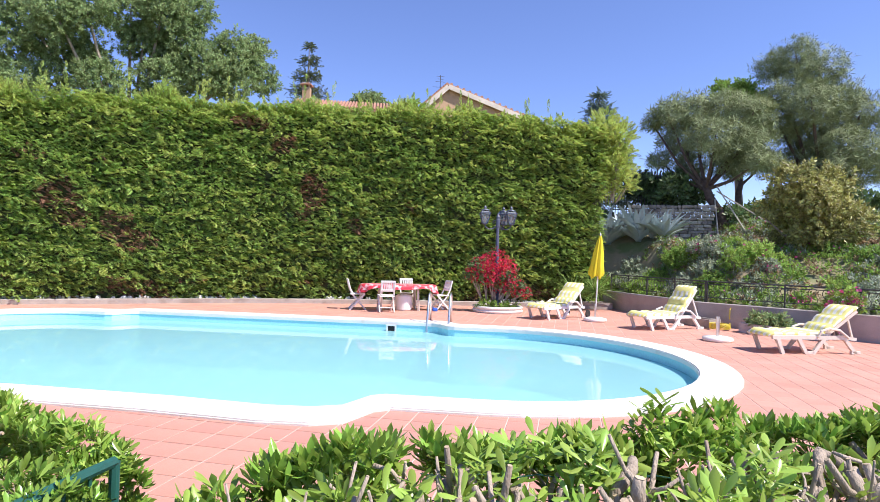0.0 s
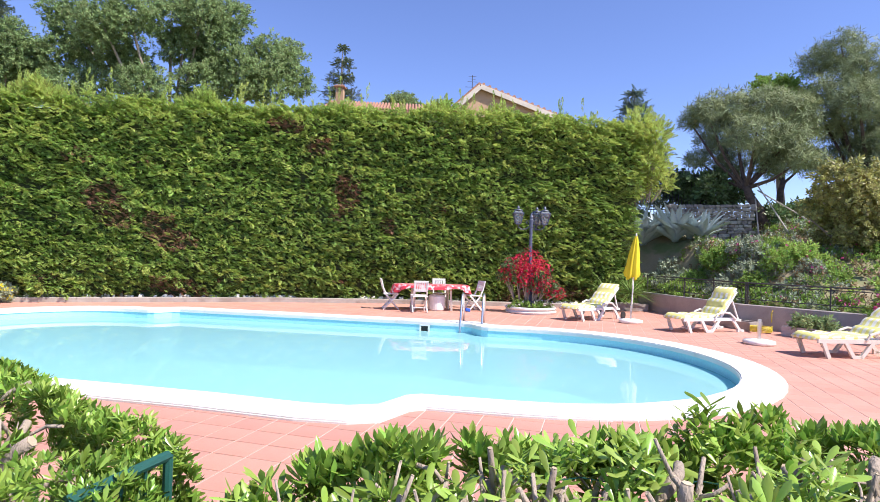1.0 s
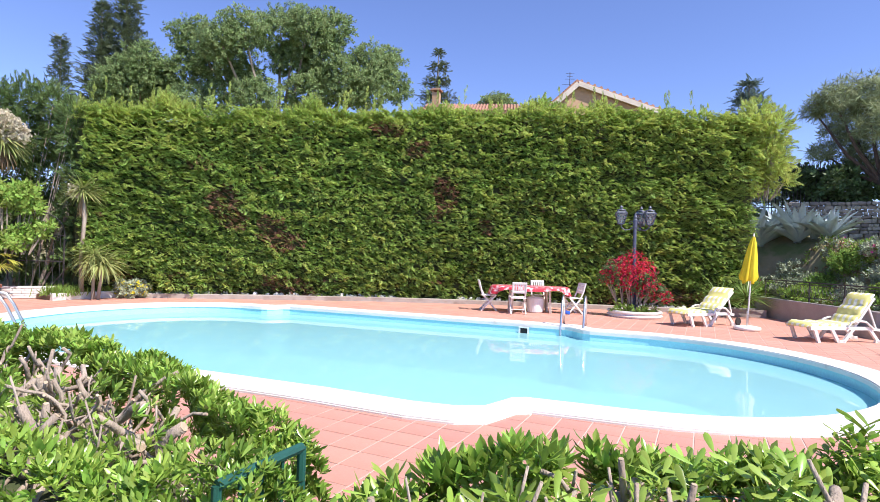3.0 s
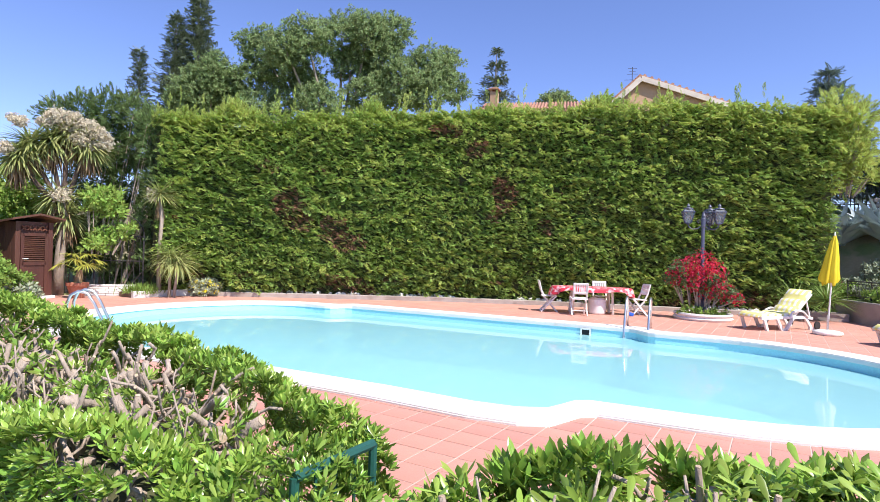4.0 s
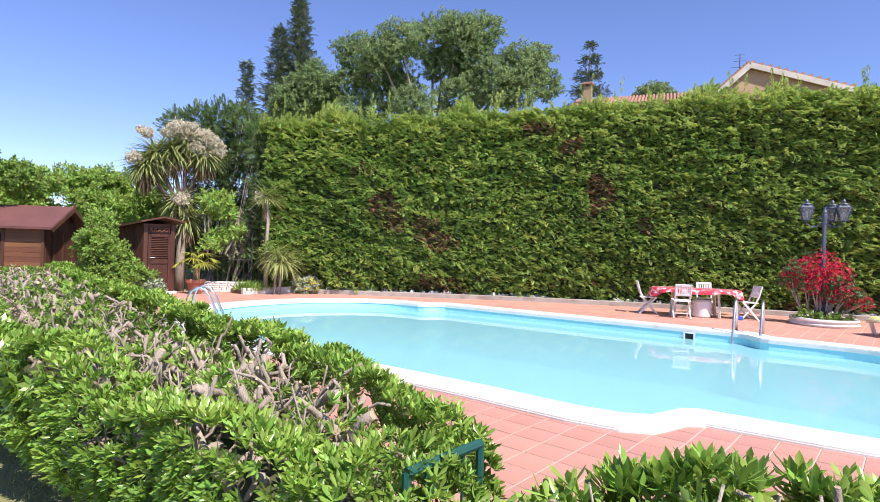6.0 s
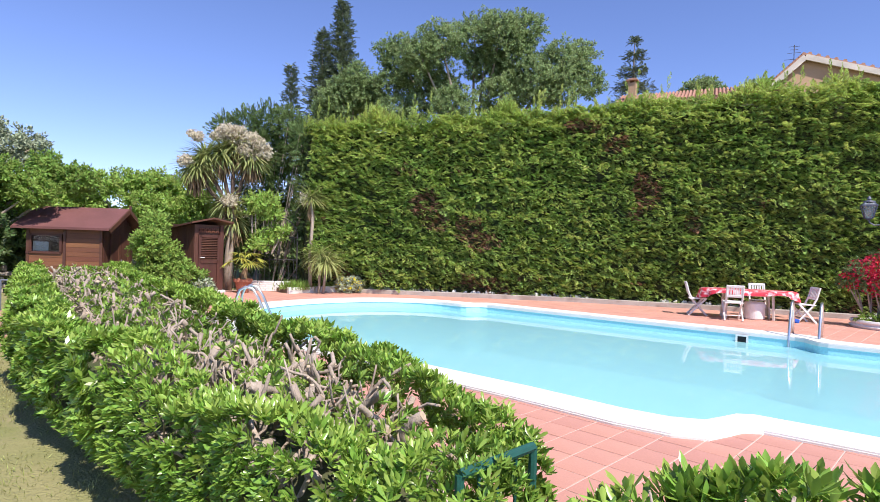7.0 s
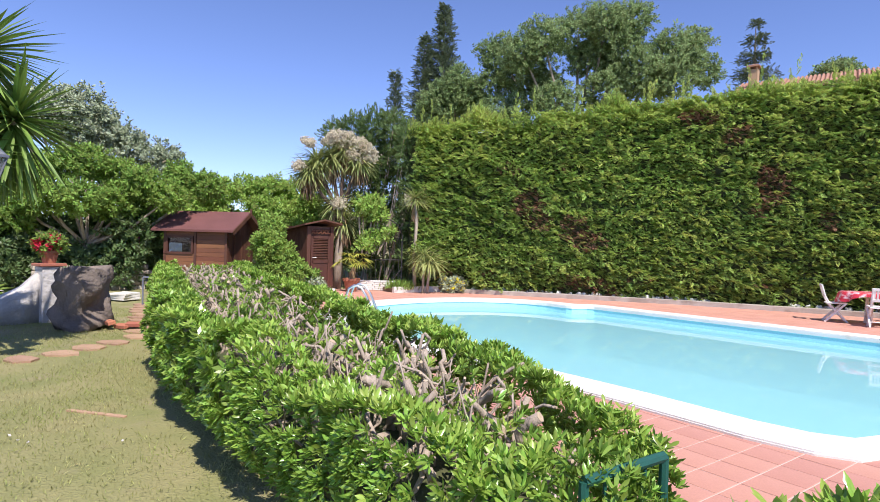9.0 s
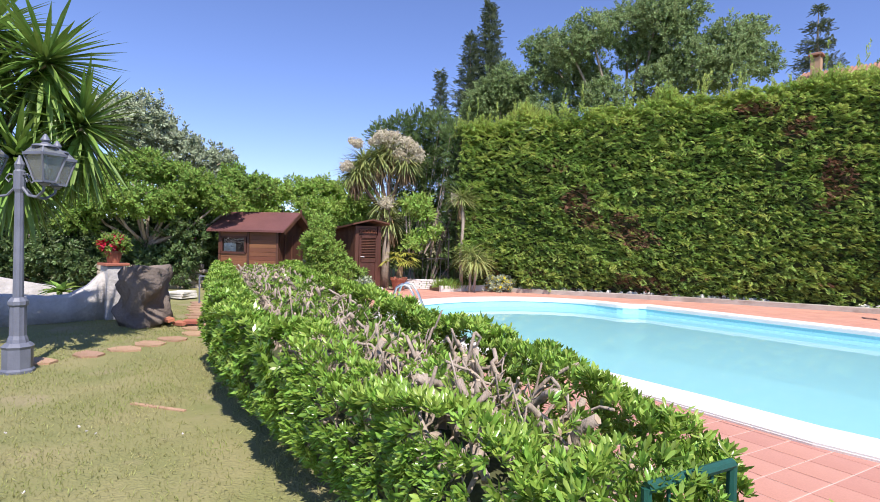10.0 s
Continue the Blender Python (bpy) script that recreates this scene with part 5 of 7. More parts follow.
def lounger(at, turn, back, label, wheels=False, tint="white_plastic"):
    """A sun lounger: foot end at -x, raised back at +x."""
    ob = thing("sun_lounger", (*at, 0), label, "sun lounger", "sun loungers", turn)
    mat = M[tint]
    for s in (-1, 1):
        y = s * 0.3
        bm = bmesh.new()
        beam(bm, (-0.92, y, 0.30), (0.55, y, 0.30), 0.045, 0.07)
        beam(bm, (0.55, y, 0.30), (0.80, y, 0.27), 0.045, 0.06)
        part("side_rail", bm, mat, ob)
        for xa, xb in ((-0.82, -0.70), (-0.40, -0.22), (0.14, -0.1), (0.55, 0.8)):
            bm = bmesh.new()
            beam(bm, (xa, y, 0.29), (xb, y, 0.0), 0.05, 0.065)
            part("leg", bm, mat, ob)
        bm = bmesh.new()
        beam(bm, (-0.24, y, 0.025), (-0.08, y, 0.025), 0.05, 0.05)
        part("foot", bm, mat, ob)
        bm = bmesh.new()
        beam(bm, (0.7, y, 0.025), (0.9, y, 0.025), 0.05, 0.05)
        part("foot", bm, mat, ob)
        bm = bmesh.new()
        tube(bm, [(-0.02, y * 1.12, 0.31), (0.04, y * 1.14, 0.42), (0.2, y * 1.14, 0.47), (0.42, y * 1.14, 0.44), (0.62, y * 1.12, 0.3)], 0.024, 6)
        part("armrest", bm, mat, ob)
        if wheels:
            bm = bmesh.new()
            lathe(bm, [(0.08, -0.02), (0.1, -0.015), (0.1, 0.015), (0.08, 0.02)], 16)
            bmesh.ops.rotate(bm, verts=bm.verts, matrix=Matrix.Rotation(math.pi / 2, 3, "X"))
            bmesh.ops.translate(bm, verts=bm.verts, vec=(0.92, y * 1.15, 0.1))
            part("wheel", bm, M["rubber"], ob, "small dark wheel")
    for i in range(7):
        x = -0.86 + i * 0.17
        bm = bmesh.new()
        box(bm, (x, 0, 0.315), (0.13, 0.58, 0.02), bevel=0.004)
        part("seat_slat", bm, mat, ob)
    c, s = math.cos(radians(back)), math.sin(radians(back))
    hinge = Vector((0.2, 0, 0.33))
    for y in (-0.27, 0.27):
        bm = bmesh.new()
        beam(bm, hinge + Vector((0, y, 0)), hinge + Vector((0.78 * c, y, 0.78 * s)), 0.04, 0.05)
        part("back_frame", bm, mat, ob)
        bm = bmesh.new()
        beam(bm, hinge + Vector((0.55 * c, y, 0.55 * s)), (0.75, y, 0.3), 0.03, 0.03)
        part("back_prop", bm, mat, ob)
    for i in range(5):
        q = hinge + Vector(((0.1 + i * 0.15) * c, 0, (0.1 + i * 0.15) * s))
        bm = bmesh.new()
        box(bm, q, (0.11, 0.52, 0.02), (0, -back, 0), 0.004)
        part("back_slat", bm, mat, ob)
    pad = thing("lounger_cushion", (*at, 0), "yellow and white checked quilted pad on a sun lounger", "cushion", "lounger cushions", turn)
    for name, run in (("seat_pad", [(-0.98 + 0.118 * i, 0.355 - 0.03 * (i == 0)) for i in range(11)]),
                      ("back_pad", [(0.2 + (0.02 + 0.082 * i) * c - 0.05 * s, 0.33 + (0.02 + 0.082 * i) * s + 0.05 * c) for i in range(11)])):
        bm = bmesh.new()
        rings = []
        for i, (x, z) in enumerate(run):
            sag = 0.022 if i in (0, 3, 6, 10) else 0.042
            tilt = (s, c) if name == "back_pad" else (0, 1)
            ring = [(-0.28, 0), (-0.29, 0.5), (-0.25, 1), (-0.09, 0.92), (0.0, 1.02), (0.09, 0.92), (0.25, 1), (0.29, 0.5), (0.28, 0)]
            rings.append([bm.verts.new((x - tilt[0] * (h * sag * 2 - 0.02), y, z + tilt[1] * (h * sag * 2 - 0.02))) for y, h in ring])
        for a, b in zip(rings, rings[1:]):
            for k in range(9):
                bm.faces.new((a[k], a[(k + 1) % 9], b[(k + 1) % 9], b[k]))
        bm.faces.new(rings[0]), bm.faces.new(rings[-1][::-1])
        bmesh.ops.recalc_face_normals(bm, faces=list(bm.faces))
        smooth(part(name, bm, M["cushion"], pad))
    return ob


lounger((3.45, 15.25), 40, 42, "white plastic sun lounger with wheels, back raised, near the umbrella", True)
lounger((5.72, 13.5), 24, 52, "white plastic sun lounger, steeply raised back, by the low wall")
lounger((7.1, 10.42), 9, 36, "cream plastic sun lounger with a half-raised back on the open terrace", False, "beige_plastic")


def umbrella_base(x, y, label, height, pole_r=0.025):
    ob = thing("umbrella_base", (x, y, 0), label, "umbrella base", "umbrella bases")
    bm = bmesh.new()
    lathe(bm, [(0.28, 0.0), (0.3, 0.03), (0.29, 0.075), (0.2, 0.095), (0.05, 0.1)], 24)
    smooth(part("concrete_foot", bm, M["white_stone"], ob, "rough pale concrete disc"))
    bm = bmesh.new()
    tube(bm, [(0, 0, 0.09), (0, 0, height)], pole_r, 10)
    part("sleeve", bm, M["steel"], ob)
    return ob


umbrella_base(4.32, 14.62, "round concrete umbrella foot with a metal sleeve", 0.45)
umbrella_base(6.0, 11.5, "empty round concrete umbrella foot with a short metal sleeve", 0.5, 0.035)
umb = thing("garden_umbrella", pose(4.32, 14.62, 0.12, 0, 2.2, 0), "closed yellow garden umbrella on a white pole", "umbrella")
bm = bmesh.new()
tube(bm, [(0, 0, 0), (0, 0, 2.1)], 0.018, 10)
part("pole", bm, M["white_plastic"], umb)
bm = bmesh.new()
rings = []
for i, (rad, z) in enumerate(((0.02, 2.12), (0.06, 1.95), (0.1, 1.65), (0.125, 1.35), (0.155, 1.1), (0.135, 1.02))):
    rings.append([bm.verts.new((rad * (1 + 0.42 * math.cos(k * math.tau / 4)) * math.cos(k * math.tau / 24) - 0.05 * (2.1 - z), rad * (0.8 + 0.3 * math.cos(k * math.tau / 4 + 0.6)) * math.sin(k * math.tau / 24), z + (0.05 * math.cos(k * math.tau / 6) if i > 3 else 0))) for k in range(24)])
for a, b in zip(rings, rings[1:]):
    for k in range(24):
        bm.faces.new((a[k], a[(k + 1) % 24], b[(k + 1) % 24], b[k]))
smooth(part("canopy", bm, M["yellow_cloth"], umb, "folded yellow canopy"))
bm = bmesh.new()
lathe(bm, [(0.015, 2.1), (0.022, 2.14), (0.008, 2.2)], 8)
part("finial", bm, M["white_plastic"], umb)

# dining table with its cloth and four folding chairs
TABLE, TABLE_TURN = (-0.94, 16.1), 14
table = thing("garden_table", (*TABLE, 0), "long pale plastic garden table under a red cloth", "table", turn=TABLE_TURN)
bm = bmesh.new()
loop = [(1.05 * math.copysign(abs(math.cos(t)) ** 0.6, math.cos(t)), 0.44 * math.copysign(abs(math.sin(t)) ** 0.6, math.sin(t))) for t in np.linspace(0, math.tau, 40)[:-1]]
prism(bm, loop, 0.69, 0.72)
part("tabletop", bm, M["beige_plastic"], table)
for x in (-0.55, 0.55):
    for y in (-0.26, 0.26):
        bm = bmesh.new()
        beam(bm, (x, y, 0.0), (x * 0.94, y * 0.94, 0.69), 0.07, 0.05)
        part("leg", bm, M["beige_plastic"], table)
bm = bmesh.new()
beam(bm, (-0.52, 0, 0.6), (0.52, 0, 0.6), 0.04, 0.06)
part("stretcher", bm, M["beige_plastic"], table)
cloth_mat = material("red_floral_cloth", (0.60, 0.035, 0.06), (0.55, 0.03, 0.05), 3.0, 0.5, 0.1, 60, stain=((0.82, 0.66, 0.66), 7.0, 0.50))
cloth = thing("tablecloth", (*TABLE, 0), "red tablecloth with pale floral blotches hanging over the table", "tablecloth", turn=TABLE_TURN)
bm = bmesh.new()
m = 56
rings = []
for scale, z, wave in ((0.0, 0.735, 0), (0.6, 0.735, 0), (1.02, 0.732, 0), (1.06, 0.70, 0.01), (1.08, 0.60, 0.03), (1.1, 0.50, 0.05)):
    ring = []
    for k in range(m):
        t = k * math.tau / m
        long = abs(math.cos(t)) ** 3
        drop = (0.732 - z) * (0.45 + 0.75 * long + 0.12 * math.sin(7 * t))
        w = 1 + wave * math.sin(11 * t + 1) / max(scale, 0.1)
        ring.append(bm.verts.new((1.05 * scale * w * math.copysign(abs(math.cos(t)) ** 0.6, math.cos(t)), 0.44 * scale * w * math.copysign(abs(math.sin(t)) ** 0.6, math.sin(t)), 0.735 - drop if z < 0.73 else z)))
    rings.append(ring)
for a, b in zip(rings, rings[1:]):
    for k in range(m):
        bm.faces.new((a[k], a[(k + 1) % m], b[(k + 1) % m], b[k]))
bmesh.ops.remove_doubles(bm, verts=bm.verts, dist=1e-4)
smooth(part("cloth_sheet", bm, cloth_mat, cloth))
stool = thing("white_box", pose(-0.78, 16.1, 0, 0, 0, 20), "plain white plastic storage box under the table", "box")
bm = bmesh.new()
lathe(bm, [(0.21, 0.0), (0.235, 0.03), (0.245, 0.4), (0.2, 0.44)], 28)
part("box_body", bm, M["white_plastic"], stool)

chair = thing("folding_chair", (-2.05, 15.98, 0), "white folding plastic garden chair with a slatted back", "chair", "chairs round the table", 90 + 14)
for x in (-0.2, 0.2):
    bm = bmesh.new()
    beam(bm, (x, -0.2, 0.0), (x, 0.22, 0.46), 0.03, 0.045)
    part("leg", bm, M["white_plastic"], chair)
    bm = bmesh.new()
    tube(bm, [(x * 0.9, 0.25, 0.0), (x * 0.9, -0.1, 0.40), (x * 0.9, -0.2, 0.6), (x * 0.9, -0.27, 0.86)], 0.022, 6)
    part("back_leg", bm, M["white_plastic"], chair)
bm = bmesh.new()
box(bm, (0, 0.02, 0.445), (0.42, 0.4, 0.03), (3, 0, 0), 0.01)
part("seat", bm, M["white_plastic"], chair)
for z, y in ((0.84, -0.265), (0.6, -0.2)):
    bm = bmesh.new()
    box(bm, (0, y, z), (0.4, 0.03, 0.06), (14, 0, 0), 0.008)
    part("back_rail", bm, M["white_plastic"], chair)
for i in range(6):
    bm = bmesh.new()
    beam(bm, (-0.145 + i * 0.058, -0.2, 0.6), (-0.145 + i * 0.058, -0.265, 0.84), 0.034, 0.015)
    part("back_slat", bm, M["white_plastic"], chair)
for z in (0.12,):
    bm = bmesh.new()
    tube(bm, [(-0.2, -0.09, z), (0.2, -0.09, z)], 0.012, 6)
    part("crossbar", bm, M["white_plastic"], chair)
# turned so that the back faces away from the table
chair.matrix_basis = pose(-2.12, 15.95, 0, 0, 0, -76)
copy_thing(chair, pose(-1.22, 15.4, 0, 0, 0, 14))
copy_thing(chair, pose(-0.72, 16.75, 0, 0, 0, 194))
copy_thing(chair, pose(0.28, 16.3, 0, 0, 0, 118))
sling = thing("blue_bag", (0.12, 16.0, 0.0), "small bright blue bag under the table", "bag")
bm = bmesh.new()
box(bm, (0, 0, 0.05), (0.16, 0.06, 0.1), (0, 12, 30), 0.02)
part("bag_body", bm, M["blue"], sling)


# ---- lamps ----
def street_lamp(x, y, z0, arm_z, tint, label, spins, fluted):
    ob = thing("street_lamp", (x, y, z0), label, "street lamp", "garden street lamps")
    h = arm_z - z0
    bm = bmesh.new()
    lathe(bm, [(0.175, 0.0), (0.175, 0.03), (0.15, 0.05), (0.15, 0.27), (0.165, 0.3), (0.12, 0.34)], 8)
    part("plinth", bm, M[tint], ob)
    bm = bmesh.new()
    lathe(bm, [(0.11, 0.33), (0.1, 0.38), (0.085, 0.42), (0.082, h * 0.36), (0.1, h * 0.37), (0.1, h * 0.39), (0.07, h * 0.41)], 20, flute=fluted)
    part("lower_shaft", bm, M[tint], ob)
    bm = bmesh.new()
    lathe(bm, [(0.055, h * 0.4), (0.045, h * 0.98), (0.06, h), (0.06, h + 0.2), (0.045, h + 0.22), (0.055, h + 0.28), (0.03, h + 0.33), (0.012, h + 0.38)], 20, flute=fluted)
    part("upper_shaft", bm, M[tint], ob)
    for a in spins:
        d = Vector((math.cos(radians(a)), math.sin(radians(a)), 0))
        bm = bmesh.new()
        tube(bm, [d * 0.05 + Vector((0, 0, h + 0.02)), d * 0.14 + Vector((0, 0, h - 0.07)), d * 0.27 + Vector((0, 0, h - 0.09)), d * 0.37 + Vector((0, 0, h - 0.02)), d * 0.39 + Vector((0, 0, h + 0.08))], 0.016, 7)
        tube(bm, [d * 0.05 + Vector((0, 0, h + 0.16)), d * 0.12 + Vector((0, 0, h + 0.17)), d * 0.16 + Vector((0, 0, h + 0.12)), d * 0.12 + Vector((0, 0, h + 0.08)), d * 0.1 + Vector((0, 0, h + 0.12))], 0.01, 6)
        part("arm", bm, M[tint], ob)
        c = d * 0.39 + Vector((0, 0, h + 0.08))
        bm = bmesh.new()
        lathe(bm, [(0.13, 0.385), (0.12, 0.405), (0.05, 0.42), (0.03, 0.44), (0.05, 0.46), (0.035, 0.49), (0.01, 0.53)], 12, c)
        lantern = part("lantern", bm, M[tint], ob)
        bm = bmesh.new()
        lathe(bm, [(0.05, 0.0), (0.06, -0.02), (0.02, -0.05)][::-1], 10, c)
        part("socket", bm, M[tint], lantern)
        for k in range(4):
            w, w2 = radians(a + 45 + 90 * k), radians(a + 135 + 90 * k)
            lo, hi = c + Vector((math.cos(w), math.sin(w), 0)) * 0.1, c + Vector((math.cos(w), math.sin(w), 0)) * 0.2 + Vector((0, 0, 0.3))
            lo2, hi2 = c + Vector((math.cos(w2), math.sin(w2), 0)) * 0.1, c + Vector((math.cos(w2), math.sin(w2), 0)) * 0.2 + Vector((0, 0, 0.3))
            for name, q0, q1, thick in (("bar", lo, hi, 0.018), ("rim", hi, hi2, 0.03), ("sill", lo, lo2, 0.02), ("roof_bar", hi, c + Vector((math.cos(w), math.sin(w), 0)) * 0.1 + Vector((0, 0, 0.4)), 0.016)):
                bm = bmesh.new()
                beam(bm, q0, q1, thick, thick)
                part(name, bm, M[tint], lantern)
        for k in range(4):
            w, w2 = radians(a + 45 + 90 * k), radians(a + 135 + 90 * k)
            e, e2 = Vector((math.cos(w), math.sin(w), 0)), Vector((math.cos(w2), math.sin(w2), 0))
            for r0, z0_, r1, z1_ in ((0.097, 0.01, 0.193, 0.29), (0.19, 0.315, 0.1, 0.395)):
                bm = bmesh.new()
                q = [c + e * r0 + Vector((0, 0, z0_)), c + e2 * r0 + Vector((0, 0, z0_)), c + e2 * r1 + Vector((0, 0, z1_)), c + e * r1 + Vector((0, 0, z1_))]
                nrm = (q[1] - q[0]).cross(q[3] - q[0]).normalized() * 0.004
                f, b = [bm.verts.new(p) for p in q], [bm.verts.new(p - nrm) for p in q]
                bm.faces.new(f), bm.faces.new(b[::-1])
                for i in range(4):
                    bm.faces.new((f[i], f[(i + 1) % 4], b[(i + 1) % 4], b[i]))
                part("pane", bm, M["frosted"], lantern)
        bm = bmesh.new()
        lathe(bm, [(0.02, 0.02), (0.035, 0.06), (0.045, 0.13), (0.02, 0.2)], 10, c)
        part("bulb", bm, M["white_plastic"], lantern, "white bulb")
    return ob


M["frosted"] = glassy("cloudy_glass", (0.8, 0.82, 0.82), 0.25, 0, 1, ((0.5, 0.52, 0.52), 0.3))
street_lamp(1.9, 16.5, 0.2, 2.5, "lamp_blue", "blue-grey iron street lamp with three lanterns in a round planter", (185, 5, 60), 0.0)
street_lamp(-8.27, 0.72, -0.03, 2.05, "lamp_grey", "grey fluted iron street lamp with glass lanterns on the lawn", (28, 106, 225), 0.07)

planter = thing("round_planter", (1.95, 16.45, 0), "low round whitewashed stone planter with weeds", "planter")
bm = bmesh.new()
lathe(bm, [(0.72, 0.0), (0.75, 0.05), (0.7, 0.09), (0.74, 0.14), (0.72, 0.18), (0.62, 0.18), (0.6, 0.12)], 36)
part("rim", bm, M["coping"], planter)
bm = bmesh.new()
lathe(bm, [(0.61, 0.1), (0.6, 0.15)], 30)
part("earth", bm, M["soil"], planter)
shrub("weeds", "small green weeds in the round planter", "weed", [(1.6, 16.15, 0.22, 0.2, 0.15, 0.09), (2.3, 16.2, 0.22, 0.2, 0.15, 0.08), (1.9, 16.0, 0.2, 0.25, 0.12, 0.06)], "light_leaf", 160, 0.06, seed=2.2)
shrub("bougainvillea", "bushy bougainvillea covered in red flowers round the lamp post", "shrub",
      balls([(1.85, 16.3, 1.45, 0.36), (1.45, 16.35, 1.3, 0.32), (1.2, 16.4, 1.1, 0.22), (2.2, 16.25, 1.25, 0.28), (2.35, 16.2, 0.8, 0.24), (2.65, 16.2, 0.6, 0.2), (1.75, 16.25, 1.0, 0.26), (2.05, 16.25, 0.75, 0.2)], 0.9),
      "laurel", 70, 0.06, flowers=("red_flower", 2.4, 0.036), seed=5.5, gap=0.38)

# ---- pool fittings ----
def ladder(at, turn, label, h=1.0):
    ob = thing("pool_ladder", (*at, 0), label, "pool ladder", "pool ladders", turn)
    for x in (-0.25, 0.25):
        bm = bmesh.new()
        tube(bm, [(x, 0.55, 0.0), (x, 0.54, 0.45 * h), (x, 0.48, 0.62 * h), (x, 0.36, 0.7 * h), (x, 0.22, 0.66 * h), (x, 0.1, 0.45 * h), (x, -0.08, 0.0), (x, -0.1, -0.4), (x, -0.1, -1.1)], 0.027, 10)
        smooth(part("rail", bm, M["steel"], ob))
    for z in (-0.3, -0.55, -0.8):
        bm = bmesh.new()
        box(bm, (0, -0.1, z), (0.5, 0.08, 0.025), bevel=0.006)
        part("tread", bm, M["white_plastic"], ob)
    return ob


ladder((0.22, 12.95), -6.5, "stainless steel pool ladder by the dining table")
ladder((-9.55, 8.05), 128, "stainless steel pool ladder at the round end", 0.9)
skimmer = thing("pool_skimmer", pose(-0.86, 12.96, -0.14, 0, 0, -6.5), "white framed square skimmer opening in the pool wall", "skimmer")
bm = bmesh.new()
for x, z, sx, sz in ((-0.1, 0, 0.035, 0.2), (0.1, 0, 0.035, 0.2), (0, 0.085, 0.165, 0.03), (0, -0.085, 0.165, 0.03)):
    box(bm, (x, -0.02, z), (sx, 0.03, sz))
part("frame", bm, M["white_plastic"], skimmer)
bm = bmesh.new()
box(bm, (0, 0.0, 0), (0.165, 0.02, 0.14))
part("opening", bm, M["dark"], skimmer)

# troughs, hose and plants before the low wall
def trough(at, size, turn, label):
    ob = thing("planter_trough", (*at, 0), label, "planter", "planter troughs", turn)
    bm = bmesh.new()
    l, w, h = size
    prism(bm, [(-l / 2, -w / 2), (l / 2, -w / 2), (l / 2, w / 2), (-l / 2, w / 2)], 0.0, h, [(-l / 2 + 0.06, -w / 2 + 0.06), (l / 2 - 0.06, -w / 2 + 0.06), (l / 2 - 0.06, w / 2 - 0.06), (-l / 2 + 0.06, w / 2 - 0.06)])
    part("trough_body", bm, M["concrete"], ob)
    bm = bmesh.new()
    box(bm, (0, 0, h * 0.45), (l - 0.13, w - 0.13, h * 0.7))
    part("earth", bm, M["soil"], ob)


trough((8.05, 12.65), (1.7, 0.55, 0.22), -46, "low concrete trough with a leafy plant by the low wall")
trough((6.75, 14.55), (1.5, 0.45, 0.2), -62, "low concrete trough against the low wall")
trough((5.1, 18.4), (1.5, 0.5, 0.22), 5, "low stone trough at the terrace corner")
shrub("leafy_plant", "small broad-leaved green plant in a trough", "plant", [(7.75, 12.95, 0.28, 0.28, 0.25, 0.14), (8.0, 12.7, 0.27, 0.2, 0.2, 0.12)], "oak", 150, 0.09, seed=1.7)
hose = thing("garden_hose", (7.05, 13.55, 0), "coiled yellow garden hose on the terrace", "hose")
bm = bmesh.new()
tube(bm, [(0.24 * (1 + 0.06 * math.sin(i)) * math.cos(i * 0.5), 0.24 * math.sin(i * 0.5), 0.015 + 0.0022 * i) for i in range(64)], 0.012, 6)
smooth(part("coil", bm, M["hose"], hose))
tap = thing("garden_tap", (7.62, 14.12, 0), "small brass tap with a hose end on the low wall", "tap")
bm = bmesh.new()
tube(bm, [(0, -0.05, 0), (0, -0.05, 0.45), (-0.05, -0.08, 0.5), (-0.1, -0.12, 0.45), (-0.1, -0.12, 0.2)], 0.012, 6)
part("pipe", bm, M["hose"], tap)
shrub("rose_bush", "thin rose bush with a pink flower at the railing", "rose", [(9.1, 12.35, 0.85, 0.3, 0.3, 0.35), (8.9, 12.3, 0.4, 0.2, 0.2, 0.3), (9.35, 12.2, 0.95, 0.2, 0.2, 0.2)], "light_leaf", 45, 0.09, flowers=("pink", 0.02, 0.07), seed=7.1, gap=0.25)
fan = thing("fan_palm", (4.5, 17.9, 0), "low green fan palm at the hedge's foot", "palm")
strap_head(fan, (0, 0, 0.5), 110, 0.85, "blade", 95, 0.045, 5, 0.25)
strap_head(fan, (0.75, 0.1, 0.55), 110, 0.85, "blade", 95, 0.045, 6, 0.25)

# ---- cabins and planting at the far end ----
SHED_TURN = 34


def boards(ob, name, x0, x1, y, z0, z1, across, mat, thick=0.025, gap=0.006, size=0.12):
    """Separate boards that fill a rectangle in the plane y of the thing; across: laid level."""
    lo, hi = (z0, z1) if across else (x0, x1)
    n = max(1, round((hi - lo) / size))
    s = (hi - lo) / n
    for i in range(n):
        c = lo + (i + 0.5) * s
        bm = bmesh.new()
        box(bm, ((x0 + x1) / 2, y, c) if across else (c, y, (z0 + z1) / 2), (x1 - x0, thick, s - gap) if across else (s - gap, thick, z1 - z0))
        part(name, bm, mat, ob)


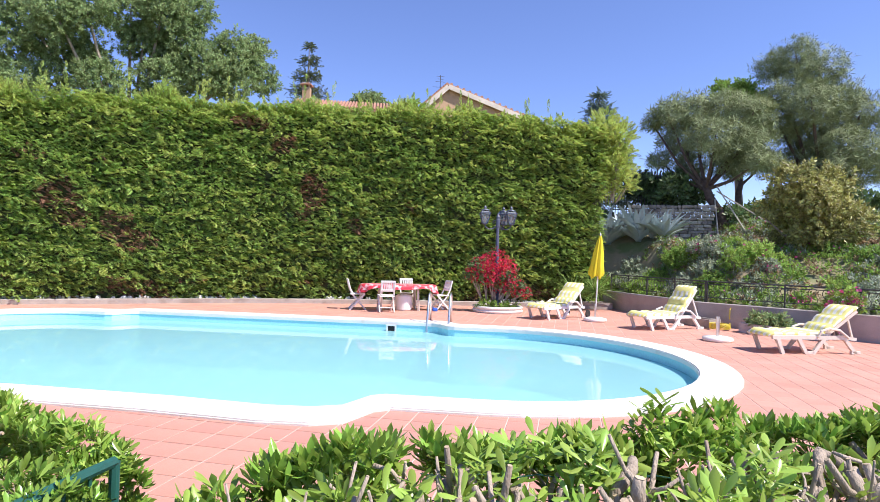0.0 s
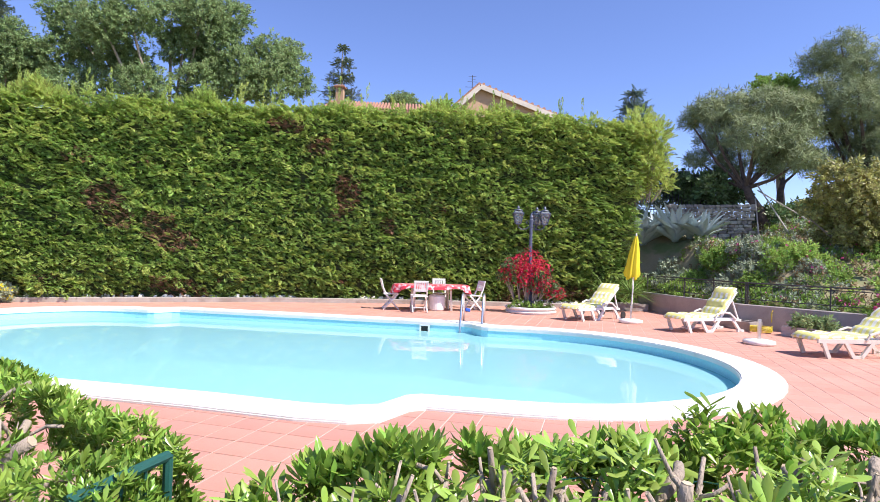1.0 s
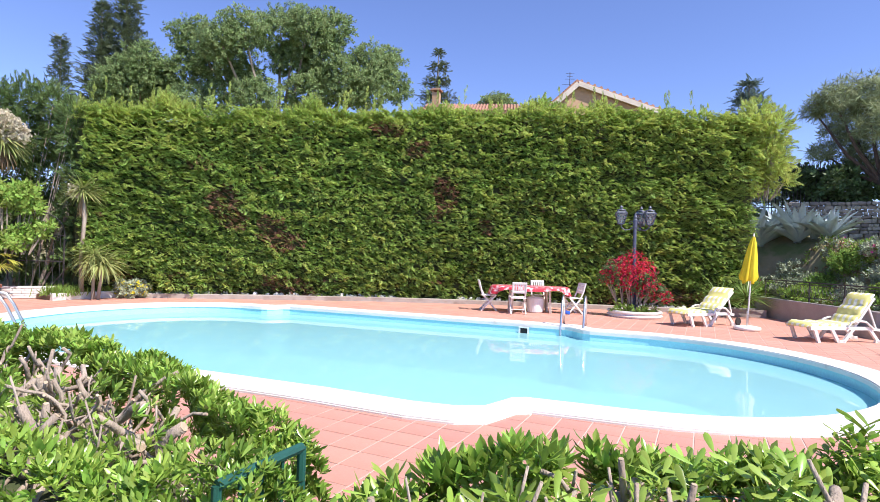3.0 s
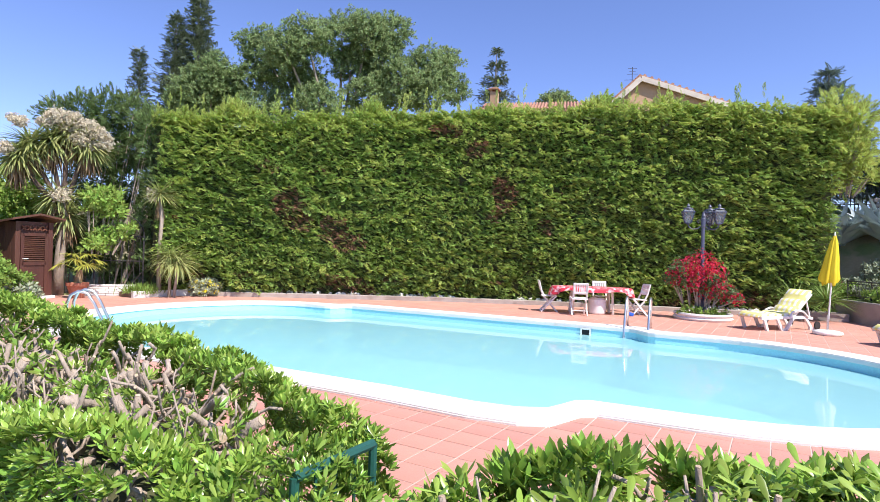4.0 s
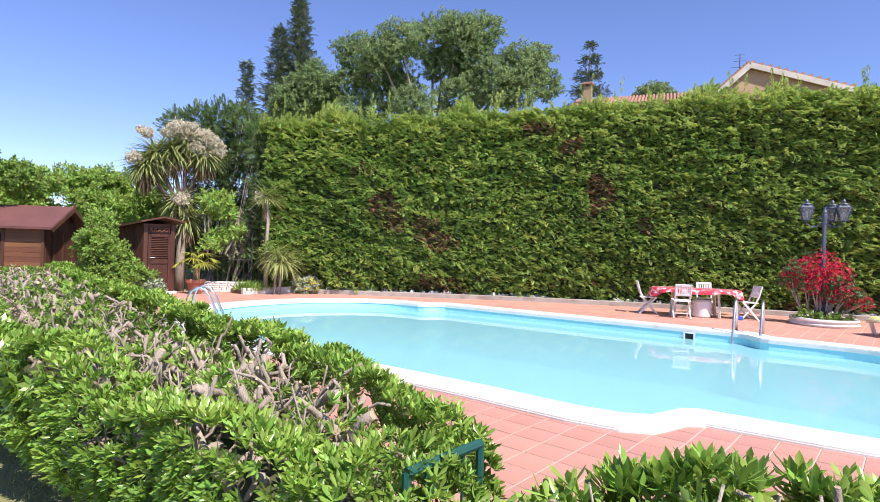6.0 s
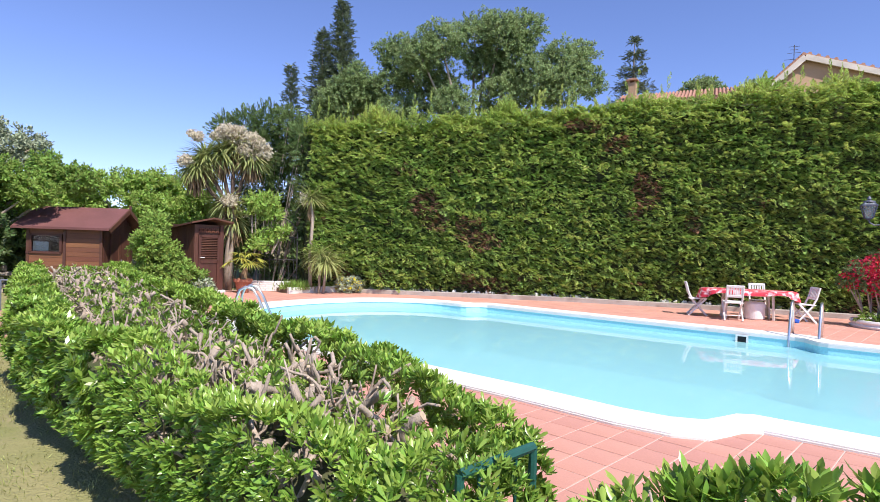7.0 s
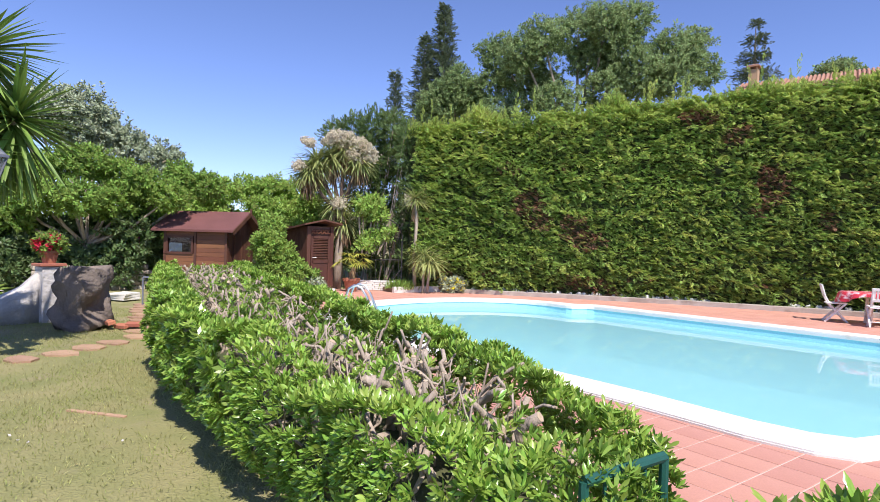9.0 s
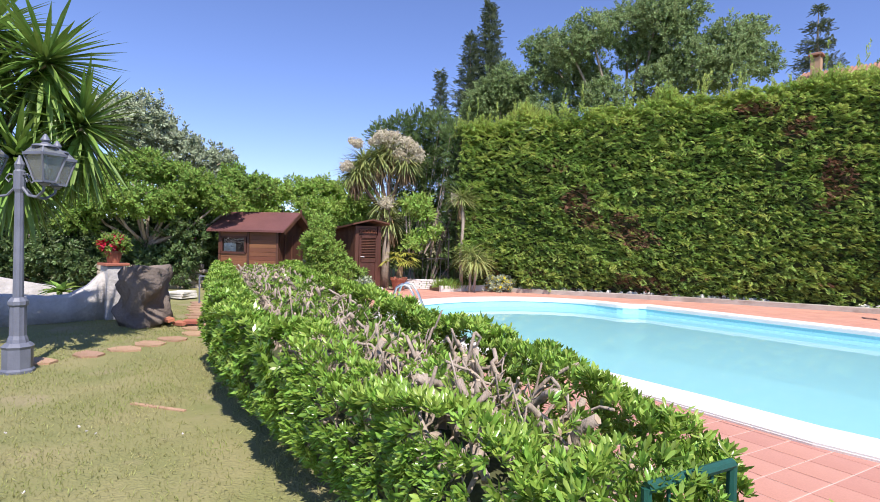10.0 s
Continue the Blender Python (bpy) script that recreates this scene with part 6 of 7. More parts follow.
# x runs along the front, y into the shed; the near right corner is the origin
shed = thing("garden_shed", pose(-15.72, 7.95, -0.03, 0, 0, SHED_TURN), "reddish-brown wooden garden shed with a dark red gable roof", "shed")
L, D, H, R = 1.95, 1.65, 1.78, 2.36
bm = bmesh.new()
box(bm, (-L / 2, D / 2, H / 2), (L - 0.06, D - 0.06, H))
v = [bm.verts.new(q) for q in ((-0.03, 0.03, H), (-0.03, D - 0.03, H), (-0.03, D / 2, R - 0.06), (-L + 0.03, 0.03, H), (-L + 0.03, D - 0.03, H), (-L + 0.03, D / 2, R - 0.06))]
for f in ((0, 1, 2), (5, 4, 3), (0, 2, 5, 3), (1, 4, 5, 2)):
    bm.faces.new([v[i] for i in f])
part("core", bm, M["wood_dark"], shed)
boards(shed, "board", -L * 0.48, -0.06, 0.0, 0.05, H, True, M["wood_red"], 0.03)
boards(shed, "board", -L + 0.06, -L * 0.52, 0.0, 0.05, 1.12, True, M["wood_red"], 0.03)
boards(shed, "board", -L + 0.06, -L * 0.52, 0.0, 1.62, H, True, M["wood_red"], 0.03, size=0.14)
for x in (-L + 0.03, -L / 2, -0.03):
    bm = bmesh.new()
    box(bm, (x, -0.012, H / 2), (0.075, 0.05, H), bevel=0.006)
    part("corner_post", bm, M["wood_dark"], shed)
bm = bmesh.new()
for x, z, sx, sz in ((-L + 0.1, 1.37, 0.06, 0.5), (-L * 0.545, 1.37, 0.06, 0.5), (-L * 0.77, 1.6, 0.84, 0.05), (-L * 0.77, 1.13, 0.9, 0.06)):
    box(bm, (x, -0.025, z), (sx, 0.05, sz))
win = part("window_frame", bm, M["wood_dark"], shed)
bm = bmesh.new()
box(bm, (-L * 0.77, -0.005, 1.37), (0.8, 0.006, 0.42))
part("pane", bm, M["glass"], win, "reflecting window pane")
bm = bmesh.new()
for i in range(9):
    box(bm, (-L + 0.17 + i * 0.045, 0.006, 1.28 + 0.02 * (i % 2)), (0.04, 0.006, 0.26))
part("curtain", bm, M["white_plastic"], win, "pale curtain behind the pane")
for i in range(12):
    y = 0.04 + i * (D - 0.08) / 12
    top_z = H + (R - H - 0.06) * (1 - abs(y + 0.066 - D / 2) / (D / 2))
    bm = bmesh.new()
    box(bm, (0.0, y + 0.066, top_z / 2 + 0.03), (0.03, 0.125, top_z - 0.06))
    part("gable_board", bm, M["wood_dark"], shed)
for y0, y1 in ((0.32, 0.82), (0.83, 1.33)):
    bm = bmesh.new()
    box(bm, (0.03, (y0 + y1) / 2, 0.86), (0.03, y1 - y0 - 0.01, 1.66))
    door = part("door", bm, M["wood_dark"], shed)
    for y in (y0 + 0.04, y1 - 0.04):
        bm = bmesh.new()
        box(bm, (0.05, y, 0.86), (0.015, 0.07, 1.62))
        part("stile", bm, M["wood_dark"], door)
bm = bmesh.new()
box(bm, (0.07, 0.86, 0.9), (0.03, 0.03, 0.12), bevel=0.005)
part("latch", bm, M["steel"], shed)
for s in (-1, 1):
    bm = bmesh.new()
    e = D / 2 + 0.22
    a, b = Vector((0.28, D / 2, R)), Vector((0.28, D / 2 + s * e, H + 0.0))
    q = [a, b, b - Vector((L + 0.56, 0, 0)), a - Vector((L + 0.56, 0, 0))]
    lo, hi = [bm.verts.new(p) for p in q], [bm.verts.new(p + Vector((0, 0, 0.035))) for p in q]
    bm.faces.new(lo), bm.faces.new(hi)
    for i in range(4):
        bm.faces.new((lo[i], lo[(i + 1) % 4], hi[(i + 1) % 4], hi[i]))
    bmesh.ops.recalc_face_normals(bm, faces=list(bm.faces))
    slope = part("roof_slope", bm, M["roof_red"], shed, "dark red roofing felt")
    bm = bmesh.new()
    beam(bm, a + Vector((0.015, 0, -0.04)), b + Vector((0.015, 0, -0.04)), 0.025, 0.11)
    part("bargeboard", bm, M["wood_dark"], slope)
    bm = bmesh.new()
    beam(bm, b + Vector((0, s * 0.012, 0.0)), b - Vector((L + 0.56, -s * 0.012, 0.0)), 0.02, 0.05)
    part("eaves_trim", bm, M["roof_red"], slope)
bm = bmesh.new()
beam(bm, (0.3, D / 2, R - 0.1), (0.3, D / 2, R + 0.12), 0.03, 0.06, (1, 0, 0))
part("finial_board", bm, M["wood_dark"], shed)

CAB = pose(-14.6, 9.9, 0.0, 0, 0, 86)
cabin = thing("changing_cabin", CAB, "narrow dark brown wooden changing cabin with a louvred door", "cabin")
W, D, H = 0.92, 1.3, 2.0
bm = bmesh.new()
box(bm, (W / 2, D / 2, 0.04), (W + 0.15, D + 0.2, 0.08), bevel=0.01)
part("plinth", bm, M["coping"], cabin, "white stone plinth")
bm = bmesh.new()
box(bm, (W / 2, D / 2, 0.08 + (H - 0.08) / 2), (W - 0.05, D - 0.05, H - 0.08))
part("core", bm, M["wood_dark"], cabin)
for i in range(10):
    bm = bmesh.new()
    box(bm, (0.0, 0.05 + i * D / 10 + D / 20 - 0.05, 0.08 + (H - 0.1) / 2), (0.03, D / 10 - 0.006, H - 0.1))
    part("side_board", bm, M["wood_dark"], cabin)
for x, w in ((0.05, 0.12), (0.87, 0.12)):
    bm = bmesh.new()
    box(bm, (x, -0.01, 0.08 + (H - 0.08) / 2), (w, 0.05, H - 0.08), bevel=0.006)
    part("front_post", bm, M["wood_dark"], cabin)
bm = bmesh.new()
for i in range(5):
    for s in (-1, 1):
        beam(bm, (0.2 + i * 0.13 - 0.05 * s, -0.02, 1.78), (0.2 + i * 0.13 + 0.05 * s, -0.02, 1.9), 0.016, 0.03)
part("lattice", bm, M["wood_red"], cabin, "carved lattice vent")
bm = bmesh.new()
for x, z, sx, sz in ((0.16, 0.9, 0.08, 1.62), (0.76, 0.9, 0.08, 1.62), (0.46, 1.67, 0.6, 0.08), (0.46, 0.93, 0.6, 0.1), (0.46, 0.14, 0.6, 0.1)):
    box(bm, (x, -0.025, z), (sx, 0.04, sz))
box(bm, (0.46, -0.012, 0.53), (0.54, 0.02, 0.72))
door = part("door", bm, M["wood_dark"], cabin)
for i in range(13):
    bm = bmesh.new()
    box(bm, (0.46, -0.025, 1.0 + i * 0.05), (0.53, 0.035, 0.012), (35, 0, 0))
    part("slat", bm, M["wood_dark"], door)
bm = bmesh.new()
tube(bm, [(0.17, -0.05, 1.05), (0.17, -0.09, 1.05), (0.28, -0.09, 1.05)], 0.011, 6)
part("handle", bm, M["white_plastic"], door, "pale lever handle")
for y0, y1, z0, z1, name in ((-0.25, D + 0.2, 2.12, 1.9, "roof_board"),):
    bm = bmesh.new()
    v = [bm.verts.new(q) for q in ((-0.22, y0, z0 - 0.1), (W / 2, y0, z0 + 0.05), (W + 0.2, y0, z0 - 0.06), (-0.22, y1, z1 - 0.1), (W / 2, y1, z1 + 0.05), (W + 0.2, y1, z1 - 0.06))]
    w = [bm.verts.new(q.co + Vector((0, 0, 0.05))) for q in v]
    for f in ((0, 1, 4, 3), (1, 2, 5, 4)):
        bm.faces.new([v[i] for i in f][::-1]), bm.faces.new([w[i] for i in f])
    for a, b in ((0, 1), (1, 2), (2, 5), (5, 4), (4, 3), (3, 0)):
        bm.faces.new((v[a], v[b], w[b], w[a]))
    bmesh.ops.recalc_face_normals(bm, faces=list(bm.faces))
    part(name, bm, M["wood_dark"], cabin)

# cordylines
cord = thing("cordyline_tree", (-15.3, 11.6, 0), "tall branching cabbage palm with cream flower plumes behind the cabin", "palm tree")
bm = bmesh.new()
tube(bm, [(0, 0, -0.05), (0.06, 0.0, 1.0), (0.1, 0.05, 2.0), (0.15, 0.1, 3.0)], [0.17, 0.13, 0.13, 0.11], 10)
smooth(part("trunk", bm, M["bark"], cord))
for i, (x, y, z) in enumerate([(-0.17, -0.19, 4.35), (0.39, 0.51, 4.29), (-0.45, -0.56, 4.18), (-0.6, -0.78, 3.83), (0.1, 0.15, 4.62), (-0.03, -0.0, 2.81), (0.09, 0.15, 2.27)]):
    bm = bmesh.new()
    tube(bm, [(0.1, 0.05, min(2.3, z - 0.2)), (x * 0.6, y * 0.6, z * 0.82), (x, y, z)], [0.08, 0.06, 0.05], 7)
    part("limb", bm, M["pine_bark"], cord)
    strap_head(cord, (x, y, z), 210 if z > 3.5 else 130, 0.78, "cord", 128, 0.075, i + 40, 0.3, up_to=12)
    strap_head(cord, (x, y, z - 0.1), 130, 0.8, "dry", 172, 0.065, i + 60, 0.2, "dry_leaf_head", 125)
soup("flower_plume", *crown(balls([(0.19, -0.3, 4.97, 0.26), (0.38, 0.01, 4.96, 0.23), (0.0, -0.51, 4.78, 0.16), (0.63, 0.29, 4.79, 0.23), (0.79, 0.46, 4.63, 0.22), (0.82, 0.64, 4.4, 0.25), (0.57, 0.11, 4.38, 0.22), (0.63, 0.41, 4.26, 0.17), (-0.2, -1.05, 4.68, 0.17), (-0.37, -1.1, 4.77, 0.13), (-0.48, -1.24, 3.94, 0.19), (0.32, -0.27, 2.78, 0.2), (0.21, -0.04, 4.75, 0.23)], 0.8), 900, FLOWER, 0.032, 0.5, 3.0), M["cream"], cord, "cream feathery flower plumes", kind="stuff")
small = thing("cordyline_tree", (-12.95, 12.9, 0), "thin young cabbage palm before the hedge", "palm tree")
bm = bmesh.new()
tube(bm, [(0, 0, 0.1), (-0.05, 0, 1.2), (0.02, 0, 2.2), (-0.08, 0, 2.95)], [0.07, 0.05, 0.055, 0.045], 8)
smooth(part("trunk", bm, M["bark"], small))
strap_head(small, (-0.08, 0, 3.0), 150, 0.62, "cord", 120, 0.06, 11, 0.25)
strap_head(small, (-0.08, 0, 2.85), 50, 0.6, "dry", 175, 0.05, 12, 0.2, "dry_leaf_head", 150)
soup("flower_plume", *crown([(-0.2, -0.12, 2.95, 0.16, 0.16, 0.18)], 400, FLOWER, 0.05), M["cream"], small, kind="stuff")
yuc = thing("yucca", (-12.62, 12.95, 0), "small two-stemmed yucca with drooping striped leaves", "yucca")
for i, (x, z) in enumerate(((0, 1.2), (0.28, 1.0))):
    bm = bmesh.new()
    tube(bm, [(x * 0.6, 0, 0), (x * 0.8, 0, z * 0.5), (x, 0, z)], [0.05, 0.04, 0.04], 7)
    part("stem", bm, M["bark"], yuc)
    strap_head(yuc, (x, 0, z), 120, 0.7, "cord", 120, 0.06, 20 + i, 0.5)

# potted palm, iron arch, white borders
pot = thing("terracotta_pot", (-14.2, 11.32, 0), "terracotta pot on the terrace edge", "plant pot", "terracotta pots")
bm = bmesh.new()
lathe(bm, [(0.16, 0.0), (0.24, 0.32), (0.28, 0.33), (0.28, 0.41), (0.24, 0.41), (0.22, 0.34)], 24)
part("pot_body", bm, M["terracotta"], pot)
bm = bmesh.new()
lathe(bm, [(0.21, 0.3), (0.2, 0.37)], 16)
part("earth", bm, M["soil"], pot)
palm = thing("potted_palm", (-14.2, 11.32, 0.36), "small yellowing fan palm in a terracotta pot", "palm")
bm = bmesh.new()
tube(bm, [(0, 0, -0.02), (0.05, 0, 0.2), (0.08, 0.02, 0.4)], [0.1, 0.09, 0.06], 8)
part("trunk", bm, M["dry"], palm)
M["palm_yellow"] = material("yellow_palm_leaf", (0.42, 0.38, 0.06), (0.24, 0.32, 0.06), 2.0, 0.5, 0, island=0.3, through_light=0.2)
for i in range(9):
    a, e = i * 0.7 + 0.3, 0.35 + 0.5 * (i % 3) / 2
    tip = Vector((math.cos(a) * 0.5 * e + 0.08, math.sin(a) * 0.5 * e, 0.45 + 0.5 * (1.1 - e)))
    bm = bmesh.new()
    tube(bm, [(0.08, 0.02, 0.38), tip], [0.012, 0.008], 5)
    frond = part("stalk", bm, M["palm_yellow"], palm)
    way = unit(np.stack([tip.x + np.linspace(-1, 1, 16) * -math.sin(a) * 1.1, tip.y + np.linspace(-1, 1, 16) * math.cos(a) * 1.1, np.full(16, 0.15 - 0.3 * e)], axis=1))
    soup("leaf_fan", *scatter(STRAP, np.tile(np.array(tip), (16, 1)), way, 0.42, np.array((0, 0, 2.0))), M["palm_yellow"], frond, kind="stuff")

arch = thing("iron_arch", pose(-14.1, 12.55, 0, 0, 0, 30), "dark iron garden arch with climbing leaves", "arch")
for x in (-0.65, 0.65):
    bm = bmesh.new()
    tube(bm, [(x, 0, -0.03), (x, 0, 1.75)], 0.025, 6)
    part("post", bm, M["iron"], arch)
bm = bmesh.new()
tube(bm, [(0.65 * math.cos(t), 0, 1.75 + 0.6 * math.sin(t)) for t in np.linspace(0, math.pi, 15)], 0.018, 6)
part("hoop", bm, M["iron"], arch)
for z in (1.72, 1.0):
    bm = bmesh.new()
    tube(bm, [(-0.65, 0, z), (0.65, 0, z)], 0.015, 6)
    part("crossbar", bm, M["iron"], arch)
for i in range(8):
    bm = bmesh.new()
    tube(bm, [(-0.55 + i * 0.157, 0, 0.1), (-0.55 + i * 0.157, 0, 1.72)], 0.007, 5)
    part("bar", bm, M["iron"], arch)
shrub("climber", "light green climbing plant on the iron arch", "climber", balls([(-14.4, 11.9, 2.7, 0.23), (-14.3, 12.3, 2.7, 0.27), (-14.1, 12.4, 2.4, 0.15), (-14.1, 12.5, 1.9, 0.15), (-14.4, 12.2, 1.6, 0.22), (-14.4, 11.9, 1.4, 0.17), (-13.8, 12.5, 1.9, 0.12)]), "vine_leaf", 90, 0.13, seed=4.4, gap=0.1)
stack = thing("white_brick_planter", (0, 0, 0), "low planter of stacked whitewashed bricks", "planter")
a, b = Vector((-14.55, 11.9, 0)), Vector((-13.45, 12.65, 0))
t = (b - a).normalized()
r = random.Random(2)
for c in range(5):
    for i in range(5):
        q = a.lerp(b, (i + 0.5 + (c % 2) * 0.25 - 0.12) / 5)
        bm = bmesh.new()
        box(bm, (q.x, q.y, 0.035 + c * 0.065), (0.255, 0.13 + r.uniform(-0.02, 0.02), 0.058), (0, 0, math.degrees(math.atan2(t.y, t.x)) + r.uniform(-2, 2)), 0.008)
        part("brick", bm, M["coping"], stack)
white_kerb = strip("kerb_white", [(-13.05, 12.1), (-12.8, 13.1), (-12.45, 13.9)], 0.14, -0.03, 0.18, M["coping"], "whitewashed kerb of a planting bed", "kerb")
strip("plant_bed_west", [(-13.2, 12.15), (-12.95, 13.2), (-12.6, 14.05)], 0.6, -0.03, 0.13, M["soil"], "planting bed of dark soil", "soil")
grass_clump = thing("grass_clump", (-13.2, 12.6, 0.1), "tufts of bright green grass in the white bed", "grass")
k = 500
pos = np.stack([rng.normal(size=k) * 0.2, rng.normal(size=k) * 0.25, np.zeros(k)], axis=1)
soup("tuft", *scatter(STRAP, pos, np.array((0, 0, 1.0)) + rng.normal(size=(k, 3)) * 0.35, 0.2 + 0.14 * rng.random(k)), M["light_leaf"], grass_clump, kind="stuff")
shrub("daisy_bush", "rounded silvery bush with small yellow flowers", "bush", [(-12.2, 13.9, 0.22, 0.36, 0.36, 0.22)], "olive_leaf", 230, 0.08, flowers=("yellow_flower", 0.7, 0.05), seed=1.9)
shrub("cabin_bush", "bright green bush growing before the cabin", "bush", balls([(-14.4, 8.6, 1.9, 0.26), (-13.9, 8.1, 1.4, 0.31), (-14.1, 8.7, 1.2, 0.29), (-13.9, 8.4, 0.7, 0.34), (-14.1, 9.1, 0.8, 0.26), (-13.4, 8.9, 0.6, 0.22), (-13.7, 9.5, 0.5, 0.15), (-14.3, 8.4, 0.7, 0.29)]), "light_leaf", 170, 0.09, seed=6.6)
shrub("white_flower_bush", "low bush of tiny white flowers beside the cabin", "bush", [(-13.7, 9.0, 0.35, 0.4, 0.35, 0.3), (-13.3, 9.2, 0.25, 0.3, 0.3, 0.2), (-14.1, 8.7, 0.4, 0.35, 0.35, 0.3)], "olive_leaf", 110, 0.09, flowers=("white_flower", 0.9, 0.035), seed=2.7)

# tree belt on the lawn's far side
tree("olive_tree", "silvery olive tree behind the garden", "tree", (-24.4, 6.6, 0), 0.16, balls([(-24.4, 5.9, 6.0, 0.72), (-24.3, 6.8, 6.1, 0.74), (-24.6, 7.6, 5.6, 0.72), (-24.6, 5.2, 5.9, 0.7), (-23.9, 8.0, 5.0, 0.62), (-23.7, 8.7, 4.6, 0.63), (-22.9, 9.2, 4.5, 0.53), (-24.8, 4.6, 5.5, 0.69), (-24.5, 6.6, 5.2, 0.73)]), "olive_leaf", 45, 0.14, seed=11.0, gap=0.05)
tree("fig_tree", "spreading fresh green tree at the garden's edge", "tree", (-18.6, 5.2, 0), 0.13, balls([(-18.6, 4.6, 3.5, 0.42), (-18.7, 5.3, 3.6, 0.47), (-18.5, 6.0, 3.3, 0.48), (-18.1, 4.0, 2.6, 0.46), (-17.6, 4.7, 2.5, 0.47), (-18.0, 5.7, 2.5, 0.5), (-17.6, 6.3, 3.1, 0.43), (-18.5, 6.8, 2.4, 0.49), (-19.2, 3.8, 3.2, 0.48), (-19.1, 3.2, 2.9, 0.5), (-19.0, 3.5, 2.0, 0.5), (-17.9, 7.6, 3.4, 0.43), (-17.1, 6.9, 2.7, 0.4), (-17.2, 8.0, 3.1, 0.39)], 0.75), "light_leaf", 110, 0.11, seed=12.0, gap=0.05)
# dark leaf colour here carries the deep shade below the tree crowns
tree("laurel_bush", "dense evergreen thicket under the trees, their shade put into its dark leaf colour", "bush", (-19.1, 4.8, 0), 0.1, balls([(-19.2, 3.1, 1.2, 0.56), (-19.5, 4.0, 1.3, 0.59), (-19.3, 4.8, 1.4, 0.61), (-19.2, 5.7, 1.5, 0.63), (-18.2, 6.3, 1.6, 0.58), (-19.1, 3.5, 0.5, 0.47), (-18.6, 5.1, 0.6, 0.56), (-18.4, 5.9, 0.7, 0.58), (-18.7, 6.9, 0.9, 0.5)]) + balls([(-20.1, 2.5, 1.3, 0.57), (-20.5, 1.7, 1.3, 0.62), (-20.6, 2.5, 2.3, 0.58), (-19.9, 1.6, 2.3, 0.6), (-20.4, 2.7, 0.5, 0.48), (-20.4, 1.8, 0.5, 0.53)]), "laurel", 70, 0.13, seed=13.0)
tree("vine_thicket", "thicket of bright green climbing leaves behind the cabins", "tree", (-19.0, 11.2, 0), 0.1, balls([(-19.1, 9.6, 3.2, 0.48), (-19.7, 10.8, 3.4, 0.51), (-19.2, 11.4, 3.4, 0.55), (-19.1, 12.4, 3.4, 0.53), (-17.7, 12.4, 3.2, 0.46), (-18.9, 10.6, 2.6, 0.57), (-19.0, 12.0, 2.6, 0.65), (-18.3, 12.7, 2.5, 0.56), (-19.6, 9.4, 2.5, 0.53), (-20.6, 8.8, 2.3, 0.53)], 0.7) + balls([(-18.4, 11.4, 1.4, 1.2), (-18.0, 12.8, 1.5, 1.2), (-19.4, 9.4, 1.3, 1.1), (-21.0, 8.0, 1.6, 1.1), (-20.3, 9.4, 2.3, 1.0)]), "vine_leaf", 55, 0.13, seed=15.0, gap=0.05)
stone_wall([(-18.6, 3.9), (-18.2, 6.6)], 0.6, 0.15, "old garden wall of rough grey stones", 9, -0.05)
stone_wall([(-17.6, 9.6), (-16.4, 11.0)], 0.8, 0.15, "old stone wall between the cabins", 10, -0.05)
shrub("rose_bush", "climbing rose with a pink flower beside the shed", "rose", [(-18.3, 6.3, 1.3, 0.3, 0.3, 0.6)], "light_leaf", 70, 0.11, flowers=("pink", 0.09, 0.1), seed=3.9)
pole = thing("utility_pole", (-62.4, 41.3, 0), "distant wooden utility pole with a crossarm", "pole")
bm = bmesh.new()
tube(bm, [(0, 0, -0.1), (0, 0, 9.3)], [0.14, 0.07], 8)
part("shaft", bm, M["wood_dark"], pole)
bm = bmesh.new()
beam(bm, (-0.8, -0.8, 8.9), (0.8, 0.8, 8.9), 0.09, 0.09)
part("crossarm", bm, M["wood_dark"], pole)

# ---- the lawn's end: garden wall, rock, pots, stepping stones ----
gw = thing("garden_wall", (0, 0, 0), "rough white plastered garden wall with a swooping top", "wall", kind="structure")
bm = bmesh.new()
rings = []
for i in range(15):
    y = -1.6 + 4.2 * i / 14
    h = 0.46 + 0.5 * max(0, (y - 1.75) / 0.85) ** 2 + 0.06 * math.sin(y * 2.0)
    x = -12.45 + 0.1 * math.sin(y)
    rings.append([bm.verts.new((x + o, y, z)) for o, z in ((-0.17, -0.05), (0.17, -0.05), (0.15, h - 0.05), (0.08, h), (-0.08, h), (-0.15, h - 0.05))])
for a, b in zip(rings, rings[1:]):
    for q in range(6):
        bm.faces.new((a[q], a[(q + 1) % 6], b[(q + 1) % 6], b[q]))
bm.faces.new(rings[0]), bm.faces.new(rings[-1][::-1])
bmesh.ops.recalc_face_normals(bm, faces=list(bm.faces))
smooth(part("low_wall", bm, M["plaster"], gw))
bm = bmesh.new()
rings = []
for i in range(10):
    y = 0.4 + 1.9 * i / 9
    h = 1.0 - 0.5 * (i / 9) ** 0.8
    rings.append([bm.verts.new((-13.6 + o, y, z)) for o, z in ((-0.15, -0.05), (0.15, -0.05), (0.13, h - 0.04), (-0.13, h - 0.04))])
for a, b in zip(rings, rings[1:]):
    for q in range(4):
        bm.faces.new((a[q], a[(q + 1) % 4], b[(q + 1) % 4], b[q]))
bm.faces.new(rings[0]), bm.faces.new(rings[-1][::-1])
bmesh.ops.recalc_face_normals(bm, faces=list(bm.faces))
smooth(part("rear_wall", bm, M["plaster"], gw))
bm = bmesh.new()
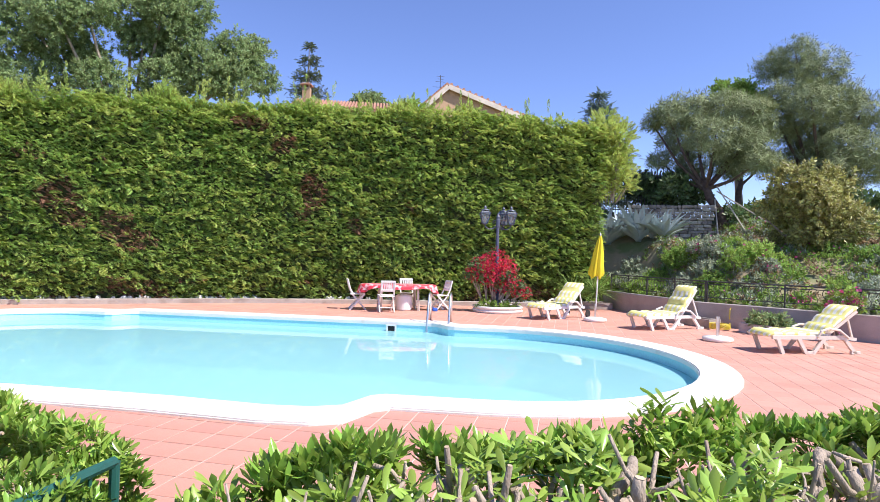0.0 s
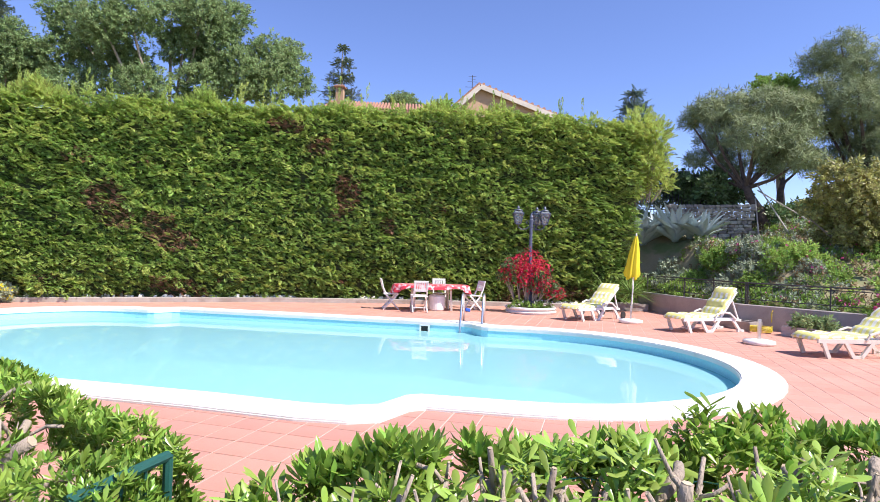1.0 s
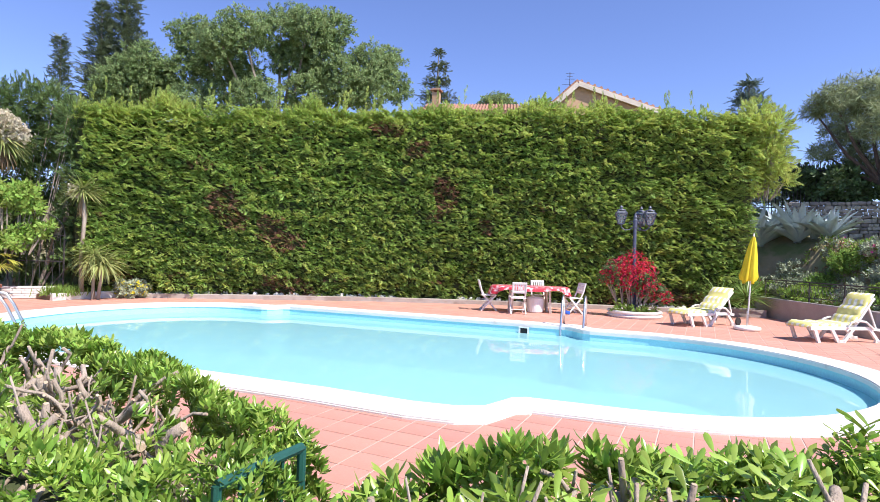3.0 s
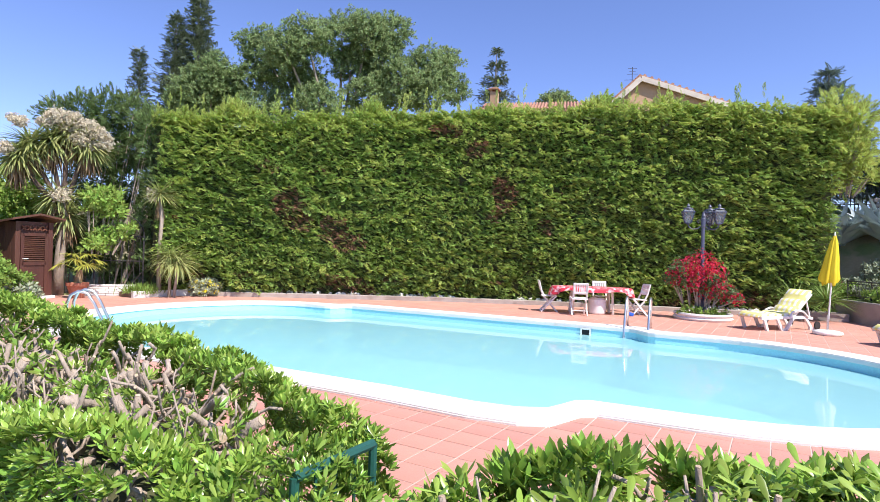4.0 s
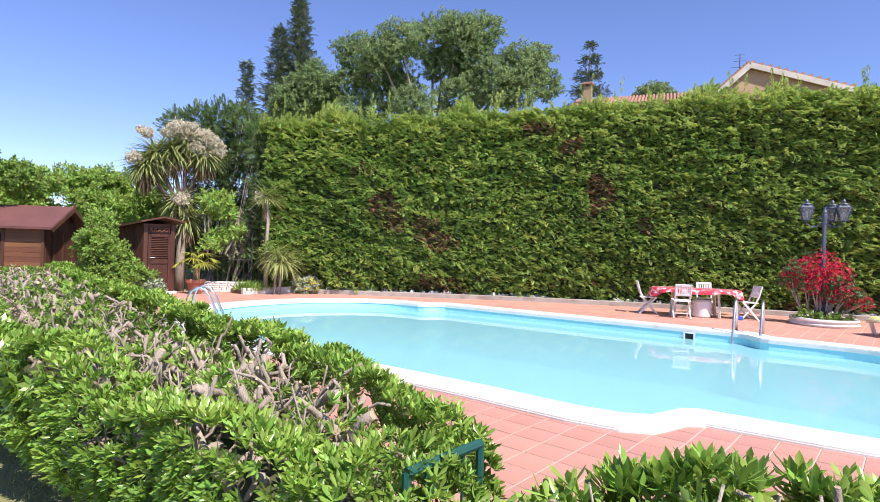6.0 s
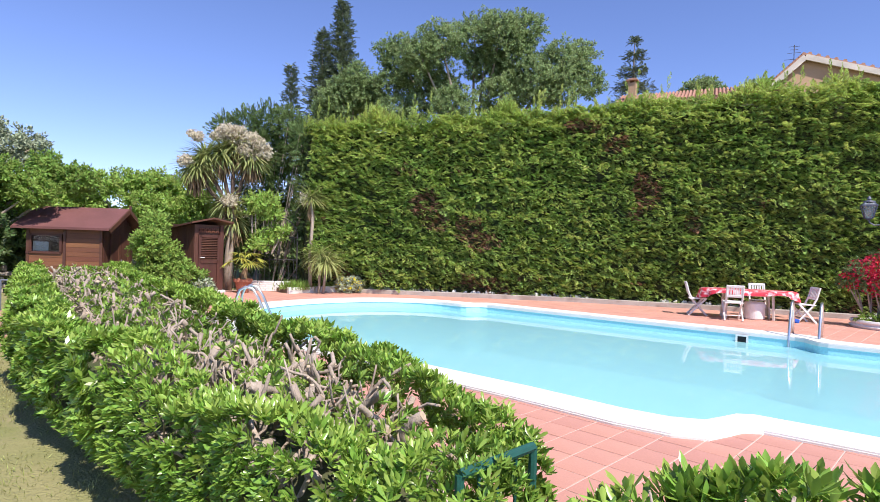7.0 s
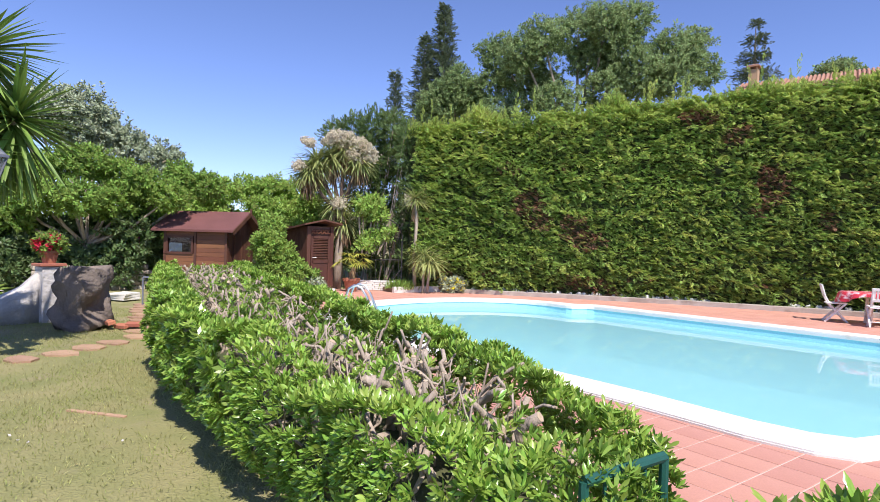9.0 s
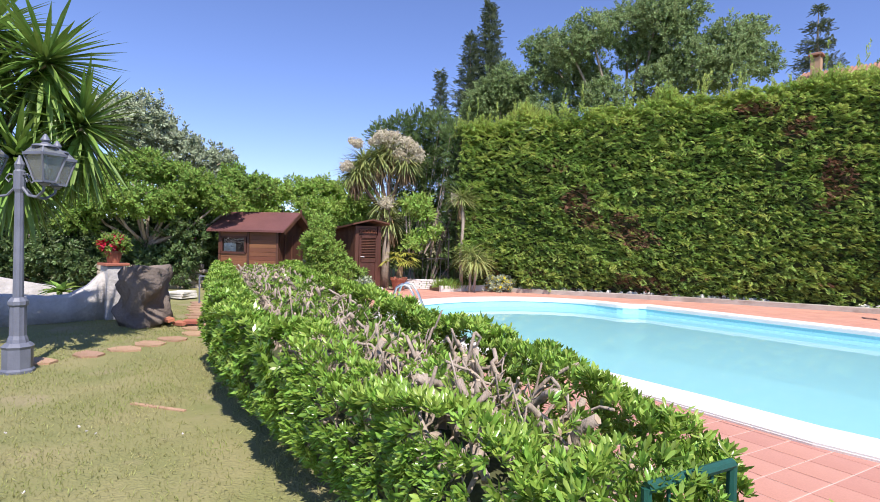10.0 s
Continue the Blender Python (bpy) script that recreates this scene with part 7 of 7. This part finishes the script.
box(bm, (-12.32, 2.72, 0.46), (0.34, 0.34, 1.02), (0, 0, 6), 0.02)
part("pillar", bm, M["plaster"], gw)
bm = bmesh.new()
box(bm, (-12.32, 2.72, 1.0), (0.42, 0.42, 0.05), (0, 0, 6), 0.008)
part("pillar_cap", bm, M["brick"], gw, "red tile cap")
lily = thing("lily_plant", (-12.95, 2.0, 0), "leafy plant with a white flower behind the wall", "plant")
strap_head(lily, (0, 0, 0.45), 30, 0.35, "light_leaf", 80, 0.3, 77, 0.4)
bm = bmesh.new()
tube(bm, [(0, 0, -0.03), (0, 0, 0.46)], 0.03, 6)
part("stem", bm, M["blade"], lily)
gp = thing("terracotta_pot", (-12.32, 2.72, 1.025), "small terracotta pot on the wall pillar", "plant pot", "terracotta pots")
bm = bmesh.new()
lathe(bm, [(0.1, 0.0), (0.14, 0.17), (0.16, 0.18), (0.16, 0.23), (0.13, 0.23), (0.12, 0.18)], 18)
part("pot_body", bm, M["terracotta"], gp)
shrub("geranium", "red geranium in a small pot", "flower", [(-12.32, 2.72, 1.38, 0.2, 0.2, 0.14)], "light_leaf", 260, 0.07, flowers=("red_flower", 1.3, 0.05), seed=8.8)
rock = thing("rough_rock", (-11.05, 2.92, 0), "large rough brown block of rock standing on the lawn", "rock")
bm = bmesh.new()
bmesh.ops.create_cube(bm, size=1.0, matrix=pose(0, 0, 0.5, 0, 0, 35) @ Matrix.Diagonal((0.5, 0.62, 1.0, 1)))
bmesh.ops.subdivide_edges(bm, edges=list(bm.edges), cuts=9, use_grid_fill=True)
for q in bm.verts:
    w = 1 + 0.16 * max(0, q.co.z - 0.55)
    q.co.x, q.co.y = q.co.x * w, q.co.y * w
    q.co += Vector((noise.noise(q.co * 2.2), noise.noise(q.co * 2.2 + Vector((5, 5, 5))), noise.noise(q.co * 3 + Vector((9, 1, 2))) * 0.5)) * 0.2
    q.co += Vector((noise.noise(q.co * 8), noise.noise(q.co * 8 + Vector((3, 3, 3))), 0)) * 0.09
    q.co.z = max(q.co.z, -0.05)
smooth(part("rock_body", bm, M["rock"], rock))
for i, (x, y, a) in enumerate(((-10.62, 3.35, 20), (-10.5, 3.5, 50), (-10.75, 3.2, 0))):
    b = thing("loose_brick", pose(x, y, 0.03 + 0.03 * i, 12, 0, a), "loose red brick at the rock's foot", "brick", "loose bricks")
    bm = bmesh.new()
    box(bm, (0, 0, 0), (0.25, 0.12, 0.06), bevel=0.006)
    part("brick_body", bm, M["brick"], b)
STEPS = [(-8.72, 1.0), (-8.85, 1.55), (-8.95, 2.0), (-9.15, 2.4), (-9.35, 2.8), (-9.7, 3.2)] + [(-10.2 - 0.42 * i, 3.45 + 0.17 * i) for i in range(10)]
r = random.Random(3)
for i, (x, y) in enumerate(STEPS):
    s = thing("stepping_stone", (x, y, -0.03), "flat terracotta stepping stone set in the grass", "stepping stone", "stepping stones", 25 + r.uniform(-20, 20))
    bm = bmesh.new()
    prism(bm, [(0.24 * (1 + 0.2 * r.uniform(-1, 1)) * math.cos(q * math.tau / 7), 0.17 * (1 + 0.2 * r.uniform(-1, 1)) * math.sin(q * math.tau / 7)) for q in range(7)], -0.04, 0.025)
    part("slab", bm, M["path_stone"], s)
yt = thing("yucca_tree", (-9.9, 0.35, 0), "tall yucca with big heads of sword-like leaves by the lamp", "yucca")
bm = bmesh.new()
tube(bm, [(-0.3, -0.6, -0.05), (-0.2, -0.4, 1.0), (-0.1, 0.0, 2.0), (0.1, 0.3, 2.8)], [0.16, 0.13, 0.11, 0.09], 10)
smooth(part("trunk", bm, M["bark"], yt))
for i, (x, y, z) in enumerate(((0.75, 1.15, 3.0), (0.75, 0.75, 3.75), (0.6, 0.05, 3.3), (0.3, 0.2, 4.1), (0.0, -0.4, 3.4), (0.75, 0.45, 2.5))):
    bm = bmesh.new()
    tube(bm, [(-0.15, -0.2, 1.5), (x * 0.55, y * 0.55, z * 0.8), (x, y, z)], [0.08, 0.07, 0.05], 7)
    part("limb", bm, M["bark"], yt)
    strap_head(yt, (x, y, z), 130, 0.9, "blade", 115, 0.07, 30 + i, 0.12)
    strap_head(yt, (x, y, z - 0.08), 80, 1.0, "blade", 170, 0.07, 90 + i, 0.1, "hanging_leaf_head", 110)

# hedge-end rail of green tube, wire net, far fence piece
rail = thing("green_rail", (0, 0, 0), "green painted tubular rail at the end of the pruned hedge", "rail")
for pts in ([(-1.22, 1.6, -0.05), (-1.22, 1.6, 0.70)], [(-1.065, 1.985, -0.05), (-1.065, 1.985, 0.735)]):
    bm = bmesh.new()
    tube(bm, pts, 0.02, 8)
    part("post", bm, M["green_iron"], rail)
bm = bmesh.new()
tube(bm, [(-1.22, 1.6, 0.70), (-1.065, 1.985, 0.735)], 0.022, 8)
part("top_rail", bm, M["green_iron"], rail)
for i in (1, 2, 3):
    f = i / 4
    bm = bmesh.new()
    tube(bm, [(-1.22 + 0.155 * f, 1.6 + 0.385 * f, 0.0), (-1.22 + 0.155 * f, 1.6 + 0.385 * f, 0.70 + 0.035 * f)], 0.008, 6)
    part("bar", bm, M["green_iron"], rail)
far_rail = thing("grey_rail", (0, 0, 0), "thin grey tubular rail at the far end of the hedge", "rail")
for pts in ([(-13.9, 4.95, -0.05), (-13.9, 4.95, 0.62)], [(-13.9, 4.95, 0.62), (-12.6, 6.3, 0.62)], [(-12.6, 6.3, -0.05), (-12.6, 6.3, 0.62)]):
    bm = bmesh.new()
    tube(bm, pts, 0.02, 6)
    part("tube_piece", bm, M["lamp_grey"], far_rail)
stone_step = thing("stone_slab", (-15.2, 5.0, 0), "stack of pale stone slabs on the grass", "slab")
for i in range(3):
    bm = bmesh.new()
    box(bm, (0.05 * i, 0, 0.03 + 0.06 * i), (0.6 - 0.08 * i, 0.5, 0.055), (0, 0, 20 + 6 * i), 0.008)
    part("slab", bm, M["white_stone"], stone_step)
plank = thing("flat_stone", pose(-5.85, 1.45, 0.0, 0, 0, 28), "narrow worn stone strip sunk in the lawn", "stone")
bm = bmesh.new()
box(bm, (0, 0, -0.028), (0.62, 0.04, 0.03), bevel=0.006)
part("strip_body", bm, M["path_stone"], plank)
nets = [Vector(q) for q in ((0.15, 2.02, 0), (1.6, 2.1, 0), (4.0, 2.3, 0))]
fence = thing("wire_fence", (0, 0, 0), "green plastic-coated wire fence inside the hedge", "fence")
for a, b in zip(nets, nets[1:]):
    for z in (0.3, 0.45, 0.6, 0.7):
        bm = bmesh.new()
        tube(bm, [a.lerp(b, i / 12) + Vector((0, 0.008 * (-1) ** i, z + 0.006 * (-1) ** i)) for i in range(13)], 0.0025, 4)
        part("wire", bm, M["green_iron"], fence)
    m = int((b - a).length / 0.1)
    for i in range(m):
        c = a.lerp(b, i / m)
        bm = bmesh.new()
        tube(bm, [c + Vector((0.006 * (-1) ** j, 0, -0.03 + 0.74 * j / 8)) for j in range(9)], 0.0022, 4)
        part("wire", bm, M["green_iron"], fence)

# ---- grass and tiles ----
k = 110000
gx, gy = -14 + 14 * rng.random(k) ** 0.75, -1.5 + 6.0 * rng.random(k)
ok = (gy < 1.6 - 0.34 * (gx + 3)) & (gx < 0.5)
patch = lumps(np.stack([gx, gy, 0 * gx], axis=1), 0.9, 14.0)
ok &= patch + rng.normal(size=k) * 0.25 > -0.25
pos = np.stack([gx, gy, np.full(k, -0.03)], axis=1)[ok]
grass = soup("grass", *scatter(lozenge(1.0, 0.16, 0.1), pos, np.array((0, 0, 0.8)) + rng.normal(size=pos.shape) * 0.45, 0.022 + 0.028 * rng.random(len(pos))), M["grass"], None, "short patchy lawn grass, partly dry", kind="stuff")
grass["category"] = "grass"
daisies = np.stack([-6.5 + 3.5 * rng.random(26), -0.8 + 2.2 * rng.random(26), np.full(26, 0.0)], axis=1)
dz = soup("daisy", *scatter(FLOWER, daisies, np.tile(np.array((0, 0, 1.0)), (26, 1)), 0.014), M["white_flower"], None, "tiny white daisies scattered in the lawn", kind="stuff")
dz["category"] = "flower"


def inside(x, y, loop):
    c = False
    for (x0, y0), (x1, y1) in zip(loop, loop[1:] + loop[:1]):
        if (y0 > y) != (y1 > y) and x < (x1 - x0) * (y - y0) / (y1 - y0) + x0:
            c = not c
    return c


TILE, TILE_TURN = 0.30, radians(-12.5)
edge_loop, deck_loop = pool_outline(0.26), [(POOL_AT.x + (x - POOL_AT.x) * 0.985, POOL_AT.y + (y - POOL_AT.y) * 0.985) for x, y in DECK]
ct, st = math.cos(TILE_TURN), math.sin(TILE_TURN)
half = TILE / 2 - 0.005
tile_v = np.array([(-half, -half, 0), (half, -half, 0), (half, half, 0), (-half, half, 0), (-half + 0.003, -half + 0.003, 0.003), (half - 0.003, -half + 0.003, 0.003), (half - 0.003, half - 0.003, 0.003), (-half + 0.003, half - 0.003, 0.003)])
tile_f = np.array([(4, 5, 6, 7), (0, 1, 5, 4), (1, 2, 6, 5), (2, 3, 7, 6), (3, 0, 4, 7)])
near_tiles, far_tiles = [], []
for i in range(-48, 60):
    for j in range(-34, 36):
        u, v = (i + 0.5) * TILE, (j + 0.5) * TILE
        x, y = POOL_AT.x + u * ct - v * st, POOL_AT.y + u * st + v * ct
        if inside(x, y, deck_loop) and not inside(x, y, edge_loop):
            (near_tiles if -3.6 < x < 3.4 and y < 6.1 and len(near_tiles) < 300 else far_tiles).append((x, y))
pos = np.array([(x, y, -0.007) for x, y in far_tiles])
way = np.tile(np.array((-st, ct, 0.0)), (len(pos), 1))
xx = np.tile(np.array((ct, st, 0.0)), (len(pos), 1))
R = np.stack([xx, way, np.tile(np.array((0, 0, 1.0)), (len(pos), 1))], axis=2)
fv = np.einsum("kij,nj->kni", R, tile_v) + pos[:, None, :]
soup("tiling", fv.reshape(-1, 3), (tile_f[None] + (np.arange(len(pos)) * 8)[:, None, None]).reshape(-1, 4), M["tile"], deck, kind="stuff")
one = bpy.data.meshes.new("tile")
one.from_pydata(tile_v.tolist(), [], tile_f.tolist())
one.materials.append(M["tile"])
r = random.Random(1)
for x, y in near_tiles:
    ob = new("tile", one)
    ob.parent = deck
    ob.matrix_basis = pose(x, y, -0.007 + r.random() * 0.0015, 0, 0, math.degrees(TILE_TURN))
